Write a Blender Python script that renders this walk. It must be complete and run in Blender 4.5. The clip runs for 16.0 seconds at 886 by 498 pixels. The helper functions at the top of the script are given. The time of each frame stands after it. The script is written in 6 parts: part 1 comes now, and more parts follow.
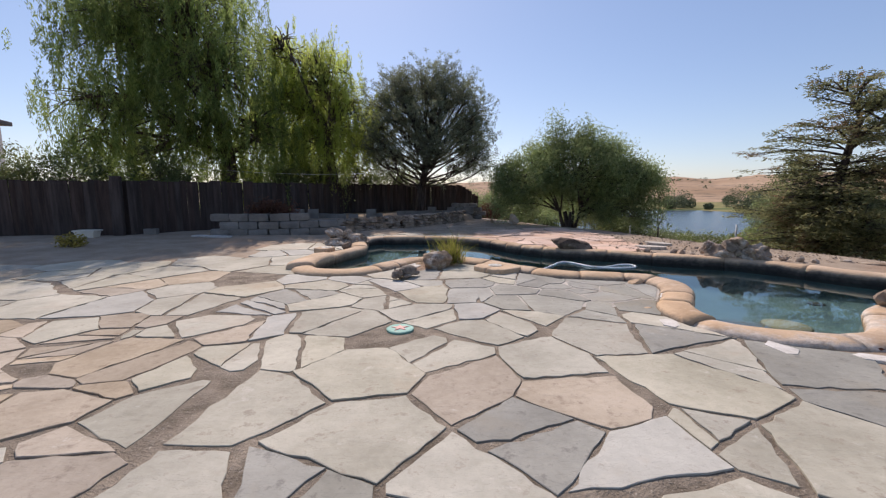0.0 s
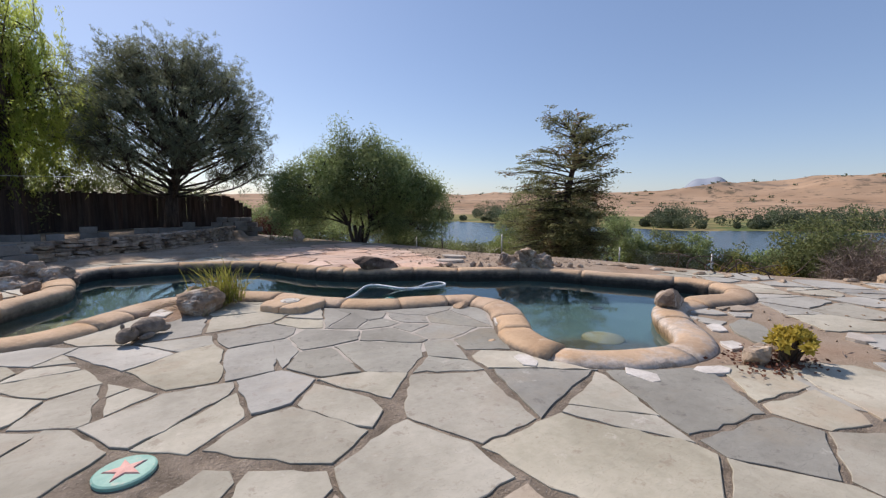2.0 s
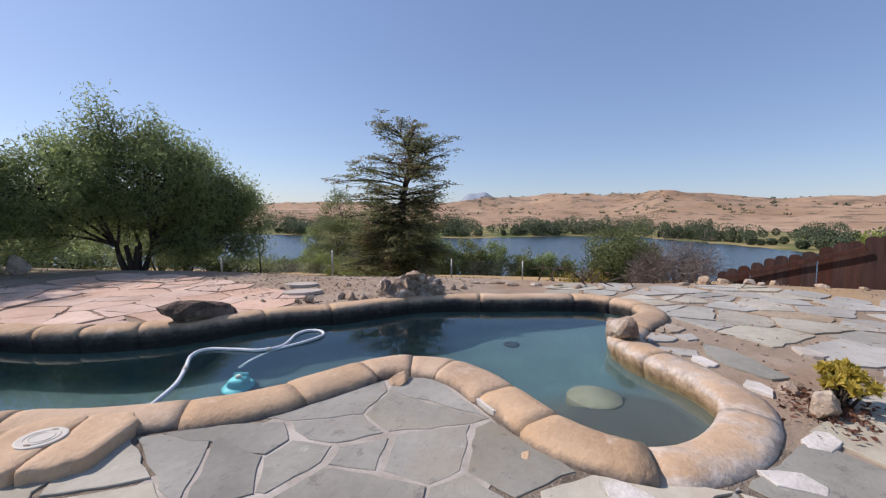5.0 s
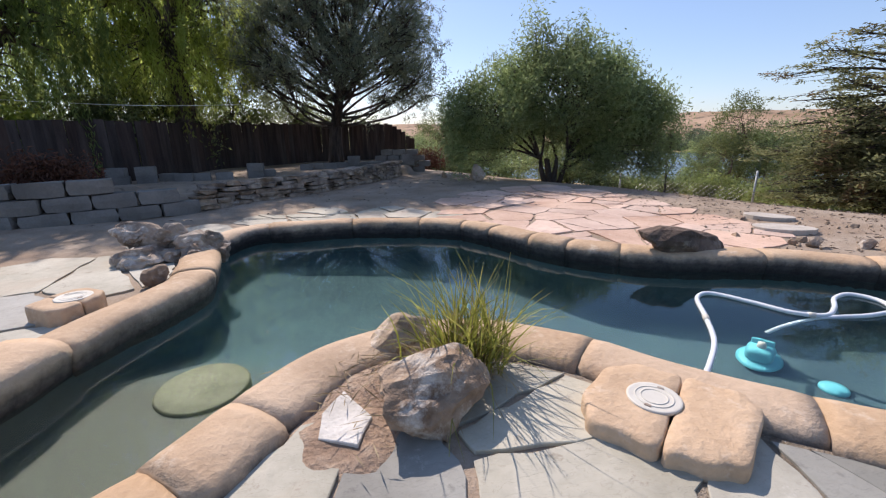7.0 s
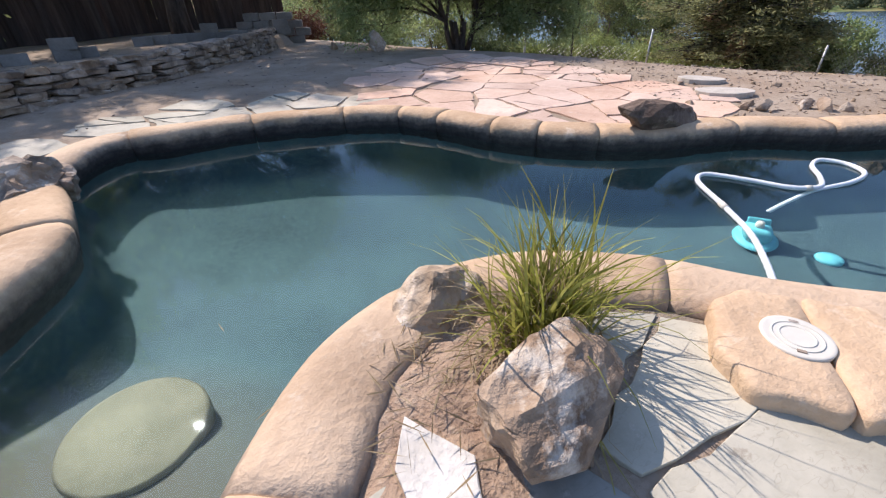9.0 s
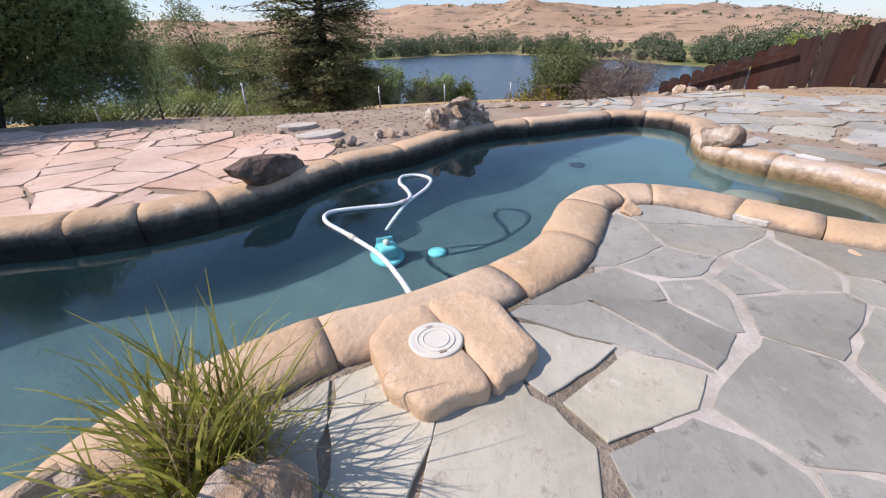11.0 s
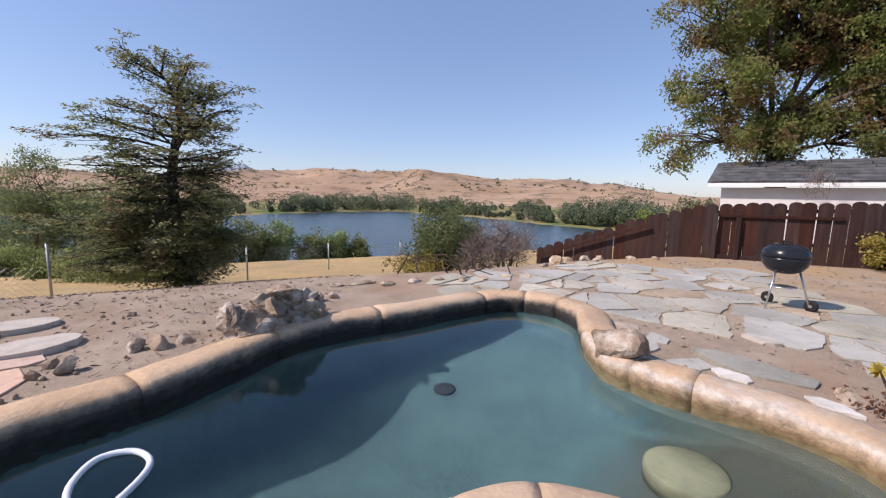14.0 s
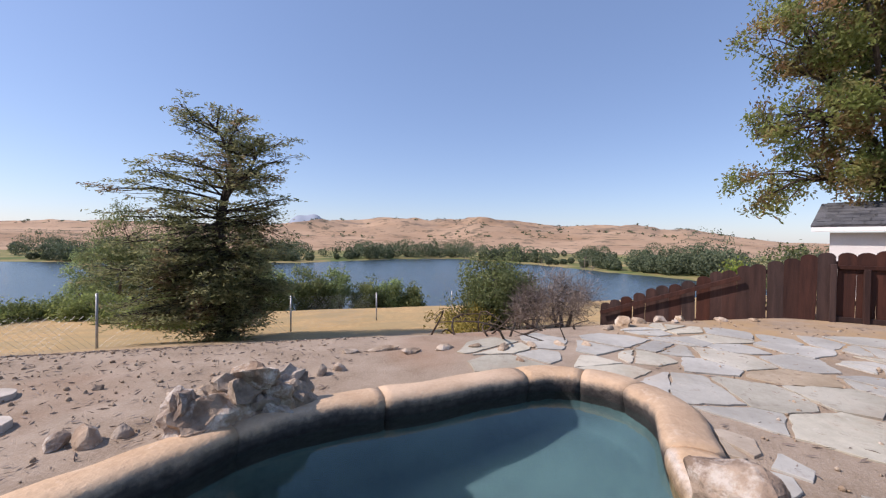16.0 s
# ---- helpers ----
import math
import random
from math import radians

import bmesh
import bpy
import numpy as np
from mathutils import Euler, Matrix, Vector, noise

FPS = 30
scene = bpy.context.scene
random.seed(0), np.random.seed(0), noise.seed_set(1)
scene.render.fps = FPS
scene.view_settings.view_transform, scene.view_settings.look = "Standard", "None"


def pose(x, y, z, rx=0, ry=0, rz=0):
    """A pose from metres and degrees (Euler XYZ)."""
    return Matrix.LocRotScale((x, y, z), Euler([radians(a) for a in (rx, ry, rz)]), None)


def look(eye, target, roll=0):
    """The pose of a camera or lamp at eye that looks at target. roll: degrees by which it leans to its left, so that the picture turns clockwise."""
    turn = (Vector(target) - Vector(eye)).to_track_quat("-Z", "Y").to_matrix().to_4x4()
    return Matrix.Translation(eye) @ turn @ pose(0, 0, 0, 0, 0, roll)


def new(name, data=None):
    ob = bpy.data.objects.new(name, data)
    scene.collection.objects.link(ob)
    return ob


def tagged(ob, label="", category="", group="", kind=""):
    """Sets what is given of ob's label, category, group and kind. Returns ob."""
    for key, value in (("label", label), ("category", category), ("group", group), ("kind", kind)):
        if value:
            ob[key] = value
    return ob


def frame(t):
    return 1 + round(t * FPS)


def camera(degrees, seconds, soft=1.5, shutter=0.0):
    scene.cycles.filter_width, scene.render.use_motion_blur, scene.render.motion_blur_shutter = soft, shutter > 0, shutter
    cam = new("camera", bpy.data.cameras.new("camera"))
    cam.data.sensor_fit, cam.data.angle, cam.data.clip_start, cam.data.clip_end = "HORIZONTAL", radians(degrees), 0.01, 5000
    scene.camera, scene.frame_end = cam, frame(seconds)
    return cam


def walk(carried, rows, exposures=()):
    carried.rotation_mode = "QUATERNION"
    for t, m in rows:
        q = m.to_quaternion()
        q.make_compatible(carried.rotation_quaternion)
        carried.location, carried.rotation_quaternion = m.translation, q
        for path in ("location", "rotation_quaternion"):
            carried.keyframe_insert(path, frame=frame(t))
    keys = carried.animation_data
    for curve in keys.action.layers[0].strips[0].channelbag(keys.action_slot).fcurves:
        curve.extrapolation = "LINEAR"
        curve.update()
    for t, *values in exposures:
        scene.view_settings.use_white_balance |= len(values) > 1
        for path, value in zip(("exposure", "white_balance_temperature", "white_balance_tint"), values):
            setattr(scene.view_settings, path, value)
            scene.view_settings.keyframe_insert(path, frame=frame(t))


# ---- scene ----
cam = camera(93.8, 16.0, soft=1.25)
SKY_STRENGTH, SUN_STRENGTH, STOPS = 0.138, 4.5, 0.06
METRES, EYE, TILT, LEAN, TURN = 11.0, 1.42, -8.0, 0.0, 0.0
ROWS = [
    (0.0, 0.0, 0.0, 0.0, 0.0, 0.0, -0.0),
    (0.5, -0.0001, 0.0309, 0.0036, -5.77, 0.76, 0.64),
    (1.0, 0.0006, 0.0679, 0.0089, -14.23, 1.26, 1.45),
    (1.5, -0.0012, 0.1033, 0.0139, -22.68, 1.08, 2.62),
    (2.0, -0.0026, 0.1397, 0.0178, -29.74, 0.84, 3.5),
    (2.5, -0.0015, 0.1789, 0.0239, -35.84, 0.31, 4.38),
    (3.0, -0.0039, 0.2171, 0.0284, -41.8, -0.28, 5.14),
    (3.2, -0.0046, 0.2315, 0.0304, -44.11, -0.63, 5.51),
    (3.7, -0.0008, 0.268, 0.0359, -50.73, -0.95, 6.14),
    (4.2, 0.0097, 0.3037, 0.0424, -56.72, -0.75, 6.41),
    (4.7, 0.019, 0.3403, 0.0489, -58.99, -0.27, 6.35),
    (5.3, 0.0174, 0.388, 0.055, -52.46, 0.33, 5.85),
    (5.5, 0.0153, 0.4039, 0.0557, -47.84, 0.6, 5.65),
    (6.0, 0.0026, 0.4471, 0.0604, -34.1, 0.34, 4.65),
    (6.5, -0.0137, 0.4894, 0.0638, -20.44, -2.08, 3.39),
    (7.0, -0.0357, 0.5249, 0.0666, -11.18, -7.8, 2.41),
    (7.5, -0.0568, 0.556, 0.0688, -7.44, -14.88, 2.11),
    (8.0, -0.0693, 0.5834, 0.069, -8.29, -20.45, 2.2),
    (8.5, -0.0729, 0.6048, 0.0701, -15.43, -23.55, 3.06),
    (9.0, -0.0747, 0.6238, 0.0745, -27.57, -25.09, 4.89),
    (9.5, -0.073, 0.6323, 0.0765, -40.4, -26.08, 6.51),
    (10.0, -0.0676, 0.632, 0.0769, -53.24, -26.57, 7.8),
    (10.2, -0.065, 0.6311, 0.078, -58.15, -26.62, 8.2),
    (10.7, -0.0549, 0.6272, 0.0788, -69.65, -26.11, 8.81),
    (11.2, -0.037, 0.6191, 0.0793, -79.22, -24.62, 8.58),
    (11.7, -0.0123, 0.6102, 0.0802, -86.24, -22.26, 8.0),
    (12.3, 0.0244, 0.6026, 0.0824, -90.4, -18.4, 7.55),
    (12.5, 0.0371, 0.6018, 0.0848, -91.06, -16.91, 7.62),
    (13.0, 0.0711, 0.5977, 0.086, -91.64, -13.28, 7.5),
    (13.5, 0.1091, 0.5882, 0.0858, -90.68, -9.87, 7.25),
    (14.0, 0.1462, 0.5784, 0.0871, -88.63, -7.09, 6.83),
    (14.5, 0.1809, 0.5664, 0.087, -86.3, -4.86, 6.55),
    (15.0, 0.2107, 0.5539, 0.0866, -84.41, -3.12, 6.56),
    (15.5, 0.2353, 0.55, 0.0855, -82.7, -1.45, 6.78),
    (16.0, 0.2532, 0.5492, 0.087, -80.29, 0.42, 7.05),
]
walk(cam, [(t, pose(0, 0, EYE, TILT, LEAN, TURN) @ pose(METRES * x, METRES * y, METRES * z, 90 + pitch, roll, yaw)) for t, x, y, z, yaw, pitch, roll in ROWS],
     exposures=[(t, STOPS + e, k, tint) for t, e, k, tint in ((0.0, -0.10, 6850, 20), (2.0, -0.14, 6750, 18), (3.0, -0.17, 6680, 19), (5.5, -0.12, 6540, 20), (7.0, 0.16, 6560, 19), (8.5, 0.40, 6540, 19), (10.0, 0.36, 6400, 19), (12.5, 0.05, 6560, 22), (16.0, 0.1, 6560, 22))])

# ---- light ----
SUN_AZ, SUN_EL = radians(-16.3), radians(45.4)
SUN_DIR = Vector((math.sin(SUN_AZ) * math.cos(SUN_EL), math.cos(SUN_AZ) * math.cos(SUN_EL), math.sin(SUN_EL)))
world = bpy.data.worlds.new("sky")
scene.world = world
world.use_nodes = True
wn = world.node_tree.nodes
sky = wn.new("ShaderNodeTexSky")
sky.sky_type, sky.sun_disc = "NISHITA", False
sky.sun_elevation, sky.sun_rotation = SUN_EL, SUN_AZ
sky.altitude, sky.air_density, sky.dust_density, sky.ozone_density = 100, 1.0, 0.5, 2.8
wn["Background"].inputs["Strength"].default_value = SKY_STRENGTH
# even summer haze in front of the clear sky
haze = wn.new("ShaderNodeMix")
haze.data_type = "RGBA"
haze.inputs[0].default_value, haze.inputs[7].default_value = 0.3, (1.9, 3.1, 5.3, 1)
world.node_tree.links.new(sky.outputs[0], haze.inputs[6])
world.node_tree.links.new(haze.outputs[2], wn["Background"].inputs["Color"])
sun_data = bpy.data.lights.new("sun", "SUN")
sun_data.energy, sun_data.angle, sun_data.color = SUN_STRENGTH, radians(0.55), (1.0, 0.93, 0.83)
sun = new("sun", sun_data)
sun.matrix_world = look(SUN_DIR * 60, (0, 0, 0))

# ---- materials ----


def shader(name):
    m = bpy.data.materials.new(name)
    m.use_nodes = True
    nt = m.node_tree
    return m, nt, nt.nodes["Principled BSDF"]


def node(nt, kind, **values):
    n = nt.nodes.new(kind)
    for key, value in values.items():
        n.inputs[key.replace("_", " ")].default_value = value
    return n


def noise_tex(nt, scale, detail=4.0, rough=0.6, stretch=None):
    pos = nt.nodes.new("ShaderNodeNewGeometry").outputs["Position"]
    if stretch:
        mp = nt.nodes.new("ShaderNodeMapping")
        mp.inputs["Scale"].default_value = stretch
        nt.links.new(pos, mp.inputs["Vector"])
        pos = mp.outputs[0]
    n = node(nt, "ShaderNodeTexNoise", Scale=scale, Detail=detail, Roughness=rough)
    nt.links.new(pos, n.inputs["Vector"])
    return n.outputs["Fac"]


def mix(nt, fac, a, b):
    m = nt.nodes.new("ShaderNodeMix")
    m.data_type = "RGBA"
    for sock, v in ((m.inputs[0], fac), (m.inputs[6], a), (m.inputs[7], b)):
        if isinstance(v, bpy.types.NodeSocket):
            nt.links.new(v, sock)
        elif isinstance(v, (int, float)):
            sock.default_value = v
        else:
            sock.default_value = (*v, 1)
    return m.outputs[2]


def span(nt, v, lo, hi, a=0.0, b=1.0):
    m = node(nt, "ShaderNodeMapRange")
    nt.links.new(v, m.inputs[0])
    for i, x in enumerate((lo, hi, a, b)):
        m.inputs[i + 1].default_value = x
    return m.outputs[0]


def surface(name, dark, light, grain=30.0, patch=1.5, rough=0.85, bump=0.3, depth=0.01, stain=None, stain_at=(0.58, 0.7),
            stretch=None, vary=0.0, metal=0.0, island=0.0, stain_scale=0.6, scuff=None):
    """Two scales of noise between two colours, a stain colour, per-piece variation and fine relief."""
    m, nt, b = shader(name)
    g, p = noise_tex(nt, grain, 5, 0.65, stretch), noise_tex(nt, patch, 3, 0.55, stretch)
    add = nt.nodes.new("ShaderNodeMath")
    add.operation = "ADD"
    nt.links.new(span(nt, g, 0.3, 0.7, -0.25, 0.25), add.inputs[0])
    nt.links.new(span(nt, p, 0.32, 0.68), add.inputs[1])
    col = mix(nt, add.outputs[0], dark, light)
    if stain:
        col = mix(nt, span(nt, noise_tex(nt, stain_scale, 6, 0.7), *stain_at), col, stain)
    cleft = None
    if scuff:
        cleft = noise_tex(nt, 2.3, 4, 0.6, (1, 2.6, 1))
        vein = node(nt, "ShaderNodeMath")
        vein.operation = "PINGPONG"
        nt.links.new(cleft, vein.inputs[0])
        vein.inputs[1].default_value = 0.055
        col = mix(nt, span(nt, vein.outputs[0], 0.0, 0.007, 0.22, 0), col, scuff)
        col = mix(nt, span(nt, noise_tex(nt, 7.0, 8, 0.75), 0.56, 0.64, 0, 0.65), col, scuff)
        col = mix(nt, span(nt, noise_tex(nt, 3.1, 8, 0.8), 0.60, 0.68, 0, 0.5), col, (0.62, 0.58, 0.52))
    if vary or island:
        r = nt.nodes.new("ShaderNodeObjectInfo").outputs["Random"] if vary else nt.nodes.new("ShaderNodeNewGeometry").outputs["Random Per Island"]
        hsv = nt.nodes.new("ShaderNodeHueSaturation")
        k = vary or island
        nt.links.new(span(nt, r, 0, 1, 1 - k, 1 + k), hsv.inputs["Value"])
        w = nt.nodes.new("ShaderNodeMath")
        w.operation = "FRACT"
        w2 = nt.nodes.new("ShaderNodeMath")
        w2.operation = "MULTIPLY"
        w2.inputs[1].default_value = 7.31
        nt.links.new(r, w2.inputs[0])
        nt.links.new(w2.outputs[0], w.inputs[0])
        nt.links.new(span(nt, w.outputs[0], 0, 1, 1 - 1.1 * k, 1 + 1.1 * k), hsv.inputs["Saturation"])
        nt.links.new(col, hsv.inputs["Color"])
        col = hsv.outputs[0]
    nt.links.new(col, b.inputs["Base Color"])
    b.inputs["Roughness"].default_value, b.inputs["Metallic"].default_value = rough, metal
    b.inputs["Specular IOR Level"].default_value = 0.3
    if bump:
        bp = node(nt, "ShaderNodeBump", Strength=bump, Distance=depth)
        nt.links.new(add.outputs[0], bp.inputs["Height"])
        if cleft:
            snap = node(nt, "ShaderNodeMath")
            snap.operation = "SNAP"
            nt.links.new(cleft, snap.inputs[0])
            snap.inputs[1].default_value = 0.055
            ledge = node(nt, "ShaderNodeBump", Strength=0.6, Distance=0.03)
            nt.links.new(snap.outputs[0], ledge.inputs["Height"])
            nt.links.new(ledge.outputs[0], bp.inputs["Normal"])
        nt.links.new(bp.outputs[0], b.inputs["Normal"])
    return m


def foliage(name, dark, light, through_it=0.45, dry=None, dry_at=(0.6, 0.75), bough=0.7):
    """Leaves that let the sun shine through, varied from leaf to leaf and from bough to bough."""
    m, nt, b = shader(name)
    r = nt.nodes.new("ShaderNodeNewGeometry").outputs["Random Per Island"]
    col = mix(nt, r, dark, light)
    if dry:
        col = mix(nt, span(nt, noise_tex(nt, 0.9, 2), *dry_at), col, dry)
    hsv = node(nt, "ShaderNodeHueSaturation")
    nt.links.new(span(nt, noise_tex(nt, bough, 2), 0.3, 0.7, 0.65, 1.4), hsv.inputs["Value"])
    nt.links.new(col, hsv.inputs["Color"])
    nt.links.new(hsv.outputs[0], b.inputs["Base Color"])
    b.inputs["Roughness"].default_value, b.inputs["Specular IOR Level"].default_value = 0.6, 0.25
    tr = nt.nodes.new("ShaderNodeBsdfTranslucent")
    nt.links.new(hsv.outputs[0], tr.inputs["Color"])
    mx = node(nt, "ShaderNodeMixShader", Fac=through_it)
    nt.links.new(b.outputs[0], mx.inputs[1])
    nt.links.new(tr.outputs[0], mx.inputs[2])
    nt.links.new(mx.outputs[0], nt.nodes["Material Output"].inputs["Surface"])
    return m


M_FLAG = surface("grey_sandstone", (0.335, 0.315, 0.25), (0.505, 0.475, 0.39), 14, 1.1, 0.8, 0.4, 0.008, (0.40, 0.33, 0.25), (0.52, 0.70), vary=0.14, scuff=(0.26, 0.22, 0.17))
M_FLAG_BLUE = surface("blue_grey_slate", (0.245, 0.238, 0.205), (0.365, 0.356, 0.31), 14, 1.1, 0.75, 0.4, 0.008, (0.33, 0.29, 0.22), (0.54, 0.74), vary=0.15, scuff=(0.15, 0.14, 0.125))
M_FLAG_TAN = surface("tan_sandstone", (0.34, 0.275, 0.20), (0.49, 0.41, 0.315), 16, 1.2, 0.85, 0.4, 0.01, (0.55, 0.50, 0.42), (0.58, 0.73), vary=0.17, scuff=(0.24, 0.18, 0.13))
M_FLAG_PINK = surface("pink_sandstone", (0.50, 0.34, 0.26), (0.68, 0.51, 0.41), 14, 1.0, 0.85, 0.3, 0.008, (0.52, 0.44, 0.36), (0.58, 0.75), vary=0.12, scuff=(0.36, 0.25, 0.19))
M_FLAG_PALE = surface("pale_grey_sandstone", (0.335, 0.325, 0.29), (0.48, 0.468, 0.42), 14, 1.1, 0.8, 0.4, 0.008, (0.44, 0.38, 0.30), (0.56, 0.74), vary=0.12, scuff=(0.30, 0.27, 0.23))
M_ROCK_DARK = surface("dark_brown_rock", (0.08, 0.055, 0.042), (0.23, 0.165, 0.125), 12, 3.5, 0.9, 0.9, 0.03, (0.34, 0.27, 0.21), (0.58, 0.70), stain_scale=4)
M_SOIL = surface("reddish_planter_soil", (0.31, 0.21, 0.145), (0.47, 0.345, 0.25), 40, 6, 0.95, 1.0, 0.02, (0.46, 0.36, 0.27), (0.56, 0.66), stain_scale=12)
M_GRAVEL = surface("dark_joint_gravel", (0.16, 0.128, 0.095), (0.35, 0.29, 0.225), 55, 4, 0.95, 1.0, 0.02, (0.46, 0.41, 0.35), (0.61, 0.66), stain_scale=42)
M_MORTAR = surface("pale_mortar", (0.34, 0.305, 0.26), (0.52, 0.475, 0.42), 40, 3, 0.9, 0.5, 0.01)
M_COPING = surface("peach_cast_concrete", (0.43, 0.295, 0.185), (0.59, 0.43, 0.29), 22, 1.6, 0.8, 0.7, 0.014, (0.63, 0.51, 0.39), (0.58, 0.74), vary=0.07, stain_scale=5.0)


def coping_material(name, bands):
    """Peach concrete with uneven colour bands near the water, minerals and painted shade: (height above the terrace,
    colour) from the top down.
    """
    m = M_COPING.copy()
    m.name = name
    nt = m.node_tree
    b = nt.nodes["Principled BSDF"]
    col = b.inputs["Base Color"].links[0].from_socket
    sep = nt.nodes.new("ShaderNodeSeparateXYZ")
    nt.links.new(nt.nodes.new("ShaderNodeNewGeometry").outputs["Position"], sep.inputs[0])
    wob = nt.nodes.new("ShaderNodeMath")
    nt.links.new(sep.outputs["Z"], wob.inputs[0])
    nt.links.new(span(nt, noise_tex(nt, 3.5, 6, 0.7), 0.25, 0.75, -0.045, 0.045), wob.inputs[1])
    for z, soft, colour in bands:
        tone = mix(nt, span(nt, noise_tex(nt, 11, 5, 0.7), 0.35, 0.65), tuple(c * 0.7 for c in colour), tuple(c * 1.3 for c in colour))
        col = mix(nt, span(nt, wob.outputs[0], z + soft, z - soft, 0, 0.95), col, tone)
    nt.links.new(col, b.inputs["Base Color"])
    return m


# DARK and BANK: shade of backlit inner faces painted in, with waterline stain
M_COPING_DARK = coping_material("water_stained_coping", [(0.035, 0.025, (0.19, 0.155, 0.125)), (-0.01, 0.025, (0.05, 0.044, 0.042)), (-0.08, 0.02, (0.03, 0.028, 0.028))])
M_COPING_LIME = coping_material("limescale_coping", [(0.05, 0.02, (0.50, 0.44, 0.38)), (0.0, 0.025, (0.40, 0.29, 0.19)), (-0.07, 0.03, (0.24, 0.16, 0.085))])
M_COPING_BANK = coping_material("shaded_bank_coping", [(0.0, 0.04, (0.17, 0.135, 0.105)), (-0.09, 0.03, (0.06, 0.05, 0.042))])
M_CONC = surface("pale_concrete", (0.40, 0.36, 0.31), (0.54, 0.49, 0.43), 40, 5, 0.9, 0.5, 0.008)
M_ROCK = surface("weathered_brown_rock", (0.17, 0.115, 0.08), (0.46, 0.355, 0.265), 12, 3.5, 0.9, 0.9, 0.03, (0.56, 0.50, 0.43), (0.50, 0.62), vary=0.15, stain_scale=4)
M_ROCK_GREY = surface("grey_lava_rock", (0.17, 0.13, 0.098), (0.45, 0.365, 0.285), 14, 4, 0.9, 0.9, 0.03, (0.5, 0.46, 0.41), (0.58, 0.7), vary=0.18, stain_scale=5)
M_ROCK_PALE = surface("pale_tan_rock", (0.26, 0.19, 0.13), (0.54, 0.435, 0.33), 14, 4, 0.9, 0.9, 0.03, (0.60, 0.53, 0.45), (0.55, 0.66), vary=0.12, stain_scale=4)
M_WHITE_STONE = surface("white_stone", (0.52, 0.49, 0.44), (0.70, 0.67, 0.62), 40, 5, 0.9, 0.6, 0.01)
M_BLOCK = surface("grey_wall_block", (0.155, 0.145, 0.13), (0.25, 0.232, 0.21), 30, 2, 0.92, 0.6, 0.01, vary=0.12)
M_FENCE = surface("dark_red_stained_wood", (0.028, 0.012, 0.0095), (0.06, 0.026, 0.019), 18, 1.6, 0.7, 0.5, 0.006, (0.11, 0.062, 0.045), (0.62, 0.78), stretch=(6, 6, 0.6), vary=0.25)
M_FENCE_OLD = surface("old_brown_wood", (0.032, 0.022, 0.019), (0.075, 0.054, 0.047), 18, 1.6, 0.85, 0.5, 0.006, stretch=(6, 6, 0.6), vary=0.25)
M_BARK = surface("rough_bark", (0.06, 0.045, 0.035), (0.17, 0.13, 0.10), 14, 3, 0.95, 1.0, 0.04, stretch=(3, 3, 0.7))
M_BARK_DARK = surface("dark_bark", (0.035, 0.028, 0.024), (0.10, 0.08, 0.068), 14, 3, 0.95, 1.0, 0.04, stretch=(3, 3, 0.7))
M_STEEL = surface("galvanised_steel", (0.30, 0.31, 0.32), (0.45, 0.46, 0.47), 30, 4, 0.5, 0.1, 0.002, metal=0.6)
M_PLASTIC = surface("white_plastic", (0.58, 0.55, 0.48), (0.69, 0.66, 0.58), 20, 3, 0.45, 0.05, 0.001)
M_HOSE = surface("pale_ribbed_hose", (0.62, 0.66, 0.70), (0.75, 0.78, 0.80), 30, 5, 0.5, 0.2, 0.003)
M_AQUA = surface("aqua_plastic", (0.10, 0.46, 0.52), (0.16, 0.58, 0.64), 20, 3, 0.45, 0.1, 0.002)
M_BLACK = surface("black_enamel", (0.010, 0.012, 0.016), (0.022, 0.025, 0.03), 20, 3, 0.22, 0.02, 0.001)
M_RUBBER = surface("black_rubber", (0.012, 0.012, 0.012), (0.03, 0.03, 0.03), 40, 3, 0.8, 0.2, 0.002)
M_CHROME = surface("dull_chrome", (0.5, 0.5, 0.5), (0.62, 0.62, 0.62), 30, 4, 0.3, 0.05, 0.001, metal=0.9)
M_PLASTER_WALL = surface("white_painted_wall", (0.62, 0.60, 0.58), (0.72, 0.70, 0.68), 20, 1, 0.8, 0.2, 0.003)
M_WHITE_PAINT = surface("white_paint", (0.78, 0.78, 0.77), (0.84, 0.84, 0.83), 20, 1, 0.6, 0.1, 0.002)
M_SHINGLE = surface("grey_shingle", (0.055, 0.057, 0.062), (0.12, 0.122, 0.13), 30, 2, 0.9, 0.6, 0.01, vary=0.2)

LEAF_PEPPER = foliage("pepper_leaves", (0.18, 0.245, 0.085), (0.33, 0.41, 0.14), 0.8)
LEAF_LIGHT = foliage("light_green_leaves", (0.34, 0.41, 0.10), (0.52, 0.59, 0.18), 0.9)
LEAF_PINE = foliage("pine_needles", (0.15, 0.175, 0.11), (0.26, 0.29, 0.19), 0.6)
LEAF_OLIVE = foliage("grey_green_leaves", (0.17, 0.225, 0.09), (0.32, 0.39, 0.18), 0.6)
LEAF_WILLOW = foliage("willow_scrub_leaves", (0.15, 0.19, 0.06), (0.27, 0.31, 0.11), 0.5)
LEAF_CEDAR = foliage("cedar_needles", (0.13, 0.15, 0.068), (0.30, 0.30, 0.15), 0.6, (0.25, 0.16, 0.10), (0.56, 0.68))
LEAF_OAK = foliage("oak_leaves", (0.18, 0.22, 0.065), (0.33, 0.37, 0.13), 0.65, (0.32, 0.21, 0.11), (0.48, 0.62))
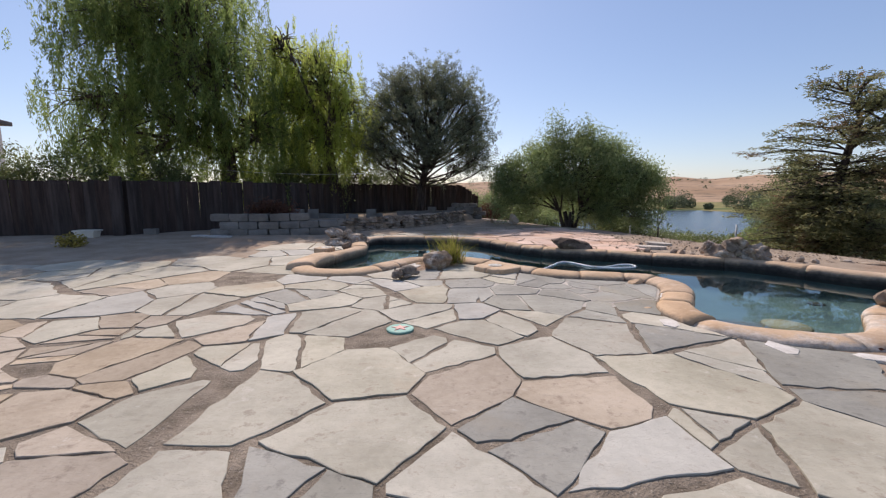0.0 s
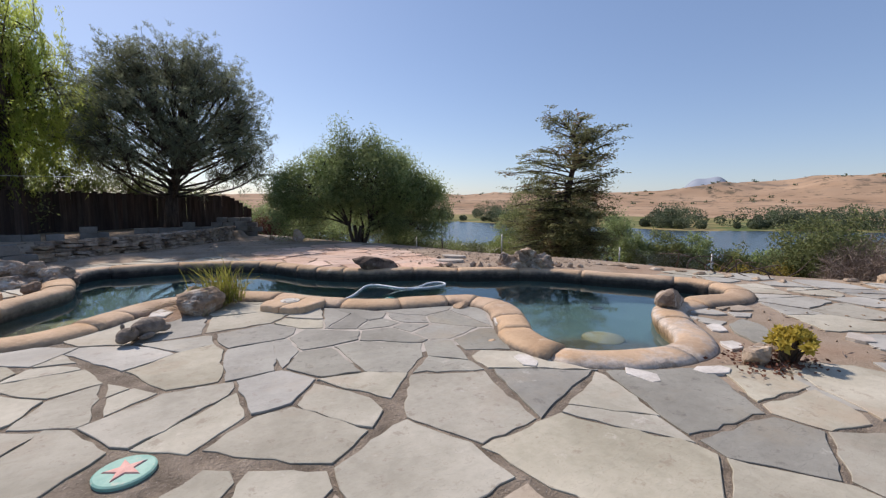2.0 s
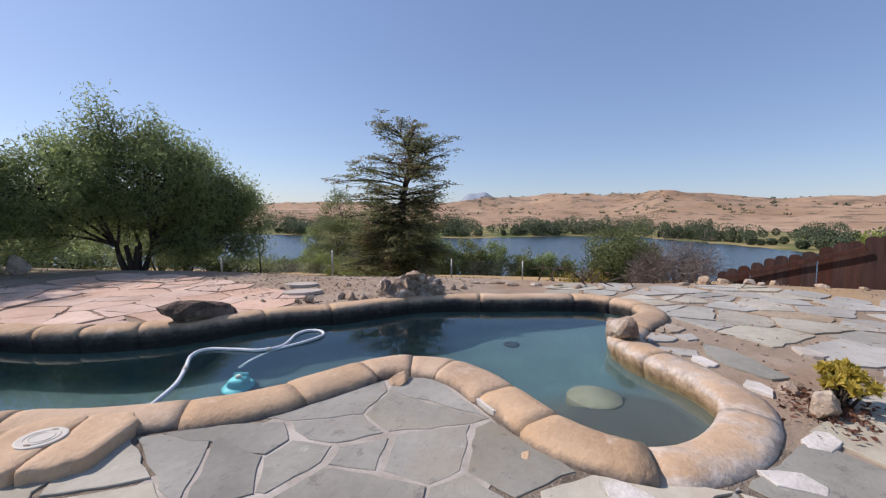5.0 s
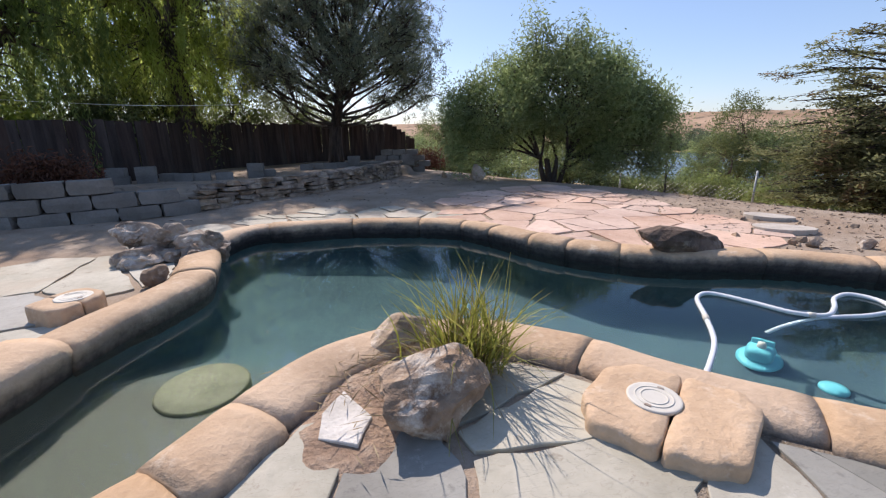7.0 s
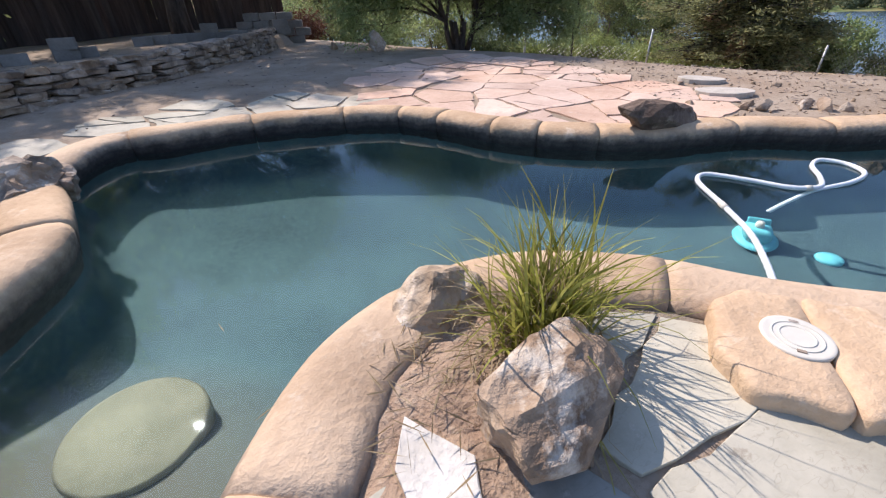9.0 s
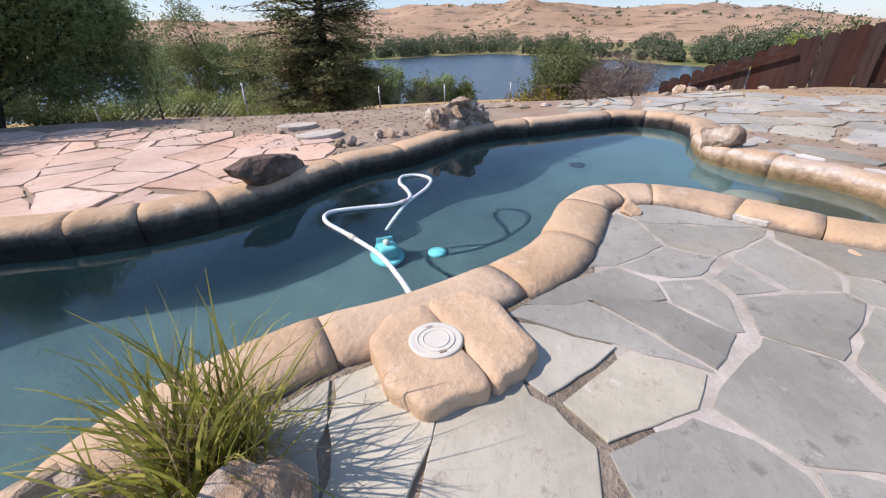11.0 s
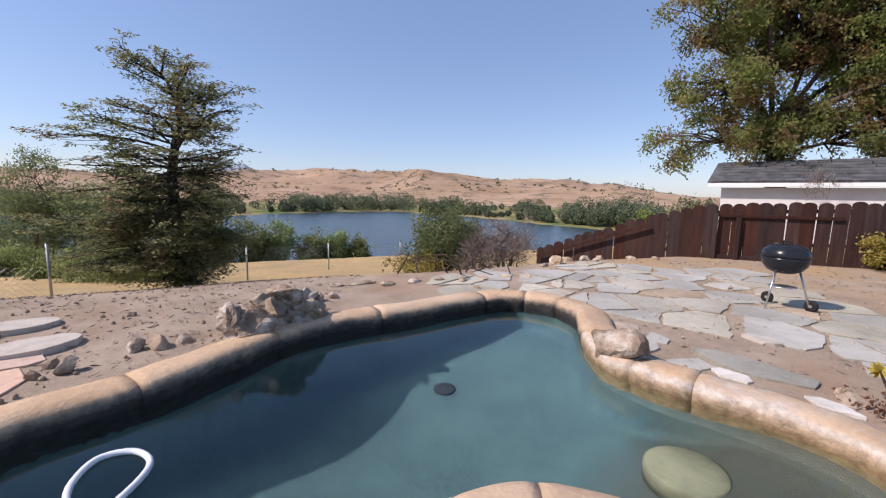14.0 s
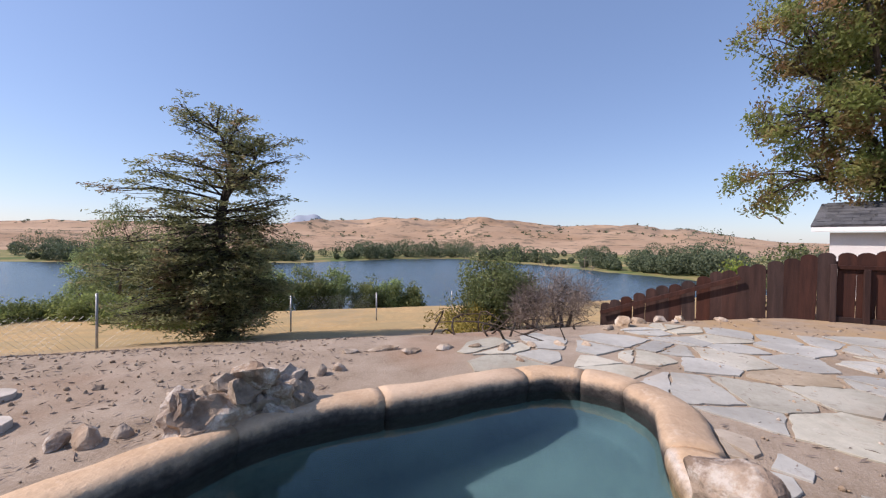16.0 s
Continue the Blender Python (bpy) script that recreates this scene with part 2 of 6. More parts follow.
LEAF_BUSH = foliage("bush_leaves", (0.12, 0.15, 0.06), (0.23, 0.26, 0.11), 0.5)
# leaf colour lightened a little to carry distance haze
LEAF_FAR = foliage("far_wood_leaves", (0.07, 0.095, 0.055), (0.15, 0.175, 0.095), 0.3, bough=0.06)
LEAF_YELLOW = foliage("yellow_succulent_leaves", (0.42, 0.33, 0.05), (0.66, 0.53, 0.12), 0.4)
LEAF_HEDGE = foliage("yellow_green_shrub_leaves", (0.20, 0.17, 0.035), (0.38, 0.30, 0.075), 0.35)
LEAF_DRY = foliage("dry_twigs", (0.15, 0.115, 0.095), (0.27, 0.22, 0.185), 0.1)
LEAF_RUST = foliage("rust_brown_leaves", (0.10, 0.04, 0.025), (0.20, 0.09, 0.055), 0.3)
LEAF_GRASS = foliage("green_blades", (0.17, 0.19, 0.03), (0.40, 0.38, 0.10), 0.45, (0.40, 0.33, 0.17), (0.5, 0.7), bough=9.0)
LEAF_STRAW = foliage("straw_blades", (0.30, 0.22, 0.12), (0.45, 0.36, 0.22), 0.3)


def ground_material():
    m, nt, b = shader("ground_dirt_and_grass")
    pos = nt.nodes.new("ShaderNodeNewGeometry").outputs["Position"]
    sep = nt.nodes.new("ShaderNodeSeparateXYZ")
    nt.links.new(pos, sep.inputs[0])
    pebble = node(nt, "ShaderNodeTexVoronoi", Scale=26.0, Randomness=1.0)
    nt.links.new(pos, pebble.inputs["Vector"])
    grain, patch, big = noise_tex(nt, 45, 6, 0.7), noise_tex(nt, 1.3, 5, 0.65), noise_tex(nt, 0.22, 4, 0.6)
    dirt = mix(nt, span(nt, patch, 0.32, 0.68), (0.24, 0.18, 0.125), (0.40, 0.32, 0.245))
    dirt = mix(nt, span(nt, grain, 0.45, 0.7, 0, 0.55), dirt, (0.47, 0.40, 0.33))
    dirt = mix(nt, span(nt, pebble.outputs["Distance"], 0.08, 0.02, 0, 0.3), dirt, (0.55, 0.49, 0.42))
    dirt = mix(nt, span(nt, big, 0.55, 0.7, 0, 0.6), dirt, (0.33, 0.19, 0.115))
    straw = mix(nt, span(nt, noise_tex(nt, 6, 5, 0.7), 0.35, 0.65), (0.36, 0.24, 0.11), (0.54, 0.38, 0.19))
    straw = mix(nt, span(nt, noise_tex(nt, 0.5, 4, 0.6), 0.42, 0.6), straw, (0.36, 0.27, 0.14))
    green = mix(nt, span(nt, noise_tex(nt, 0.05, 5, 0.6), 0.4, 0.6), (0.09, 0.13, 0.04), (0.30, 0.24, 0.11))
    dry = nt.nodes.new("ShaderNodeMath")
    dry.operation = "MULTIPLY"
    nt.links.new(span(nt, sep.outputs["X"], 6.5, 10.0), dry.inputs[0])
    dry2 = nt.nodes.new("ShaderNodeMath")
    dry2.operation = "MULTIPLY"
    nt.links.new(span(nt, sep.outputs["Y"], 5.0, 3.0, 0, 0.8), dry2.inputs[0])
    nt.links.new(span(nt, noise_tex(nt, 0.8, 5, 0.65), 0.38, 0.6), dry2.inputs[1])
    nt.links.new(dry2.outputs[0], dry.inputs[1])
    dirt = mix(nt, dry.outputs[0], dirt, (0.43, 0.29, 0.15))
    low = span(nt, sep.outputs["Z"], -1.0, -1.5)
    lowest = span(nt, sep.outputs["Z"], -6.2, -7.5)
    col = mix(nt, lowest, mix(nt, low, dirt, straw), green)
    nt.links.new(col, b.inputs["Base Color"])
    b.inputs["Roughness"].default_value, b.inputs["Specular IOR Level"].default_value = 0.95, 0.15
    add = nt.nodes.new("ShaderNodeMath")
    nt.links.new(grain, add.inputs[0])
    nt.links.new(span(nt, pebble.outputs["Distance"], 0.25, 0.0, 0, 0.4), add.inputs[1])
    bp = node(nt, "ShaderNodeBump", Strength=0.8, Distance=0.015)
    nt.links.new(add.outputs[0], bp.inputs["Height"])
    nt.links.new(bp.outputs[0], b.inputs["Normal"])
    return m


def hill_material():
    m, nt, b = shader("dry_grass_hills")
    col = mix(nt, span(nt, noise_tex(nt, 0.006, 5, 0.6), 0.35, 0.65), (0.32, 0.21, 0.13), (0.45, 0.315, 0.21))
    col = mix(nt, span(nt, noise_tex(nt, 0.03, 5, 0.75), 0.53, 0.61, 0, 0.85), col, (0.12, 0.10, 0.07))
    pos = nt.nodes.new("ShaderNodeNewGeometry").outputs["Position"]
    sep = nt.nodes.new("ShaderNodeSeparateXYZ")
    nt.links.new(pos, sep.inputs[0])
    scrub = nt.nodes.new("ShaderNodeMath")
    scrub.operation = "MULTIPLY"
    nt.links.new(span(nt, noise_tex(nt, 0.004, 4, 0.7), 0.45, 0.6), scrub.inputs[0])
    nt.links.new(span(nt, sep.outputs["Z"], 18, 55, 0, 0.95), scrub.inputs[1])
    col = mix(nt, scrub.outputs[0], col, (0.17, 0.14, 0.11))
    nt.links.new(col, b.inputs["Base Color"])
    b.inputs["Roughness"].default_value, b.inputs["Specular IOR Level"].default_value = 0.95, 0.1
    return m


def water_material(name, tint, scale, strength, depth, rough=0.0):
    m, nt, b = shader(name)
    g = node(nt, "ShaderNodeBsdfGlass", Roughness=rough, IOR=1.33)
    g.inputs["Color"].default_value = (*tint, 1)
    bp = node(nt, "ShaderNodeBump", Strength=strength, Distance=depth)
    nt.links.new(noise_tex(nt, scale, 3, 0.5), bp.inputs["Height"])
    nt.links.new(bp.outputs[0], g.inputs["Normal"])
    nt.links.new(g.outputs[0], nt.nodes["Material Output"].inputs["Surface"])
    return m


def pool_material():
    m, nt, b = shader("grey_green_pool_plaster")
    col = mix(nt, span(nt, noise_tex(nt, 1.4, 4, 0.65), 0.35, 0.65), (0.032, 0.067, 0.076), (0.056, 0.106, 0.114))
    col = mix(nt, span(nt, noise_tex(nt, 28, 4, 0.7), 0.4, 0.65, 0, 0.5), col, (0.082, 0.138, 0.140))
    pos = nt.nodes.new("ShaderNodeNewGeometry").outputs["Position"]
    sep = nt.nodes.new("ShaderNodeSeparateXYZ")
    nt.links.new(pos, sep.inputs[0])
    for cx, cy, r, silt in ((-1.95, 7.75, 1.5, (0.13, 0.115, 0.085)), (3.75, 4.45, 1.3, (0.07, 0.06, 0.042))):
        flat = nt.nodes.new("ShaderNodeCombineXYZ")
        nt.links.new(sep.outputs["X"], flat.inputs[0])
        nt.links.new(sep.outputs["Y"], flat.inputs[1])
        far = nt.nodes.new("ShaderNodeVectorMath")
        far.operation = "DISTANCE"
        nt.links.new(flat.outputs[0], far.inputs[0])
        far.inputs[1].default_value = (cx, cy, 0)
        col = mix(nt, span(nt, far.outputs["Value"], r, r * 0.5, 0, 0.8), col, silt)
    nt.links.new(col, b.inputs["Base Color"])
    b.inputs["Roughness"].default_value = 0.9
    bp = node(nt, "ShaderNodeBump", Strength=0.6, Distance=0.01)
    nt.links.new(noise_tex(nt, 30, 5, 0.7), bp.inputs["Height"])
    nt.links.new(bp.outputs[0], b.inputs["Normal"])
    return m


M_GROUND, M_HILL, M_POOL = ground_material(), hill_material(), pool_material()
M_WATER = water_material("pool_water", (0.80, 0.93, 0.95), 5.0, 0.07, 0.01, 0.012)
lake_m, lake_nt, lake_b = shader("lake_water")
lake_b.inputs["Base Color"].default_value = (0.035, 0.06, 0.075, 1)
lake_b.inputs["Roughness"].default_value, lake_b.inputs["IOR"].default_value = 0.22, 1.33
lake_bump = node(lake_nt, "ShaderNodeBump", Strength=1.0, Distance=0.12)
lake_nt.links.new(noise_tex(lake_nt, 0.9, 4, 0.6), lake_bump.inputs["Height"])
lake_nt.links.new(lake_bump.outputs[0], lake_b.inputs["Normal"])

# ---- mesh helpers ----


def mesh_from(name, verts, faces, material, smooth=False):
    me = bpy.data.meshes.new(name)
    me.from_pydata([tuple(v) for v in verts], [], [tuple(f) for f in faces])
    if material:
        me.materials.append(material)
    if smooth:
        me.polygons.foreach_set("use_smooth", [True] * len(me.polygons))
    me.update()
    return me


def quads(name, v, material):
    """A mesh of separate four-cornered faces from an array (n, 4, 3)."""
    v = np.asarray(v, dtype=np.float32)
    n = len(v)
    me = bpy.data.meshes.new(name)
    me.vertices.add(4 * n)
    me.vertices.foreach_set("co", v.reshape(-1))
    me.loops.add(4 * n)
    me.loops.foreach_set("vertex_index", np.arange(4 * n, dtype=np.int32))
    me.polygons.add(n)
    me.polygons.foreach_set("loop_start", np.arange(0, 4 * n, 4, dtype=np.int32))
    me.materials.append(material)
    me.update(calc_edges=True)
    return me


def grid_mesh(name, X, Y, Z, material, keep=None, smooth=True):
    ny, nx = X.shape
    co = np.stack([X, Y, Z], -1).reshape(-1, 3).astype(np.float32)
    i = np.arange(ny * nx).reshape(ny, nx)
    f = np.stack([i[:-1, :-1], i[:-1, 1:], i[1:, 1:], i[1:, :-1]], -1).reshape(-1, 4)
    if keep is not None:
        f = f[keep.reshape(-1)]
    me = bpy.data.meshes.new(name)
    me.vertices.add(len(co))
    me.vertices.foreach_set("co", co.reshape(-1))
    me.loops.add(f.size)
    me.loops.foreach_set("vertex_index", f.reshape(-1).astype(np.int32))
    me.polygons.add(len(f))
    me.polygons.foreach_set("loop_start", np.arange(0, f.size, 4, dtype=np.int32))
    me.polygons.foreach_set("use_smooth", np.full(len(f), smooth))
    me.materials.append(material)
    me.update(calc_edges=True)
    return me


def thing(name, at, label, category, group="", kind="", turn=0.0):
    ob = new(name)
    ob.matrix_basis = pose(*at, 0, 0, turn)
    ob.empty_display_size = 0.2
    return tagged(ob, label, category, group, kind)


def child(name, me, parent, label="", m=None):
    ob = new(name, me)
    ob.parent = parent
    if m is not None:
        ob.matrix_basis = m
    return tagged(ob, label)


def part(name, bm, material, parent, label="", smooth=False, m=None):
    me = bpy.data.meshes.new(name)
    bm.normal_update()
    bm.to_mesh(me)
    bm.free()
    me.materials.append(material)
    if smooth:
        me.polygons.foreach_set("use_smooth", [True] * len(me.polygons))
    return child(name, me, parent, label, m)


def box_bm(sx, sy, sz, m=None, bevel=0.0, bm=None):
    bm = bm or bmesh.new()
    made = bmesh.ops.create_cube(bm, size=1.0, matrix=(m or Matrix()) @ Matrix.Diagonal((sx, sy, sz, 1)))
    if bevel:
        edges = list({e for v in made["verts"] for e in v.link_edges})
        bmesh.ops.bevel(bm, geom=edges, offset=bevel, segments=1, affect="EDGES")
    return bm


def tube(points, radii, sides=7):
    """Rings round a line of points: vertices and faces."""
    P = np.asarray(points, float)
    n = len(P)
    T = np.gradient(P, axis=0)
    T /= np.linalg.norm(T, axis=1)[:, None] + 1e-9
    ref = np.where(np.abs(T[:, 2:3]) < 0.9, np.array([[0, 0, 1.0]]), np.array([[1.0, 0, 0]]))
    U = np.cross(T, ref)
    U /= np.linalg.norm(U, axis=1)[:, None] + 1e-9
    W = np.cross(T, U)
    a = np.linspace(0, 2 * np.pi, sides, endpoint=False)
    R = np.broadcast_to(np.asarray(radii, float), (n,))[:, None, None]
    V = P[:, None] + R * (np.cos(a)[None, :, None] * U[:, None] + np.sin(a)[None, :, None] * W[:, None])
    F = [(i * sides + j, i * sides + (j + 1) % sides, (i + 1) * sides + (j + 1) % sides, (i + 1) * sides + j) for i in range(n - 1) for j in range(sides)]
    F += [tuple(range(sides - 1, -1, -1)), tuple(range((n - 1) * sides, n * sides))]
    return V.reshape(-1, 3), F


def join_tubes(list_of):
    V, F, k = [], [], 0
    for v, f in list_of:
        V.append(v)
        F += [tuple(i + k for i in q) for q in f]
        k += len(v)
    return np.concatenate(V), F


def spline(ctrl, per=8, closed=False):
    """Catmull-Rom through the points."""
    C = np.asarray(ctrl, float)
    n = len(C)
    out = []
    for i in range(n if closed else n - 1):
        p = [C[(i + k) % n] if closed else C[min(max(i + k, 0), n - 1)] for k in (-1, 0, 1, 2)]
        for t in np.linspace(0, 1, per, endpoint=False):
            out.append(0.5 * (2 * p[1] + (p[2] - p[0]) * t + (2 * p[0] - 5 * p[1] + 4 * p[2] - p[3]) * t * t + (3 * p[1] - p[0] - 3 * p[2] + p[3]) * t ** 3))
    if not closed:
        out.append(C[-1])
    return np.array(out)


# ---- the pool's plan ----
NEAR = [(-2.25, 7.30), (-1.75, 7.16), (-1.40, 7.38), (-1.10, 7.83), (-0.72, 8.25), (-0.17, 8.48), (0.40, 8.42), (0.95, 8.07), (1.30, 7.66),
        (1.68, 7.31), (2.10, 7.00), (2.54, 6.87), (3.00, 6.77), (3.38, 6.52), (3.58, 6.07), (3.47, 5.58), (3.21, 5.13), (2.99, 4.75), (2.97, 4.32),
        (3.24, 4.08), (3.64, 3.95), (4.08, 3.94), (4.48, 4.24)]
FAR = [(4.92, 4.72), (5.44, 5.01), (6.11, 4.99), (6.82, 4.86), (7.25, 5.03), (7.46, 5.34), (7.49, 5.7), (7.13, 6.3), (6.65, 6.91), (6.23, 7.58), (5.74, 8.07),
       (5.12, 8.32), (4.48, 8.63), (3.95, 9.03), (3.38, 9.25), (2.73, 9.46), (2.1, 9.89), (1.63, 10.44), (1.31, 11.04), (0.86, 11.6), (-0.03, 11.91), (-0.75, 11.99),
       (-1.39, 11.96), (-1.87, 11.94), (-2.11, 11.3), (-1.94, 10.56), (-1.84, 9.88), (-2.02, 9.32), (-2.17, 8.95), (-2.3, 8.38), (-2.4, 7.82)]
OUTLINE = spline(NEAR + FAR, 10, True)
WATER_Z = -0.115


def pool_distance(x, y):
    """Metres outside (+) or inside (-) the pool's water edge."""
    x, y = np.asarray(x, float), np.asarray(y, float)
    shape = x.shape
    P = np.stack([x.ravel(), y.ravel()], -1)
    A, B = OUTLINE, np.roll(OUTLINE, -1, 0)
    d2 = np.full(len(P), 1e9)
    inside = np.zeros(len(P), bool)
    for a, b in zip(A, B):
        ab = b - a
        t = np.clip(((P - a) @ ab) / (ab @ ab), 0, 1)
        q = P - (a + t[:, None] * ab)
        d2 = np.minimum(d2, (q * q).sum(1))
        cross = ((a[1] > P[:, 1]) != (b[1] > P[:, 1]))
        if cross.any():
            xi = a[0] + (P[:, 1] - a[1]) / (b[1] - a[1] + 1e-12) * (b[0] - a[0])
            inside ^= cross & (P[:, 0] < xi)
    return np.where(inside, -1, 1).reshape(shape) * np.sqrt(d2).reshape(shape)


GX0, GY0, GSTEP, GN = -4.5, 2.0, 0.05, 272
_gx, _gy = np.meshgrid(GX0 + GSTEP * np.arange(GN), GY0 + GSTEP * np.arange(GN))
POOL_FIELD = pool_distance(_gx, _gy)


def near_pool(x, y):
    """The same distance, read off a fine grid; far away it is just large."""
    u, v = (np.asarray(x, float) - GX0) / GSTEP, (np.asarray(y, float) - GY0) / GSTEP
    out = (u < 0) | (v < 0) | (u > GN - 2) | (v > GN - 2)
    u, v = np.clip(u, 0, GN - 2), np.clip(v, 0, GN - 2)
    i, j = u.astype(int), v.astype(int)
    a, b = u - i, v - j
    d = (POOL_FIELD[j, i] * (1 - a) + POOL_FIELD[j, i + 1] * a) * (1 - b) + (POOL_FIELD[j + 1, i] * (1 - a) + POOL_FIELD[j + 1, i + 1] * a) * b
    return np.where(out, np.maximum(d, 1.0), d)


FAR_SHORE_AZ = [20, 33, 40, 62, 74, 82, 87, 102, 112, 125]
FAR_SHORE_R = [225, 255, 222, 206, 250, 270, 238, 172, 150, 120]


def smooth01(t):
    t = np.clip(t, 0, 1)
    return t * t * (3 - 2 * t)


def ground_z(x, y):
    """The height of the ground: a level terrace, a bank falling to the lake, the far shore."""
    x, y = np.asarray(x, float), np.asarray(y, float)
    s = np.maximum((x - 9.2) * 0.894 + (y - 7.4) * 0.447, 0)
    s = s * s / (s + 0.8)
    z = -1.75 * (1 - np.exp(-s / 6.5)) - 0.055 * s - 0.30 * np.maximum(s - 19, 0) ** 2 / (np.maximum(s - 19, 0) + 5)
    yard = smooth01((y + 30) / 25) * smooth01((x + 60) / 40)
    r = np.hypot(x - 2, y - 6)
    az = np.degrees(np.arctan2(x - 2, y - 6))
    rf = np.interp(az, FAR_SHORE_AZ, FAR_SHORE_R)
    lake = (az > 12) & (az < 135)
    bed = np.where(r < rf, np.maximum(z, -10.5), -8.7 + 0.004 * np.minimum(r - rf, 300))
    bed = np.where((r < rf) & (rf - r < 15), -8.7 - 1.8 * (rf - r) / 15, bed)
    z = np.where(lake, bed, np.maximum(z, -8.0))
    z = np.where((~lake) & (r > 400), np.minimum(z, -3.0), z)
    # terrace soil held behind the low wall
    v = wall_side(x, y)
    z = z + 0.30 * smooth01((v - 0.02) / 0.25) * (x < 2.2) * (r < 60)
    z = z + 0.03 * np.sin(x * 1.3 + 0.7 * y) * np.sin(0.9 * y - 0.4 * x) * np.exp(-r / 60) * (np.hypot(x - 1, y - 4) > 9)
    return z


WALL_LINE = np.array([(-7.3, 13.25), (-5.6, 13.25), (-3.7, 14.1), (-1.7, 15.9), (-0.2, 17.9), (0.9, 19.9)])


def wall_side(x, y):
    """Metres behind the retaining wall's line (north of it)."""
    yl = np.interp(x, WALL_LINE[:, 0], WALL_LINE[:, 1])
    out = np.where(x < -7.3, -1.0, (y - yl) * 0.75)
    return np.where(x > 0.9, np.minimum(out, (1.6 - x) * 0.8), out)


def stretched_axis(lo, hi, step, far, growth):
    mid = np.arange(lo, hi + step * 0.5, step)
    ext, d = [], step
    while sum(ext) < far:
        d *= growth
        ext.append(d)
    ext = np.cumsum(ext)
    return np.concatenate([lo - ext[::-1], mid, mid[-1] + ext])


def build_ground():
    gx, gy = stretched_axis(-14, 13, 0.12, 4200, 1.07), stretched_axis(-4, 20, 0.12, 4200, 1.07)
    X, Y = np.meshgrid(gx, gy)
    Z = ground_z(X, Y)
    near = (np.abs(X - 2.5) < 7) & (np.abs(Y - 8) < 6.5)
    sd = np.full(X.shape, 9.0)
    sd[near] = pool_distance(X[near], Y[near])
    h = np.array([noise.noise((a * 1.7, b * 1.7, 0)) for a, b in zip(X[near], Y[near])]) * 0.004
    Z[near] += h - 0.005
    Z = np.where(sd < 0.14, -3.2, Z)
    ob = new("ground", grid_mesh("ground", X, Y, Z, M_GROUND))
    return tagged(ob, "dry dirt yard and straw-coloured bank falling to a lake", "ground", kind="structure")


build_ground()


def build_lake():
    a = np.radians(np.linspace(8, 140, 120))
    r = np.array([38, 60, 90, 130, 180, 230, 290])
    A, R = np.meshgrid(a, r)
    return tagged(new("water", grid_mesh("water", 2 + R * np.sin(A), 6 + R * np.cos(A), np.full(A.shape, -9.0), lake_m)),
                  "calm blue lake below the dry bank", "lake", kind="structure")


build_lake()
HILL_AZ = [0, 18, 29, 33, 38, 44, 52, 58, 62, 66, 70, 73, 78, 82, 85.5, 89, 93, 97, 101, 105, 108, 111, 116, 120, 128, 140]
HILL_EL = [0.9, 1.2, 1.5, 1.4, 1.65, 1.7, 1.75, 2.1, 2.35, 2.7, 2.8, 3.1, 2.7, 2.85, 3.35, 2.8, 2.5, 2.2, 2.45, 2.4, 1.7, 1.95, 1.0, 0.35, 0.3, 0.3]


HILLS = []


def build_hills():
    az, r = np.linspace(0, 140, 560), np.linspace(330, 2300, 90)
    A, R = np.meshgrid(az, r)
    X, Y = 2 + R * np.sin(np.radians(A)), 6 + R * np.cos(np.radians(A))
    crest = 1300.0
    H = 1.5 + crest * np.tan(np.radians(np.interp(A, HILL_AZ, HILL_EL)))
    rise = smooth01((R - 420) / (crest - 420)) ** 1.25 * (1 - 0.5 * smooth01((R - crest) / 900))
    n = np.array([noise.fractal((x * 0.0042, y * 0.0042, 3.1), 0.9, 2.1, 5) for x, y in zip(X.ravel(), Y.ravel())]).reshape(X.shape)
    ridge = np.array([noise.ridged_multi_fractal((x * 0.0028, y * 0.0028, 0.4), 1.0, 2.0, 4, 1.0, 2.0) for x, y in zip(X.ravel(), Y.ravel())]).reshape(X.shape)
    wob = (n * 0.30 + (ridge - 1.2) * 0.26) * np.clip((R - 450) / 500, 0, 1) * np.where(R > crest * 0.93, 0.35, 1)
    Z = -7.5 + (H + 7.5) * rise * (1 + wob)
    Z = np.where(R < 400, -12, Z)
    HILLS.extend([X, Y, Z])
    tagged(new("backdrop", grid_mesh("backdrop", X, Y, Z, M_HILL)), "dry golden hills dotted with dark oaks beyond the lake", "hills", kind="structure")
    az = np.linspace(55, 71, 60)
    r = np.linspace(2900, 4100, 14)
    A, R = np.meshgrid(az, r)
    top = 3.75 * np.exp(-((A - 62.3) / 3.6) ** 2) + 0.25 * np.sin(A * 2.1) * np.exp(-((A - 62.3) / 4.5) ** 2)
    Z = R * np.tan(np.radians(np.maximum(top, 0.2))) * np.clip(1 - np.abs(R - 3500) / 800, 0, 1)
    # distance haze is painted into the mountain's blue-grey colour
    m = surface("haze_blue_grey", (0.24, 0.28, 0.34), (0.30, 0.34, 0.40), 0.01, 0.002, 0.95, 0)
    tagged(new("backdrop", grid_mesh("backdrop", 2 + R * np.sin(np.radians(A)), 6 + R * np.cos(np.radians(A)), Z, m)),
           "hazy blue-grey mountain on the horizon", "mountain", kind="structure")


build_hills()


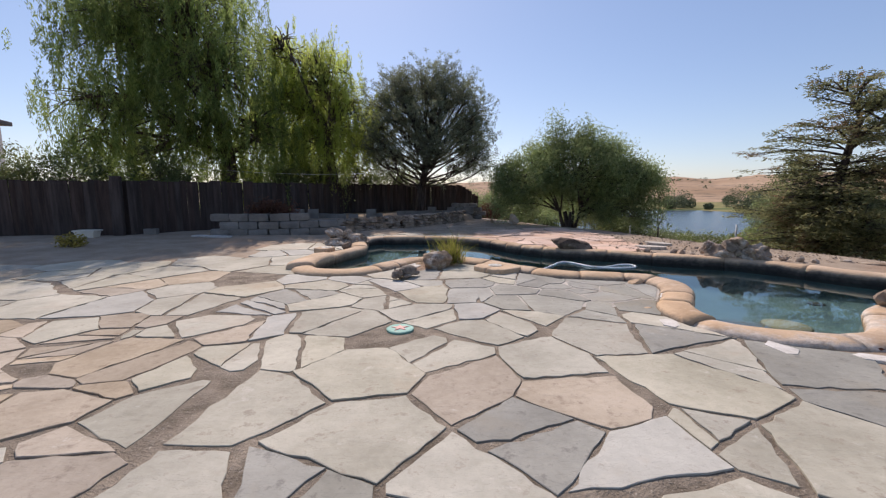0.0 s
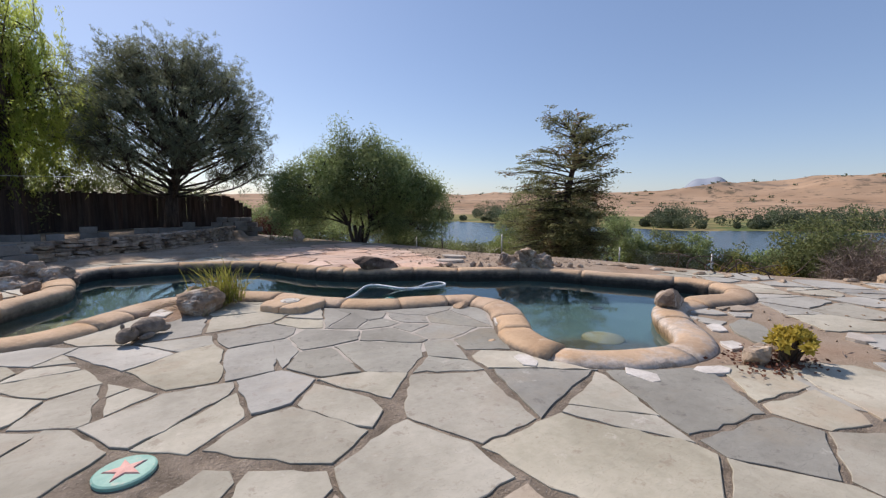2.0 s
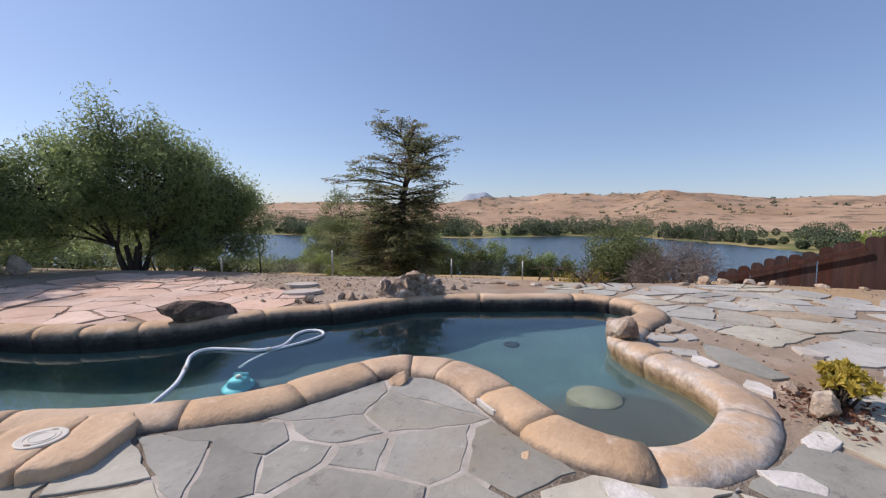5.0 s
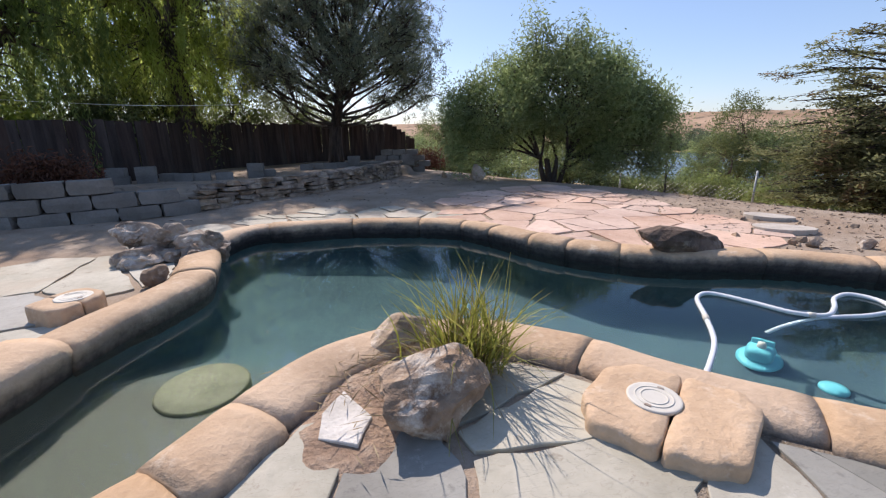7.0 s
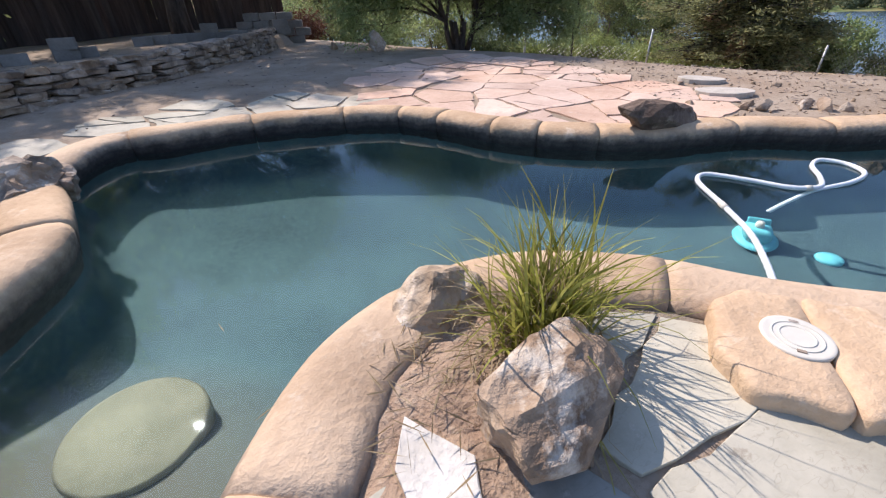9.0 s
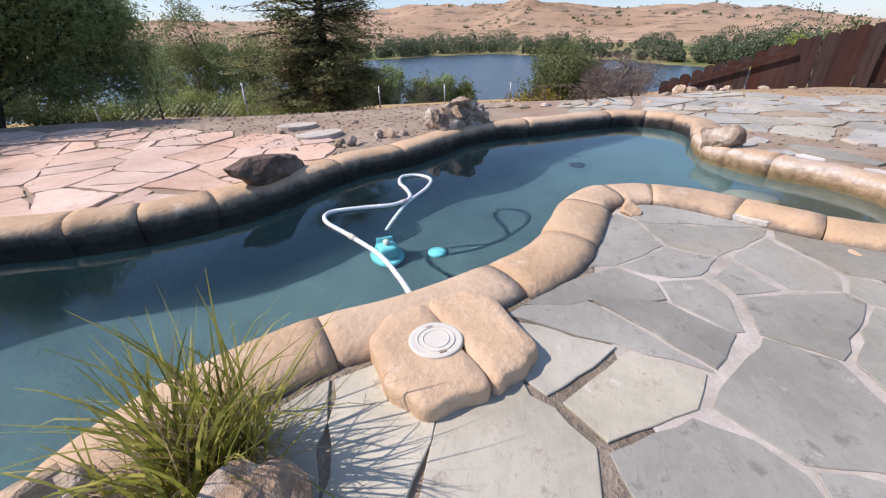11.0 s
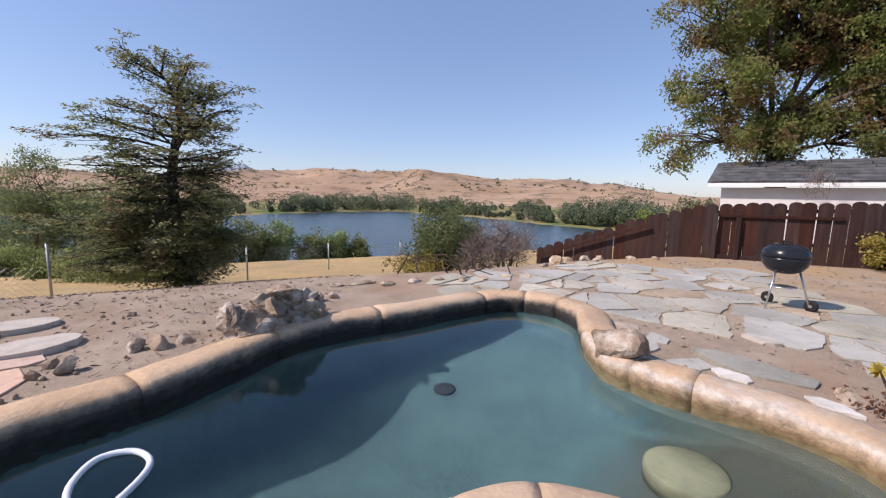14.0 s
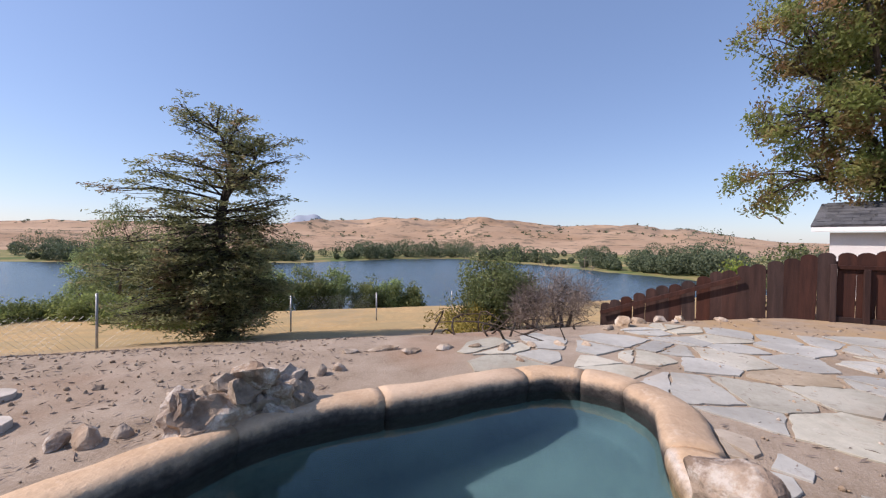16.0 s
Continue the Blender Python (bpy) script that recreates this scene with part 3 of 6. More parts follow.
def pool_depth(x, y):
    """Depth under the water's surface by place."""
    deep = 0.72 * np.exp(-(((x - 5.3) / 2.6) ** 2 + ((y - 6.7) / 2.2) ** 2)) + 0.62 * np.exp(-(((x - 1.0) / 3.0) ** 2 + ((y - 9.9) / 1.9) ** 2))
    shallow_l = 0.75 * np.exp(-(((x + 2.0) / 1.3) ** 2 + ((y - 7.6) / 1.3) ** 2))
    shallow_r = 0.8 * np.exp(-(((x - 3.6) / 1.0) ** 2 + ((y - 4.4) / 0.9) ** 2))
    return np.clip(0.55 + deep - shallow_l - shallow_r, 0.32, 1.9)


def build_pool():
    shell = thing("swimming_pool", (0, 0, 0), "free-form swimming pool with dark grey-green plaster", "pool", kind="structure")
    X, Y = np.meshgrid(np.arange(-3.1, 8.4, 0.07), np.arange(3.3, 13.0, 0.07))
    sd = pool_distance(X, Y)
    t = smooth01((-sd + 0.11) / 0.16)
    Z = WATER_Z + 0.06 - (pool_depth(X, Y) + 0.06) * t
    keep = (np.minimum(np.minimum(sd[:-1, :-1], sd[1:, 1:]), np.minimum(sd[1:, :-1], sd[:-1, 1:])) < 0.12)
    child("basin", grid_mesh("basin", X, Y, Z, M_POOL, keep), shell, "dark grey-green plaster basin")
    C = OUTLINE
    n2 = np.roll(C, -1, 0) - np.roll(C, 1, 0)
    n2 = np.stack([n2[:, 1], -n2[:, 0]], -1)
    n2 /= np.linalg.norm(n2, axis=1)[:, None]
    out = C + n2 * 0.03
    v = [(a, b, WATER_Z) for a, b in out]
    me = mesh_from("pool_water", v, [tuple(range(len(v)))], M_WATER)
    if me.polygons[0].normal.z < 0:
        me.flip_normals()
    w = child("pool_water", me, shell, "still dark blue-green water")
    w.visible_shadow = False
    return shell


build_pool()
C2 = OUTLINE
SEG = np.linalg.norm(np.roll(C2, -1, 0) - C2, axis=1)
ARC = np.concatenate([[0], np.cumsum(SEG)])
PERIM = ARC[-1]


def along(s):
    """The outline's place and outward normal at s metres along it."""
    s = s % PERIM
    ring = np.vstack([C2, C2[:1]])
    p = np.array([np.interp(s, ARC, ring[:, 0]), np.interp(s, ARC, ring[:, 1])])
    q = np.array([np.interp((s + 0.1) % PERIM, ARC, ring[:, 0]), np.interp((s + 0.1) % PERIM, ARC, ring[:, 1])])
    o = np.array([np.interp((s - 0.1) % PERIM, ARC, ring[:, 0]), np.interp((s - 0.1) % PERIM, ARC, ring[:, 1])])
    d = (q - o) / (np.linalg.norm(q - o) + 1e-9)
    return p, np.array([d[1], -d[0]])


def build_coping():
    owner = thing("pool_coping", (0, 0, 0), "rounded peach concrete coping stones round the pool", "pool coping", kind="structure")
    rng = random.Random(4)
    # the joints that show, then evenly cut lengths between them
    joints = [(1.55, 7.0), (2.32, 6.84), (2.95, 6.68), (3.3, 6.35), (3.36, 6.0), (3.12, 5.36), (2.85, 4.9), (2.9, 4.3), (0.86, 7.85), (-0.92, 7.66), (-1.23, 7.32), (-0.28, 8.4), (-2.27, 8.65),
              (5.0, 5.05), (4.58, 4.68), (-2.02, 11.34), (-1.71, 11.8), (0.55, 11.98), (0.97, 11.49), (1.16, 11.02), (1.5, 10.46), (1.88, 10.07), (2.43, 9.77),
              (4.48, 8.7), (6.5, 7.24), (7.4, 5.93), (7.4, 5.41), (7.2, 5.05), (3.67, 9.1)]
    known = sorted({round(float(ARC[int(np.argmin(np.hypot(C2[:, 0] - a, C2[:, 1] - b)))]), 2) for a, b in joints})
    cuts = []
    for a, b in zip(known, known[1:] + [known[0] + PERIM]):
        n = max(1, round((b - a) / 1.15))
        cuts += [a + (b - a) * (k + (rng.uniform(-0.12, 0.12) if k else 0)) / n for k in range(n)]
    cuts.append(cuts[0] + PERIM)
    # profile: metres outward from the water edge, height
    prof = [(0.05, -0.42), (0.03, -0.16), (0.01, -0.06), (0.0, 0.0), (0.012, 0.045), (0.05, 0.08), (0.12, 0.097), (0.23, 0.096), (0.335, 0.082), (0.395, 0.05), (0.415, 0.0), (0.415, -0.10)]
    for i in range(len(cuts) - 1):
        a, b = cuts[i] + 0.003, cuts[i + 1] - 0.003
        steps = max(6, int((b - a) / 0.085))
        lift, wide = rng.uniform(-0.010, 0.008), rng.uniform(0.95, 1.06)
        if along(a)[0][0] < -1.9 and 7.6 < along(a)[0][1] < 10.6:
            lift, wide = lift + 0.05, wide * 1.25
        if along((a + b) / 2)[0][1] < 5.2 and 3.3 < along((a + b) / 2)[0][0] < 5.7:
            lift -= 0.03
        V = []
        for k in range(steps + 1):
            t = k / steps
            s = a + (b - a) * t
            p, nrm = along(s)
            e = min(t, 1 - t) * (b - a)
            sh = 1 - 0.07 * math.exp(-e / 0.018)
            for u, z in prof:
                w = noise.noise((p[0] * 3.1 + u * 5, p[1] * 3.1, z * 6)) * 0.013
                uu = 0.17 + (u * wide - 0.17) * (0.5 + 0.5 * sh)
                zz = (z + lift) if z < -0.1 else (z + lift) * (sh if z > 0 else 1) + w
                q = p + nrm * (uu + w * 0.6)
                V.append((q[0], q[1], zz))
        m = len(prof)
        F = [(k * m + j, k * m + j + 1, (k + 1) * m + j + 1, (k + 1) * m + j) for k in range(steps) for j in range(m - 1)]
        F += [tuple(range(m - 1, -1, -1)), tuple(range(steps * m, (steps + 1) * m))]
        pm, _ = along((a + b) / 2)
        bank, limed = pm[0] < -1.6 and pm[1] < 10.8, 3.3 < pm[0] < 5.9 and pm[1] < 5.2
        # backlit stones take the painted-in shade, the sunny lobe takes limescale
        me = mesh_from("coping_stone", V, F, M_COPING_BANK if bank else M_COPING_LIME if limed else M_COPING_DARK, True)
        bm = bmesh.new()
        bm.from_mesh(me)
        bmesh.ops.recalc_face_normals(bm, faces=bm.faces)
        bm.to_mesh(me)
        bm.free()
        child("coping_stone", me, owner)
    return owner


build_coping()

# ---- trees and shrubs ----


def unit(v):
    return v / (np.linalg.norm(v, axis=-1, keepdims=True) + 1e-9)


def leaf_quads(rng, centre, along_dir, length, width):
    """Pointed four-cornered leaves: centre (n,3), direction (n,3)."""
    n = len(centre)
    d = unit(along_dir)
    side = unit(np.cross(d, rng.normal(size=(n, 3))))
    L = length * rng.uniform(0.65, 1.3, (n, 1))
    W = width * rng.uniform(0.7, 1.25, (n, 1))
    a = centre - d * L * 0.5
    b = centre + d * L * 0.5
    m = centre - d * L * 0.08
    return np.stack([a, m + side * W * 0.5, b, m - side * W * 0.5], 1)


def leaves_for(rng, style, c, n, spread, length, width):
    if style == "droop":
        k = rng.integers(3, 6)
        out = []
        for _ in range(k):
            top = c + rng.normal(size=3) * spread * 0.5
            t = rng.uniform(0, 1, n // k)
            drop = rng.uniform(0.5, 1.5) * spread * 1.5
            sway = rng.normal(size=2) * 0.18 * spread
            p = top + np.stack([sway[0] * t ** 2, sway[1] * t ** 2, -drop * t], -1) + rng.normal(size=(len(t), 3)) * 0.05
            d = np.stack([rng.normal(size=len(t)) * 0.5, rng.normal(size=len(t)) * 0.5, -np.ones(len(t))], -1)
            out.append(leaf_quads(rng, p, d, length, width))
        return np.concatenate(out)
    if style == "tuft":
        d = unit(rng.normal(size=(n, 3)) + np.array([0, 0, 0.5]))
        p = c + d * spread * rng.uniform(0.25, 1.0, (n, 1))
        return leaf_quads(rng, p, d + rng.normal(size=(n, 3)) * 0.25, length, width)
    if style == "spray":
        p = c + rng.normal(size=(n, 3)) * np.array([spread, spread, spread * 0.28])
        d = rng.normal(size=(n, 3)) * np.array([1, 1, 0.35]) + np.array([0, 0, -0.25])
        return leaf_quads(rng, p, d, length, width)
    p = c + rng.normal(size=(n, 3)) * spread * 0.55
    return leaf_quads(rng, p, rng.normal(size=(n, 3)) + np.array([0, 0, -0.25]), length, width)


def bent(rng, a, b, sag=0.1, n=5):
    a, b = np.asarray(a, float), np.asarray(b, float)
    L = np.linalg.norm(b - a)
    t = np.linspace(0, 1, n)[:, None]
    return a + (b - a) * t + np.sin(np.pi * t) * (rng.normal(size=3) * sag * L + np.array([0, 0, sag * L * 0.6]))


def tree(name, label, base, lobes, leaf, bark, trunk_r, trunk_top, style="broad", clusters=60, per=60, spread=0.4, length=0.14, width=0.05,
         seed=1, stems=1, group="", hollow=0.45, category="tree", limb_r=0.35):
    """A tapered trunk or several stems, limbs to each lobe of the crown, twigs to each clump, and clumps of single leaves."""
    rng = np.random.default_rng(seed)
    owner = thing(name, base, label, category, group)
    top = np.array(trunk_top, float)
    wood, crown = [], []
    heads = []
    for k in range(stems):
        a = 2 * math.pi * k / max(stems, 1) + rng.uniform(0, 1)
        off = np.array([math.cos(a), math.sin(a), 0]) * (trunk_r * 1.2 if stems > 1 else 0)
        lean = np.array([math.cos(a), math.sin(a), 0]) * (np.linalg.norm(top) * 0.55 if stems > 1 else 0)
        p = bent(rng, off + np.array([0, 0, -0.25]), top + lean, 0.05, 8)
        r = np.linspace(trunk_r * 1.15, trunk_r * 0.62, 8)
        r[0] *= 1.35
        wood.append(tube(p, r, 9))
        heads.append(p)
    for lobe in lobes:
        c, rad = np.array(lobe[:3], float), np.array(lobe[3:6], float)
        h = heads[int(np.argmin([np.linalg.norm(p[-1] - c) for p in heads]))]
        start = h[-1] if c[2] > h[-1][2] else h[max(3, int(len(h) * 0.7))]
        limb = bent(rng, start, c + np.array([0, 0, rad[2] * 0.25]), 0.10, 7)
        wood.append(tube(limb, np.linspace(min(trunk_r * 0.5, 0.035 * (rad.mean() + 0.6) + 0.02), 0.02, 7), 6))
        n = max(3, int(clusters * rad[0] * rad[1] * rad[2] / max(1e-6, max(l[3] * l[4] * l[5] for l in lobes))))
        for _ in range(n):
            d = unit(rng.normal(size=3))
            q = c + d * rad * rng.uniform(hollow, 1.0) ** 0.6 * rng.uniform(0.85, 1.08)
            crown.append(leaves_for(rng, style, q, int(per * rng.uniform(0.6, 1.4)), spread, length, width))
            a = limb[rng.integers(3, 7)]
            wood.append(tube(bent(rng, a, q, 0.10, 4), np.linspace(trunk_r * 0.12 * limb_r / 0.35, 0.006, 4), 4))
    v, f = join_tubes(wood)
    child("trunk", mesh_from("trunk", v, f, bark, True), owner)
    child("crown", quads("crown", np.concatenate(crown), leaf), owner)
    return owner


def gz(x, y):
    return float(ground_z(np.array([x]), np.array([y]))[0])


def at_ground(x, y, lift=0.0):
    return (x, y, gz(x, y) + lift)


tree("pepper_tree", "large dark green weeping pepper tree behind the fence", at_ground(-9.4, 17.4),
     [(-1.0, 0, 8.8, 2.9, 3.0, 2.1), (-3.0, -0.4, 7.2, 2.2, 2.4, 2.0), (-4.3, -0.4, 4.4, 1.9, 2.0, 1.7), (0.2, -0.4, 5.8, 2.8, 2.6, 2.0),
      (-1.4, -0.6, 4.0, 2.4, 1.8, 1.3), (1.6, 0.4, 3.9, 2.0, 1.6, 1.2), (-4.4, -0.5, 3.0, 1.5, 1.5, 0.9), (-3.8, 0, 9.2, 1.6, 1.8, 1.2), (-2.6, 0, 2.6, 2.0, 1.2, 0.8), (0.4, 0.3, 2.7, 2.0, 1.2, 0.9)],
     LEAF_PEPPER, M_BARK, 0.36, (0.3, 0, 4.2), "droop", 210, 190, 0.75, 0.16, 0.034, 11)
tree("pepper_tree", "light yellow-green weeping tree behind the fence", at_ground(-5.5, 19.9),
     [(-0.4, 0, 6.6, 2.0, 1.8, 1.5), (-1.7, -0.2, 5.0, 1.7, 1.6, 1.7), (1.1, 0.3, 4.8, 1.5, 1.6, 1.6), (0.0, -0.3, 3.4, 2.2, 1.4, 1.2), (-2.2, 0.2, 7.6, 1.5, 1.4, 1.2)],
     LEAF_LIGHT, M_BARK, 0.32, (0, 0, 3.4), "droop", 105, 170, 0.6, 0.15, 0.03, 12)
tree("pepper_tree", "shaded green weeping tree behind the fence", at_ground(-8.2, 24.5),
     [(0, 0, 6.0, 2.8, 2.4, 2.0), (-2.2, -0.3, 4.2, 2.2, 2.0, 2.0), (2.0, 0, 4.0, 2.0, 2.0, 1.9), (0.2, -0.5, 2.8, 2.6, 2.0, 1.3)],
     LEAF_PEPPER, M_BARK, 0.32, (0, 0, 3.4), "droop", 95, 180, 0.65, 0.15, 0.036, 13)


def stone_pine():
    """A pine with limbs fanning up into a domed, see-through crown of needle tufts."""
    rng = np.random.default_rng(21)
    base = at_ground(-1.15, 21.2)
    owner = thing("pine_tree", base, "domed grey-green pine with bare fanning limbs behind the stone wall", "tree")
    wood, crown = [], []
    trunk = np.array([(0, 0, -0.3), (0.02, 0, 0.6), (0.08, 0, 1.3), (0.3, 0, 2.3), (0.55, 0.1, 3.4), (0.6, 0.2, 4.6), (0.5, 0.2, 6.0)])
    wood.append(tube(trunk, [0.32, 0.24, 0.20, 0.14, 0.09, 0.05, 0.02], 9))
    for k in range(84):
        a = k * 2.39996 + rng.uniform(-0.2, 0.2)
        e = math.asin(min(0.99, -0.14 + 1.13 * (k + 0.5) / 84))
        sh = rng.uniform(0.88, 1.0)
        end = np.array([0.3 + math.cos(a) * math.cos(e) * 3.45 * sh, math.sin(a) * math.cos(e) * 3.1 * sh, 3.1 + math.sin(e) * 4.15 * sh])
        h = min(4.8, 0.9 + max(0.0, end[2] - 2.0) * rng.uniform(0.45, 0.75))
        p0 = np.array([np.interp(h, trunk[:, 2], trunk[:, j]) for j in range(3)])
        limb = bent(rng, p0, end, 0.07, 9)
        limb[:, 2] -= np.sin(np.linspace(0, math.pi, 9)) * 0.2
        wood.append(tube(limb, np.linspace(0.055, 0.010, 9), 5))
        for _ in range(21):
            q = limb[rng.integers(6, 9)] + rng.normal(size=3) * np.array([0.34, 0.34, 0.26])
            wood.append(tube(bent(rng, limb[rng.integers(4, 8)], q, 0.1, 4), np.linspace(0.014, 0.006, 4), 4))
            for _ in range(3):
                crown.append(leaves_for(rng, "tuft", q + rng.normal(size=3) * 0.16, 25, 0.17, 0.14, 0.019))
    v, f = join_tubes(wood)
    child("trunk", mesh_from("trunk", v, f, M_BARK_DARK, True), owner)
    child("crown", quads("crown", np.concatenate(crown), LEAF_PINE), owner)


stone_pine()
tree("olive_tree", "bushy grey-green many-stemmed tree at the terrace edge", at_ground(5.4, 17.7),
     [(0.1, 0, 2.6, 2.0, 1.8, 1.2), (-1.9, 0, 2.0, 1.4, 1.4, 0.95), (1.9, 0.1, 1.9, 1.6, 1.5, 1.05), (-0.75, 0, 4.0, 0.6, 0.6, 0.75), (1.0, 0, 3.4, 1.1, 1.0, 0.75),
      (3.2, -0.2, 1.7, 0.9, 0.9, 0.7), (2.2, -0.5, 0.7, 1.2, 0.8, 0.55), (-2.4, 0.3, 1.0, 1.0, 0.8, 0.6), (-2.7, 0, 2.1, 0.7, 0.8, 0.7), (0.4, 1.0, 1.3, 1.4, 1.0, 0.7), (3.1, 0.2, 2.4, 0.4, 0.4, 0.6), (1.6, -0.4, 0.8, 1.4, 0.8, 0.55), (2.7, 0, 2.2, 0.9, 0.9, 0.8), (-1.3, 0, 3.2, 0.8, 0.8, 0.6), (2.0, 0.1, 3.0, 0.8, 0.8, 0.55), (-2.0, -0.2, 2.9, 0.4, 0.4, 0.4), (0.2, 0, 4.0, 0.6, 0.6, 0.45)],
     LEAF_OLIVE, M_BARK_DARK, 0.085, (0, 0, 0.75), "broad", 210, 125, 0.36, 0.13, 0.034, 31, stems=6, hollow=0.5)
tree("olive_sapling", "pale thin sapling beside the bushy tree", at_ground(8.9, 17.2),
     [(0, 0, 1.9, 0.5, 0.5, 0.8), (0.2, 0, 1.2, 0.4, 0.4, 0.5)], LEAF_OLIVE, M_BARK_DARK, 0.035, (0, 0, 1.2), "droop", 16, 40, 0.3, 0.1, 0.03, 32, category="tree")


def cedar():
    """A wind-shaped cedar: dense drooping boughs low down, sparse flat layers above."""
    rng = np.random.default_rng(41)
    base = at_ground(14.1, 14.8)
    owner = thing("cedar_tree", base, "dark wind-shaped cedar with sparse flat upper boughs", "tree")
    left = np.array([-0.62, 0.79, 0.0])
    wood, crown = [], []
    trunk = np.array([(0, 0, -0.3), (0.03, 0, 1.0), (0, 0.05, 2.5), (-0.05, 0.1, 4.0), (0.06, 0.0, 5.2), (0.2, -0.15, 6.3), (0.0, 0.1, 7.3), (-0.35, 0.5, 8.0)])
    wood.append(tube(trunk, [0.24, 0.19, 0.165, 0.14, 0.115, 0.08, 0.045, 0.015], 9))
    leader = np.array([(0.06, 0, 5.2), (0.45, -0.5, 6.0), (0.62, -0.75, 6.9), (0.7, -0.9, 7.5)])
    wood.append(tube(leader, [0.075, 0.055, 0.035, 0.012], 6))

    def bough(p0, end, r, tufts, spread, per, sag=0.07, first=3):
        limb = bent(rng, p0, end, sag, 9)
        wood.append(tube(limb, np.linspace(r, 0.012, 9), 5))
        for _ in range(tufts):
            q = limb[rng.integers(first, 9)] + rng.normal(size=3) * np.array([0.25, 0.25, 0.14])
            wood.append(tube(bent(rng, limb[rng.integers(2, 8)], q, 0.12, 4), np.linspace(0.012, 0.005, 4), 4))
            crown.append(leaves_for(rng, "spray", q, int(per * rng.uniform(0.5, 1.5)), spread, 0.14, 0.042))

    for k in range(92):
        h = 0.75 + 3.9 * rng.random() ** 1.1
        a = rng.uniform(0, 2 * math.pi)
        p0 = np.array([np.interp(h, trunk[:, 2], trunk[:, j]) for j in range(3)])
        rad = np.interp(h, [0.2, 1.2, 2.6, 3.6, 5.4], [1.0, 1.35, 1.8, 1.75, 1.5]) * rng.uniform(0.7, 1.1)
        end = p0 + np.array([math.cos(a) * rad, math.sin(a) * rad, rng.uniform(-0.75, 0.1) + 0.14 * max(0, h - 3)])
        end[2] = max(end[2], 0.12)
        bough(p0, end, 0.04, 13 if h < 3.6 else 8, 0.2, 40 if h < 3.6 else 28)
    for k in range(42):
        h = rng.uniform(3.9, 7.6)
        a = rng.uniform(0, 2 * math.pi)
        line = leader if (rng.random() < 0.3 and h > 5.2) else trunk
        p0 = np.array([np.interp(h, line[:, 2], line[:, j]) for j in range(3)])
        rad = np.interp(h, [4.2, 5.2, 6.5, 7.4], [1.7, 1.85, 1.5, 0.9]) * rng.uniform(0.55, 1.1)
        end = p0 + np.array([math.cos(a) * rad, math.sin(a) * rad, rng.uniform(0.2, 0.75)])
        bough(p0, end, 0.042, 9, 0.15, 26, 0.10, 5)
    for k in range(16):
        h = rng.uniform(0.9, 3.6)
        p0 = np.array([np.interp(h, trunk[:, 2], trunk[:, j]) for j in range(3)])
        bough(p0, p0 + left * rng.uniform(2.0, 2.7) + np.array([rng.uniform(-0.5, 0.5), rng.uniform(-0.5, 0.5), rng.uniform(-0.5, 0.1)]), 0.04, 12, 0.2, 34)
    for h, L, up, n in ((4.9, 2.9, 0.25, 20), (4.4, 2.4, -0.1, 14), (5.4, 2.1, 0.5, 12), (6.0, 1.7, 0.5, 9)):
        p0 = np.array([np.interp(h, trunk[:, 2], trunk[:, j]) for j in range(3)])
        bough(p0, p0 + left * L + np.array([0, 0, up]), 0.055, n, 0.16, 30)
    v, f = join_tubes(wood)
    v = np.array(v) * (1, 1, 0.85)
    child("trunk", mesh_from("trunk", v, f, M_BARK_DARK, True), owner)
    child("crown", quads("crown", np.concatenate(crown) * np.array((1, 1, 0.85)), LEAF_CEDAR), owner)


cedar()
tree("oak_tree", "tall green and bronze tree leaning over the white shed", at_ground(20.0, -7.6),
     [(0, 0, 9.5, 3.4, 3.2, 2.4), (-0.6, 3.4, 6.6, 2.0, 2.2, 1.5), (-0.9, 3.9, 9.4, 1.8, 2.0, 1.4), (-1.5, -2.5, 8.2, 3.0, 3.0, 2.4), (0.3, 4.3, 4.4, 1.2, 1.5, 1.0),
      (-0.8, 2.6, 11.8, 2.4, 2.4, 1.4), (-4.2, -4.4, 6.2, 3.0, 3.0, 2.2), (-6.2, -6.8, 8.6, 3.4, 3.4, 2.8), (0, 0.6, 5.4, 2.4, 2.4, 1.3), (-1.0, 1.6, 4.5, 1.9, 1.7, 0.9), (-2.0, -2.4, 5.0, 2.2, 2.2, 1.5), (-3.6, -4.2, 4.4, 2.2, 2.2, 1.5), (-1.0, -1.0, 12.4, 3.0, 3.0, 1.4), (-4.6, -4.6, 10.4, 3.0, 3.0, 2.0)],
     LEAF_OAK, M_BARK, 0.42, (0.0, 0.6, 5.4), "broad", 270, 105, 0.40, 0.18, 0.075, 51, hollow=0.35)


def shrub(name, label, base, size, leaf, seed, clusters=30, per=45, spread=0.28, length=0.1, width=0.05, style="broad", bark=None, category="bush", stems=5):
    sx, sy, sz = size
    return tree(name, label, base, [(0, 0, sz * 0.5, sx, sy, sz * 0.5), (sx * 0.45, -sy * 0.2, sz * 0.42, sx * 0.6, sy * 0.6, sz * 0.4), (-sx * 0.5, sy * 0.1, sz * 0.36, sx * 0.6, sy * 0.6, sz * 0.36)],
                leaf, bark or M_BARK, 0.03 + 0.012 * sz, (0, 0, sz * 0.3), style, clusters, per, spread, length, width, seed, stems, category=category, hollow=0.2)


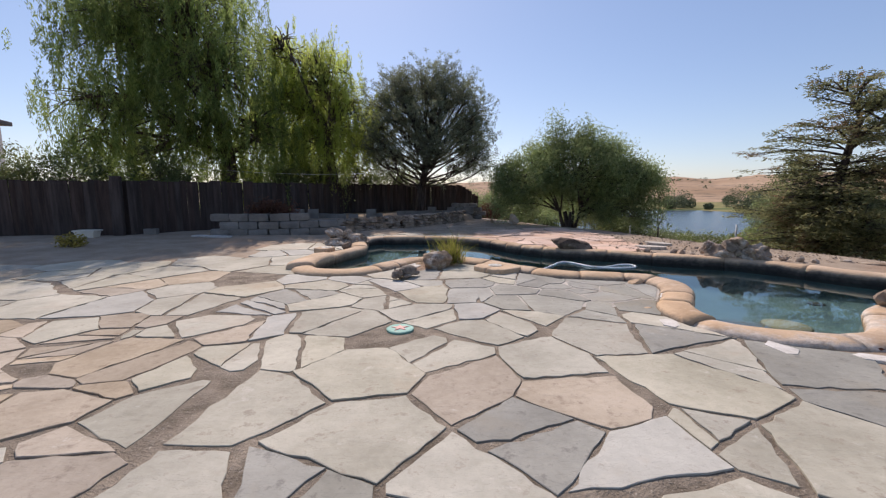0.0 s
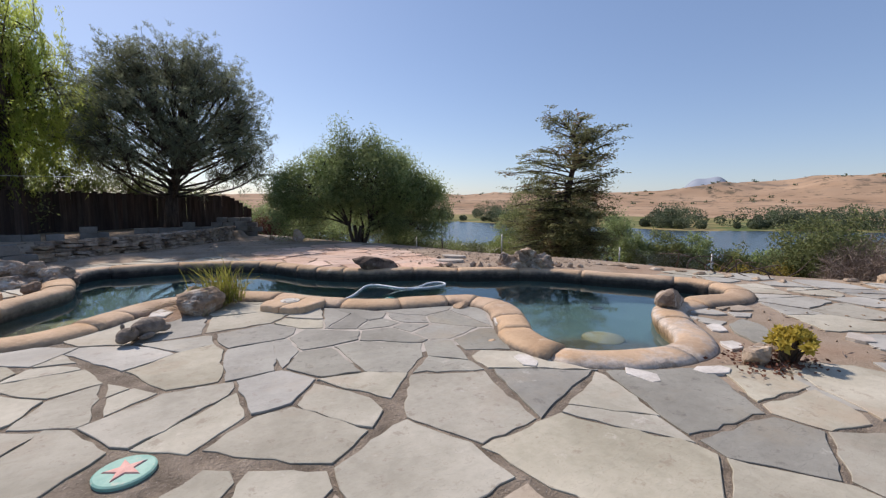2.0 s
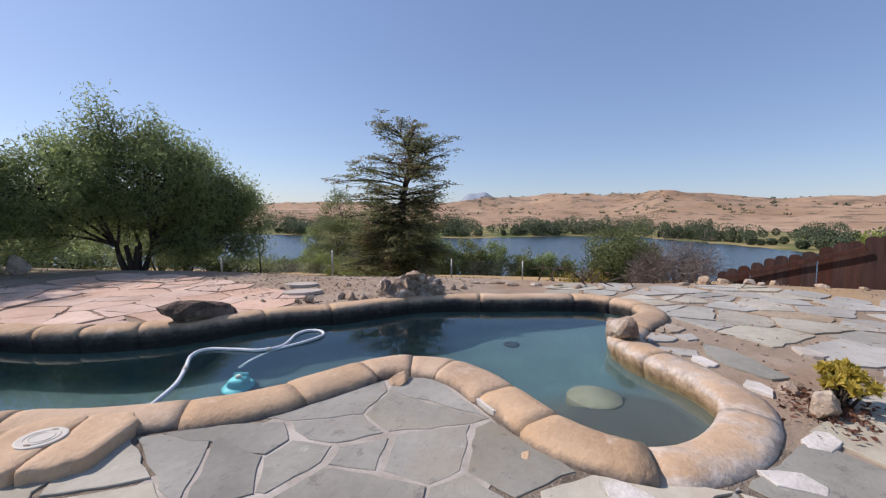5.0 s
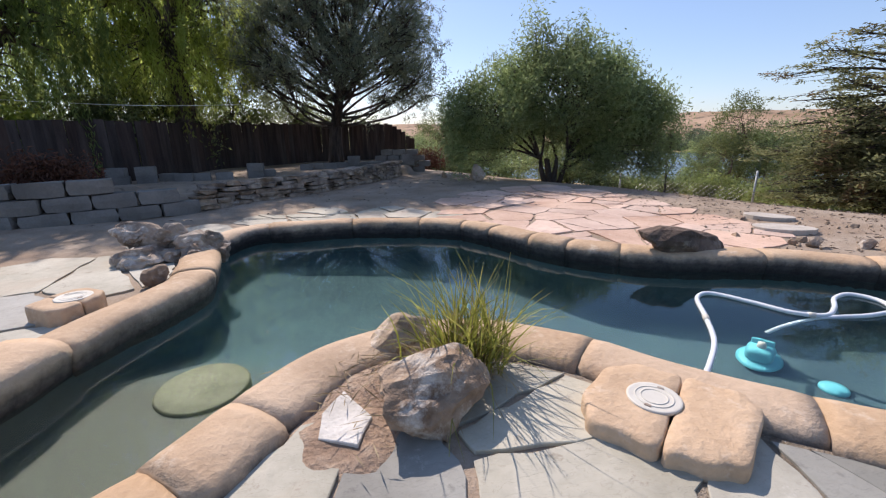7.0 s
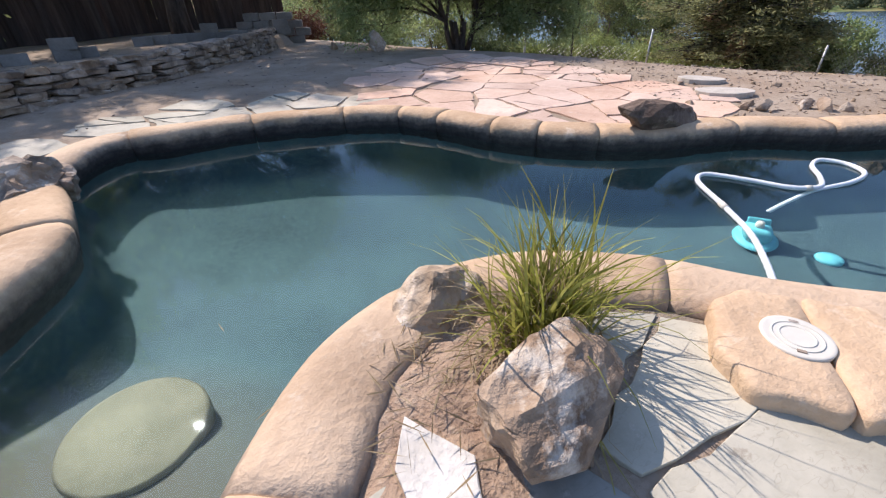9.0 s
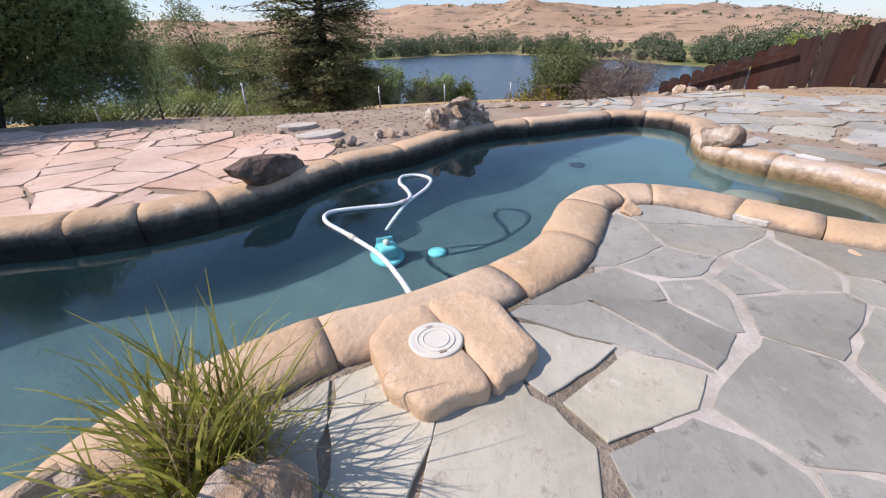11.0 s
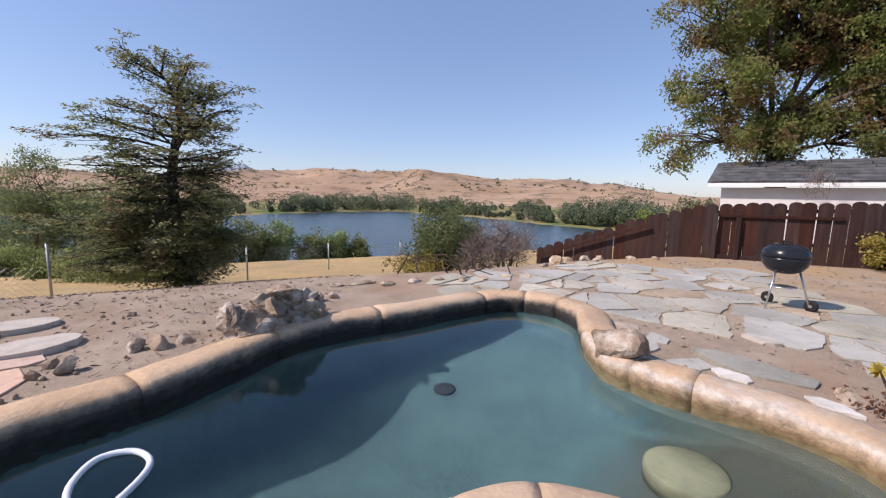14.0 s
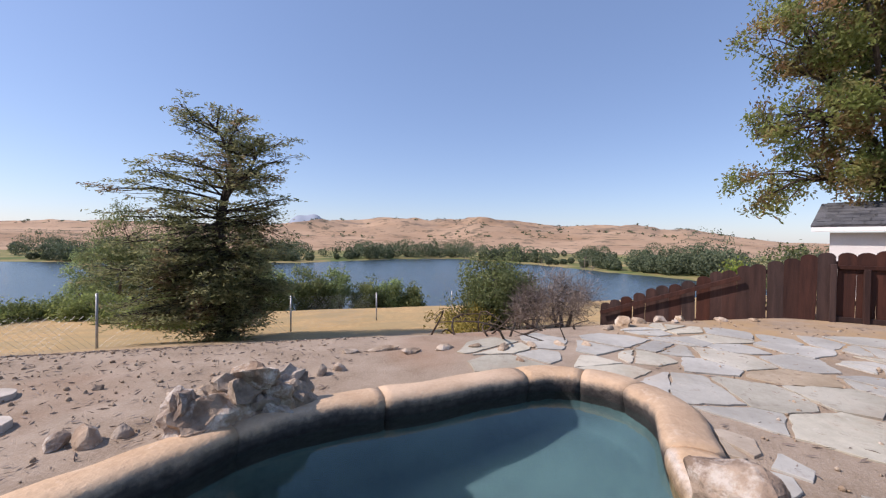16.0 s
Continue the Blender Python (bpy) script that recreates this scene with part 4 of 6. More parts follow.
# the bank towards the lake
shrub("lakeside_bush", "round grey-green bush on the bank below the terrace", at_ground(16.5, 6.6), (1.5, 1.5, 2.5), LEAF_BUSH, 61, 130, 90, 0.3, 0.11, 0.05)
shrub("lakeside_bush", "low yellow-green bush on the bank below the terrace", at_ground(14.6, 7.6), (1.5, 0.9, 0.8), LEAF_HEDGE, 62, 40, 60, 0.22, 0.08, 0.04)
shrub("dry_bush", "leafless grey-brown thicket on the bank by the fence", at_ground(15.6, 4.6), (1.4, 1.4, 1.9), LEAF_DRY, 63, 60, 45, 0.4, 0.3, 0.012, "tuft")
shrub("dry_bush", "leafless grey-brown thicket on the bank by the fence", at_ground(14.9, 5.6), (0.9, 0.9, 1.3), LEAF_DRY, 64, 40, 45, 0.35, 0.3, 0.012, "tuft")
for i, (az, d, s, h) in enumerate(((58.5, 33, 1.5, 3.6), (62.3, 34, 1.45, 4.2), (65.6, 35, 1.5, 4.2), (70.0, 35, 1.4, 3.2), (73.2, 36, 1.5, 3.3), (76.4, 36, 1.1, 2.6))):
    x, y = 2.8 + d * math.sin(radians(az)), 6.1 + d * math.cos(radians(az))
    shrub("shore_tree", "small rounded green tree on the straw-coloured bank", at_ground(x, y), (s, s, h), LEAF_BUSH if i % 2 else LEAF_OLIVE, 70 + i, 60, 60, 0.4, 0.22, 0.11, category="tree")
for i, (az, d, s, h) in enumerate(((33.0, 29, 1.5, 0.7), (37.3, 30, 1.5, 0.8), (40.3, 28, 1.5, 1.2), (43.5, 25, 1.3, 0.7), (28.5, 29, 1.6, 0.8), (23.0, 29, 2.2, 2.2), (20.0, 29, 2.6, 3.0), (50.5, 20, 1.6, 1.1), (46.5, 21.5, 1.7, 1.3))):
    x, y = 2.8 + d * math.sin(radians(az)), 6.1 + d * math.cos(radians(az))
    shrub("willow_bush", "bright green willow scrub on the bank", at_ground(x, y), (s, s, h), LEAF_WILLOW if i < 4 or i > 6 else LEAF_BUSH, 80 + i, 50, 60, 0.42, 0.2, 0.07)
for i, (az, d, s, h) in enumerate(((42.8, 38, 2.6, 6.8), (46.5, 40, 2.4, 6.2), (49.5, 36, 2.2, 5.0), (40.2, 44, 2.2, 5.6), (16.0, 42, 3.5, 5.5), (11.0, 44, 3.8, 5.0), (7.0, 40, 3.2, 4.4), (55.5, 35, 2.0, 4.2))):
    x, y = 2.8 + d * math.sin(radians(az)), 6.1 + d * math.cos(radians(az))
    b, h = at_ground(x, y), h * 1.4
    tree("willow_tree", "grey-green lakeside willow with an open crown", b, [(0, 0, h * 0.7, s * 0.8, s * 0.8, h * 0.25), (s * 0.4, 0, h * 0.5, s * 0.7, s * 0.7, h * 0.22), (-s * 0.45, 0.2, h * 0.42, s * 0.7, s * 0.7, h * 0.25), (0.1, -0.2, h * 0.25, s * 0.8, s * 0.7, h * 0.18)],
         LEAF_OLIVE if i % 2 else LEAF_BUSH, M_BARK, 0.16, (0, 0, h * 0.35), "broad", 48, 80, 0.5, 0.2, 0.07, 90 + i, stems=2)
for i, (x, y, s, h) in enumerate(((1.6, 27.5, 1.8, 1.7), (4.4, 27.0, 2.2, 2.2), (6.4, 26.5, 2.0, 2.0), (-2.0, 32.0, 3.0, 3.4), (3.0, 36.0, 3.0, 3.0))):
    shrub("green_scrub", "soft green scrub beyond the terrace", at_ground(x, y), (s, s, h), LEAF_BUSH if i % 2 else LEAF_OLIVE, 110 + i, 60, 60, 0.4, 0.16, 0.05)


def far_woods():
    """Woods along the far shore and oaks scattered over the hills."""
    rng = np.random.default_rng(7)
    out, dots = [], []
    for _ in range(640):
        az = rng.uniform(14, 124)
        rf = np.interp(az, FAR_SHORE_AZ, FAR_SHORE_R)
        near = rng.random() < 0.4
        clump = noise.noise((az * 0.21, 1.7, 0.0))
        if clump < -0.22 and rng.random() < 0.75:
            continue
        r = rf + (rng.uniform(6, 22) if near else rng.uniform(20, 190))
        h = rng.uniform(3.0, 7.5) if near else rng.uniform(5, 10.5)
        h *= 0.55 + 0.9 * max(0.0, clump + 0.35)
        if rng.random() < 0.06:
            h *= 1.6
        if 56 < az < 70 and rng.random() < 0.6:
            h *= 1.25
        x, y = 2 + r * math.sin(radians(az)), 6 + r * math.cos(radians(az))
        z = gz(x, y)
        w = h * (rng.uniform(0.45, 0.85) if rng.random() < 0.93 else 0.18)
        n = 420 if near else 300
        d = unit(rng.normal(size=(n, 3)))
        p = np.array([x, y, z + h * 0.5]) + d * np.array([w, w, h * 0.52]) * rng.uniform(0.74, 1.0, (n, 1))
        out.append(leaf_quads(rng, p, rng.normal(size=(n, 3)), 0.75, 0.6))
    tagged(new("far_woods", quads("far_woods", np.concatenate(out), LEAF_FAR)), "belt of green trees along the far lake shore", "woods", kind="stuff")
    X, Y, Z = HILLS
    for _ in range(900):
        i, j = rng.integers(20, 52), rng.integers(60, X.shape[1] - 1)
        if noise.noise((X[i, j] * 0.006, Y[i, j] * 0.006, 2.0)) < -0.02:
            continue
        s = rng.uniform(1.8, 4.2)
        n = 20
        p = np.array([X[i, j], Y[i, j], Z[i, j] + s * 0.4]) + rng.normal(size=(n, 3)) * np.array([s * 0.6, s * 0.6, s * 0.35])
        dots.append(leaf_quads(rng, p, rng.normal(size=(n, 3)), s * 0.8, s * 0.6))
    tagged(new("hill_oaks", quads("hill_oaks", np.concatenate(dots), LEAF_FAR)), "scattered dark oaks on the dry hills", "oaks", kind="stuff")


far_woods()

# ---- fences, walls, shed ----


def picket_mesh(w, h, t, name, material, dog=True):
    """A board with a rounded top, standing at z 0."""
    if dog:
        a = np.linspace(0, math.pi, 7)
        prof = [(-w / 2, 0), (w / 2, 0)] + [(math.cos(x) * w / 2, h - w * 0.32 + math.sin(x) * w * 0.32) for x in a]
    else:
        prof = [(-w / 2, 0), (w / 2, 0), (w / 2, h), (-w / 2, h)]
    n = len(prof)
    v = [(x, -t / 2, z) for x, z in prof] + [(x, t / 2, z) for x, z in prof]
    f = [tuple(range(n)), tuple(range(2 * n - 1, n - 1, -1))] + [(j, j + n, (j + 1) % n + n, (j + 1) % n) for j in range(n)]
    return mesh_from(name, v, f, material)


def build_right_fence():
    owner = thing("picket_fence", (0, 0, 0), "dark red stained board fence with rounded tops and a gate", "fence")
    line = np.array([(10.2, -5.8), (11.5, -3.04), (12.75, -0.3), (13.4, 0.95), (14.2, 2.6), (14.75, 3.7)])
    tops = np.array([1.56, 1.55, 1.42, 1.05, 0.40, -0.10])
    arc = np.concatenate([[0], np.cumsum(np.linalg.norm(np.diff(line, axis=0), axis=1))])
    rng = random.Random(9)
    s, step = 0.0, 0.285
    shared = {}
    while s < arc[-1]:
        x, y, top = (float(np.interp(s, arc, q)) for q in (line[:, 0], line[:, 1], tops))
        z0 = gz(x, y) - 0.08
        if top < 0.3:
            z0 = min(z0, top - 1.2)
        h = round((top - z0 + rng.uniform(-0.015, 0.015)) / 0.04) * 0.04
        if h not in shared:
            shared[h] = picket_mesh(0.284, h, 0.022, "picket", M_FENCE)
        i = min(max(int(np.searchsorted(arc, s)) - 1, 0), len(line) - 2)
        d = line[i + 1] - line[i]
        a = math.degrees(math.atan2(d[1], d[0]))
        child("picket", shared[h], owner, m=pose(x, y, z0, 0, rng.uniform(-1.0, 1.0), a + rng.uniform(-1.5, 1.5)))
        s += step * (0.93 if rng.random() < 0.5 else 1.05)
    # rails on the far face, capped rail on the gate's near face
    for lift in (-0.22, -1.05):
        pts = [(x + 0.03, y - 0.01, t + lift) for (x, y), t in zip(line, tops)]
        for a, b in zip(pts, pts[1:]):
            va, vb = Vector(a), Vector(b)
            mid, d = (va + vb) / 2, vb - va
            m = Matrix.Translation(mid + Vector((0.035, -0.015, 0))) @ d.to_track_quat("X", "Z").to_matrix().to_4x4()
            part("rail", box_bm(d.length, 0.04, 0.09, m), M_FENCE, owner)
    d = Vector((12.75 - 11.5, -0.3 + 3.04, 0)).normalized()
    out = Vector((-d.y, d.x, 0))

    def on_gate(s, z, off=0.0):
        return Vector((12.72, -0.36, z)) - d * s + out * off
    quat = d.to_track_quat("X", "Z").to_matrix().to_4x4()
    part("rail", box_bm(2.55, 0.05, 0.08, Matrix.Translation(on_gate(1.4, 1.13, 0.045)) @ quat, 0.006), M_FENCE, owner, "weathered gate rail")
    part("rail", box_bm(1.5, 0.05, 0.10, Matrix.Translation(on_gate(0.85, 0.06, 0.045)) @ quat, 0.006), M_FENCE, owner)
    for s in (0.12, 0.62):
        part("post", box_bm(0.1, 0.1, 1.28 if s < 0.5 else 1.1, Matrix.Translation(on_gate(s, 0.55, 0.07)) @ quat, 0.008), M_FENCE, owner)
    va, vb = Vector((13.32, 0.95, 0.82)), Vector((14.68, 3.72, -0.32))
    dd = vb - va
    part("rail", box_bm(dd.length, 0.04, 0.1, Matrix.Translation((va + vb) / 2 + Vector((-0.06, 0.03, 0))) @ dd.to_track_quat("X", "Z").to_matrix().to_4x4(), 0.005), M_FENCE, owner)


build_right_fence()


def board_fence(name, label, line, tops, step, material, seed, width, jag=0.03):
    owner = thing(name, (0, 0, 0), label, "fence")
    line = np.array(line)
    arc = np.concatenate([[0], np.cumsum(np.linalg.norm(np.diff(line, axis=0), axis=1))])
    rng = random.Random(seed)
    shared = {}
    s = 0.0
    while s < arc[-1]:
        x, y, top = (float(np.interp(s, arc, q)) for q in (line[:, 0], line[:, 1], tops))
        z0 = gz(x, y) - 0.06
        h = round((top - z0 + rng.uniform(-jag, jag)) / 0.03) * 0.03
        if h not in shared:
            shared[h] = picket_mesh(width, h, 0.022, "board", material, False)
        i = min(max(int(np.searchsorted(arc, s)) - 1, 0), len(line) - 2)
        d = line[i + 1] - line[i]
        child("board", shared[h], owner, m=pose(x, y, z0, rng.uniform(-0.5, 0.5), rng.uniform(-0.8, 0.8), math.degrees(math.atan2(d[1], d[0]))))
        s += step
    pts = [(x, y, t - 0.35) for (x, y), t in zip(line, tops)]
    for a, b in zip(pts, pts[1:]):
        va, vb = Vector(a), Vector(b)
        d = vb - va
        side = Vector((-d.y, d.x, 0)).normalized() * 0.04
        for dz in (0, -0.95):
            part("rail", box_bm(d.length, 0.04, 0.09, Matrix.Translation((va + vb) / 2 + side + Vector((0, 0, dz))) @ d.to_track_quat("X", "Z").to_matrix().to_4x4()), material, owner)
    return owner


left = board_fence("board_fence", "tall dark brown board fence in the shade of the trees", [(-19.0, 12.2), (-13.5, 12.95), (-10.1, 13.5), (-8.0, 15.4), (-5.6, 17.6)], [1.75, 1.74, 1.74, 1.74, 1.74], 0.184, M_FENCE_OLD, 3, 0.187)
part("post", box_bm(0.30, 0.16, 1.95, pose(-10.35, 13.25, 0.9, 0, 1, 8), 0.02), M_FENCE_OLD, left, "thick weathered fence post")
board_fence("board_fence", "dark board fence behind the pine and stone wall", [(-5.6, 17.6), (-4.6, 21.0), (-2.0, 23.6), (1.0, 24.2), (2.0, 24.0)], [1.72, 1.75, 1.75, 1.75, 1.1], 0.184, M_FENCE_OLD, 5, 0.187)


def stone_block(rng, sx, sy, sz, material, name, rough=0.02):
    bm = box_bm(sx, sy, sz)
    bmesh.ops.subdivide_edges(bm, edges=bm.edges[:], cuts=1, use_grid_fill=True)
    for v in bm.verts:
        v.co += Vector((rng.uniform(-1, 1), rng.uniform(-1, 1), rng.uniform(-1, 1))) * rough
        k = sum(abs(abs(c) - s / 2) < rough * 1.6 for c, s in zip(v.co, (sx, sy, sz)))
        if k == 3:
            v.co *= 0.93
    me = bpy.data.meshes.new(name)
    bm.to_mesh(me)
    bm.free()
    me.materials.append(material)
    return me


def build_retaining_wall():
    rng = random.Random(15)
    arc = np.concatenate([[0], np.cumsum(np.linalg.norm(np.diff(WALL_LINE, axis=0), axis=1))])

    def where(s):
        x, y = float(np.interp(s, arc, WALL_LINE[:, 0])), float(np.interp(s, arc, WALL_LINE[:, 1]))
        x2, y2 = float(np.interp(s + 0.3, arc, WALL_LINE[:, 0])), float(np.interp(s + 0.3, arc, WALL_LINE[:, 1]))
        x1, y1 = float(np.interp(s - 0.3, arc, WALL_LINE[:, 0])), float(np.interp(s - 0.3, arc, WALL_LINE[:, 1]))
        return x, y, math.degrees(math.atan2(y2 - y1, x2 - x1))
    blocks = thing("block_wall", (-5.5, 13.5, 0), "low wall of large grey split-face blocks", "wall")
    shapes = [stone_block(rng, 0.60, 0.30, 0.236, M_BLOCK, "block", 0.012) for _ in range(4)]
    split = arc[2] + 0.35
    for row in range(3):
        s = 0.2 + (0.3 if row % 2 else 0)
        end = split if row < 2 else split - 1.1
        while s < end:
            x, y, a = where(s)
            child("block", shapes[rng.randrange(4)], blocks, m=Matrix.Translation((-x * 0 + 5.5, -13.5, 0)) @ pose(x, y + row * 0.03, 0.09 + row * 0.24, 0, 0, a + rng.uniform(-2, 2)))
            s += 0.61
    dry = thing("dry_stone_wall", (-1.5, 16, 0), "low dry-stacked wall of flat weathered stones", "wall")
    shapes = [stone_block(rng, rng.uniform(0.3, 0.55), rng.uniform(0.28, 0.38), rng.uniform(0.07, 0.12), M_ROCK_GREY, "stone", 0.022) for _ in range(14)]
    for row in range(5):
        s = split + 0.1 + rng.uniform(0, 0.2)
        while s < arc[-1]:
            x, y, a = where(s)
            child("stone", shapes[rng.randrange(14)], dry, m=Matrix.Translation((1.5, -16, 0)) @ pose(x + rng.uniform(-0.04, 0.04), y + row * 0.035, 0.04 + row * 0.095, rng.uniform(-4, 4), rng.uniform(-5, 5), a + rng.uniform(-9, 9)))
            s += rng.uniform(0.32, 0.5)
    pier = thing("block_pier", (1.2, 21.2, 0), "grey block wall end beside the dry stone wall", "wall")
    shapes = [stone_block(rng, 0.42, 0.24, 0.19, M_BLOCK, "block", 0.01) for _ in range(3)]
    for row in range(4):
        for k in range(4 if row < 3 else 3):
            child("block", shapes[rng.randrange(3)], pier, m=pose(-0.75 + k * 0.43 + (0.2 if row % 2 else 0), -k * 0.12, 0.10 + row * 0.2, 0, 0, -16 + rng.uniform(-2, 2)))
    return where, arc


WALL_AT, WALL_ARC = build_retaining_wall()


def build_shed():
    wl, wr = Vector((18.0, -3.9, 0)), Vector((14.7, -7.9, 0))
    d = (wr - wl).normalized()
    back = Vector((d.y, -d.x, 0))
    if back.x < 0:
        back = -back
    base = gz(16.5, -6)
    L = (wr - wl).length
    m0 = Matrix(((d.x, back.x, 0, wl.x), (d.y, back.y, 0, wl.y), (0, 0, 1, base), (0, 0, 0, 1)))
    shed = new("shed")
    shed.matrix_basis = m0
    tagged(shed, "white painted shed with a grey shingle roof and white fascia", "shed")
    H = 2.02 - base
    for nm, sx, sy, x, y in (("front_wall", L, 0.14, L / 2, 0.07), ("back_wall", L, 0.14, L / 2, 3.4), ("side_wall", 0.14, 3.2, 0.075, 1.74), ("side_wall", 0.14, 3.2, L - 0.075, 1.74)):
        part(nm, box_bm(sx, sy, H, pose(x, y, H / 2)), M_PLASTER_WALL, shed)
    part("fascia", box_bm(L + 0.8, 0.04, 0.15, pose(L / 2, -0.34, H + 0.10), 0.005), M_WHITE_PAINT, shed, "white fascia board")
    rise, run = 0.85, 2.1
    ang = math.degrees(math.atan2(rise, run))
    roof = part("roof", box_bm(L + 0.84, math.hypot(rise, run) + 0.02, 0.06, pose(L / 2, run / 2 - 0.36, H + rise / 2 + 0.19, ang)), M_SHINGLE, shed)
    part("roof", box_bm(L + 0.84, math.hypot(rise, run) + 0.02, 0.06, pose(L / 2, run * 1.5 - 0.36, H + rise / 2 + 0.19, -ang)), M_SHINGLE, shed)
    rng = random.Random(2)
    shapes = [box_bm(w, 0.36, 0.012) for w in (0.3, 0.38, 0.46)]
    mes = []
    for bm in shapes:
        me = bpy.data.meshes.new("shingle")
        bm.to_mesh(me)
        bm.free()
        me.materials.append(M_SHINGLE)
        mes.append(me)
    for row in range(7):
        x = -0.35 + rng.uniform(0, 0.2)
        while x < L + 0.3:
            k = rng.randrange(3)
            t = (row + 0.5) / 7
            child("shingle", mes[k], shed, m=pose(x + 0.2, -0.36 + run * t, H + 0.19 + rise * t + 0.047, ang - 2))
            x += (0.3, 0.38, 0.46)[k] + 0.006
    part("gable", box_bm(0.05, 3.6, 0.5, pose(L + 0.0, 1.74, H + 0.27)), M_WHITE_PAINT, shed)


build_shed()


def roof_vine():
    rng = np.random.default_rng(19)
    out = [leaves_for(rng, "droop", np.array([15.75 + rng.normal() * 0.25, -5.6 + rng.normal() * 0.3, 2.45 + rng.uniform(-0.05, 0.12)]), 40, 0.35, 0.09, 0.02) for _ in range(14)]
    v = thing("dead_vine", (0, 0, 0), "dry brown vine hanging over the shed eave", "vine")
    tagged(child("foliage", quads("foliage", np.concatenate(out), LEAF_DRY), v), kind="stuff")


roof_vine()


def chain_fence():
    owner = thing("wire_fence", (0, 0, 0), "thin steel posts with sagging wire mesh on the bank", "fence")
    spots = [(8.6, 19.0, 0.9), (12.0, 16.9, 1.45), (16.6, 14.0, 1.3), (21.4, 12.4, 1.3), (26, 9.5, 1.2)]
    tops = []
    for x, y, h in spots:
        z = gz(x, y)
        v, f = tube([(x, y, z - 0.2), (x, y, z + h)], 0.032, 8)
        child("post", mesh_from("post", v, f, M_STEEL, True), owner)
        tops.append((x, y, z, h))
    for (x0, y0, z0, h0), (x1, y1, z1, h1) in zip(tops[:3], tops[1:4]):
        wires = []
        L = math.hypot(x1 - x0, y1 - y0)
        n = int(L / 0.16)
        for k in range(n + 1):
            for sgn in (1, -1):
                u = [(k / n), (k / n) + sgn * h0 / L]
                a, b = np.array([x0 + (x1 - x0) * u[0], y0 + (y1 - y0) * u[0], z0 + (z1 - z0) * u[0]]), None
                if not 0 <= u[1] <= 1:
                    continue
                b = np.array([x0 + (x1 - x0) * u[1], y0 + (y1 - y0) * u[1], z0 + (z1 - z0) * u[1] + min(h0, h1) * 0.95])
                wires.append(tube([a, (a + b) / 2, b], 0.0022, 3))
        v, f = join_tubes(wires)
        child("wire_mesh", mesh_from("wire_mesh", v, f, M_STEEL), owner, "sagging steel wire mesh")


chain_fence()

# ---- rocks ----


def rock_mesh(seed, sx, sy, sz, material, sub=3, rough=0.12, flat=0.5):
    """A broken, faceted stone whose underside lies near z 0."""
    rng = np.random.default_rng(seed)
    bm = bmesh.new()
    bmesh.ops.create_icosphere(bm, subdivisions=sub, radius=1.0)
    planes = [(Vector(unit(rng.normal(size=3))), rng.uniform(0.45, 0.8)) for _ in range(14)]
    off = Vector(rng.uniform(-50, 50, 3))
    for v in bm.verts:
        c = v.co.copy()
        for nrm, k in planes:
            d = c.dot(nrm) - k
            if d > 0:
                c -= nrm * d * 0.92
        c += c.normalized() * ((noise.fractal(c * 1.8 + off, 0.8, 2.0, 4) + 0.5 * abs(noise.noise(Vector((c.x * 2, c.y * 2, c.z * 7)) + off))) * rough)
        v.co = Vector((c.x * sx, c.y * sy, (c.z + flat) * sz))
    me = bpy.data.meshes.new("rock")
    bm.to_mesh(me)
    bm.free()
    me.materials.append(material)
    return me


def rock(label, x, y, size, seed, material=None, z=None, turn=0, name="rock", group="", tilt=0, sub=3, rough=0.12):
    ob = new(name, rock_mesh(seed, size[0] / 2, size[1] / 2, size[2] / 1.35, material or M_ROCK, sub, rough))
    ob.matrix_basis = pose(x, y, (gz(x, y) if z is None else z) - 0.02, tilt, 0, turn)
    return tagged(ob, label, "rock", group)


rock("large brown weathered boulder beside the grass clump", -0.13, 7.53, (0.78, 0.48, 0.42), 201, M_ROCK, turn=12, sub=4)
rock("pale weathered rock on the coping behind the grass", -0.20, 8.26, (0.48, 0.34, 0.21), 202, M_ROCK_PALE, 0.06, 20)
rock("small pale rock behind the grass", -0.02, 8.22, (0.22, 0.2, 0.13), 203, M_ROCK_PALE, 0.06)
rock("flat dark boulder on the far coping", 3.0, 9.60, (1.04, 0.46, 0.34), 204, M_ROCK_DARK, 0.04, -18)
rock("broad grey-brown rock at the foot of the pile", 5.68, 8.38, (0.85, 0.42, 0.3), 206, M_ROCK, 0.05, -30, rough=0.22)
rock("broad grey-brown rock at the foot of the pile", 6.15, 8.05, (0.6, 0.4, 0.3), 207, M_ROCK_GREY, 0.05, -45, rough=0.22)
rock("rough tan rock on the coping corner", 5.46, 4.86, (0.72, 0.5, 0.3), 205, M_ROCK, 0.03, 20)
pile = random.Random(17)
for i in range(26):
    t = pile.random()
    x, y = 5.5 + 0.82 * t + pile.uniform(-0.1, 0.1), 8.56 - 0.52 * t + pile.uniform(-0.1, 0.1)
    s = pile.uniform(0.22, 0.5)
    z = max(0.04, (0.44 - 0.6 * abs(t - 0.45)) * pile.uniform(0.2, 1.0)) if i > 7 else 0.04
    rock("jagged grey lava rock in a pile on the coping", x, y, (s * 1.1, s * 0.8, s * 0.62), 500 + i, M_ROCK_GREY if i % 3 else M_ROCK, z, pile.uniform(0, 360), group="rock pile by the far coping", tilt=pile.uniform(-38, 38), rough=0.26)
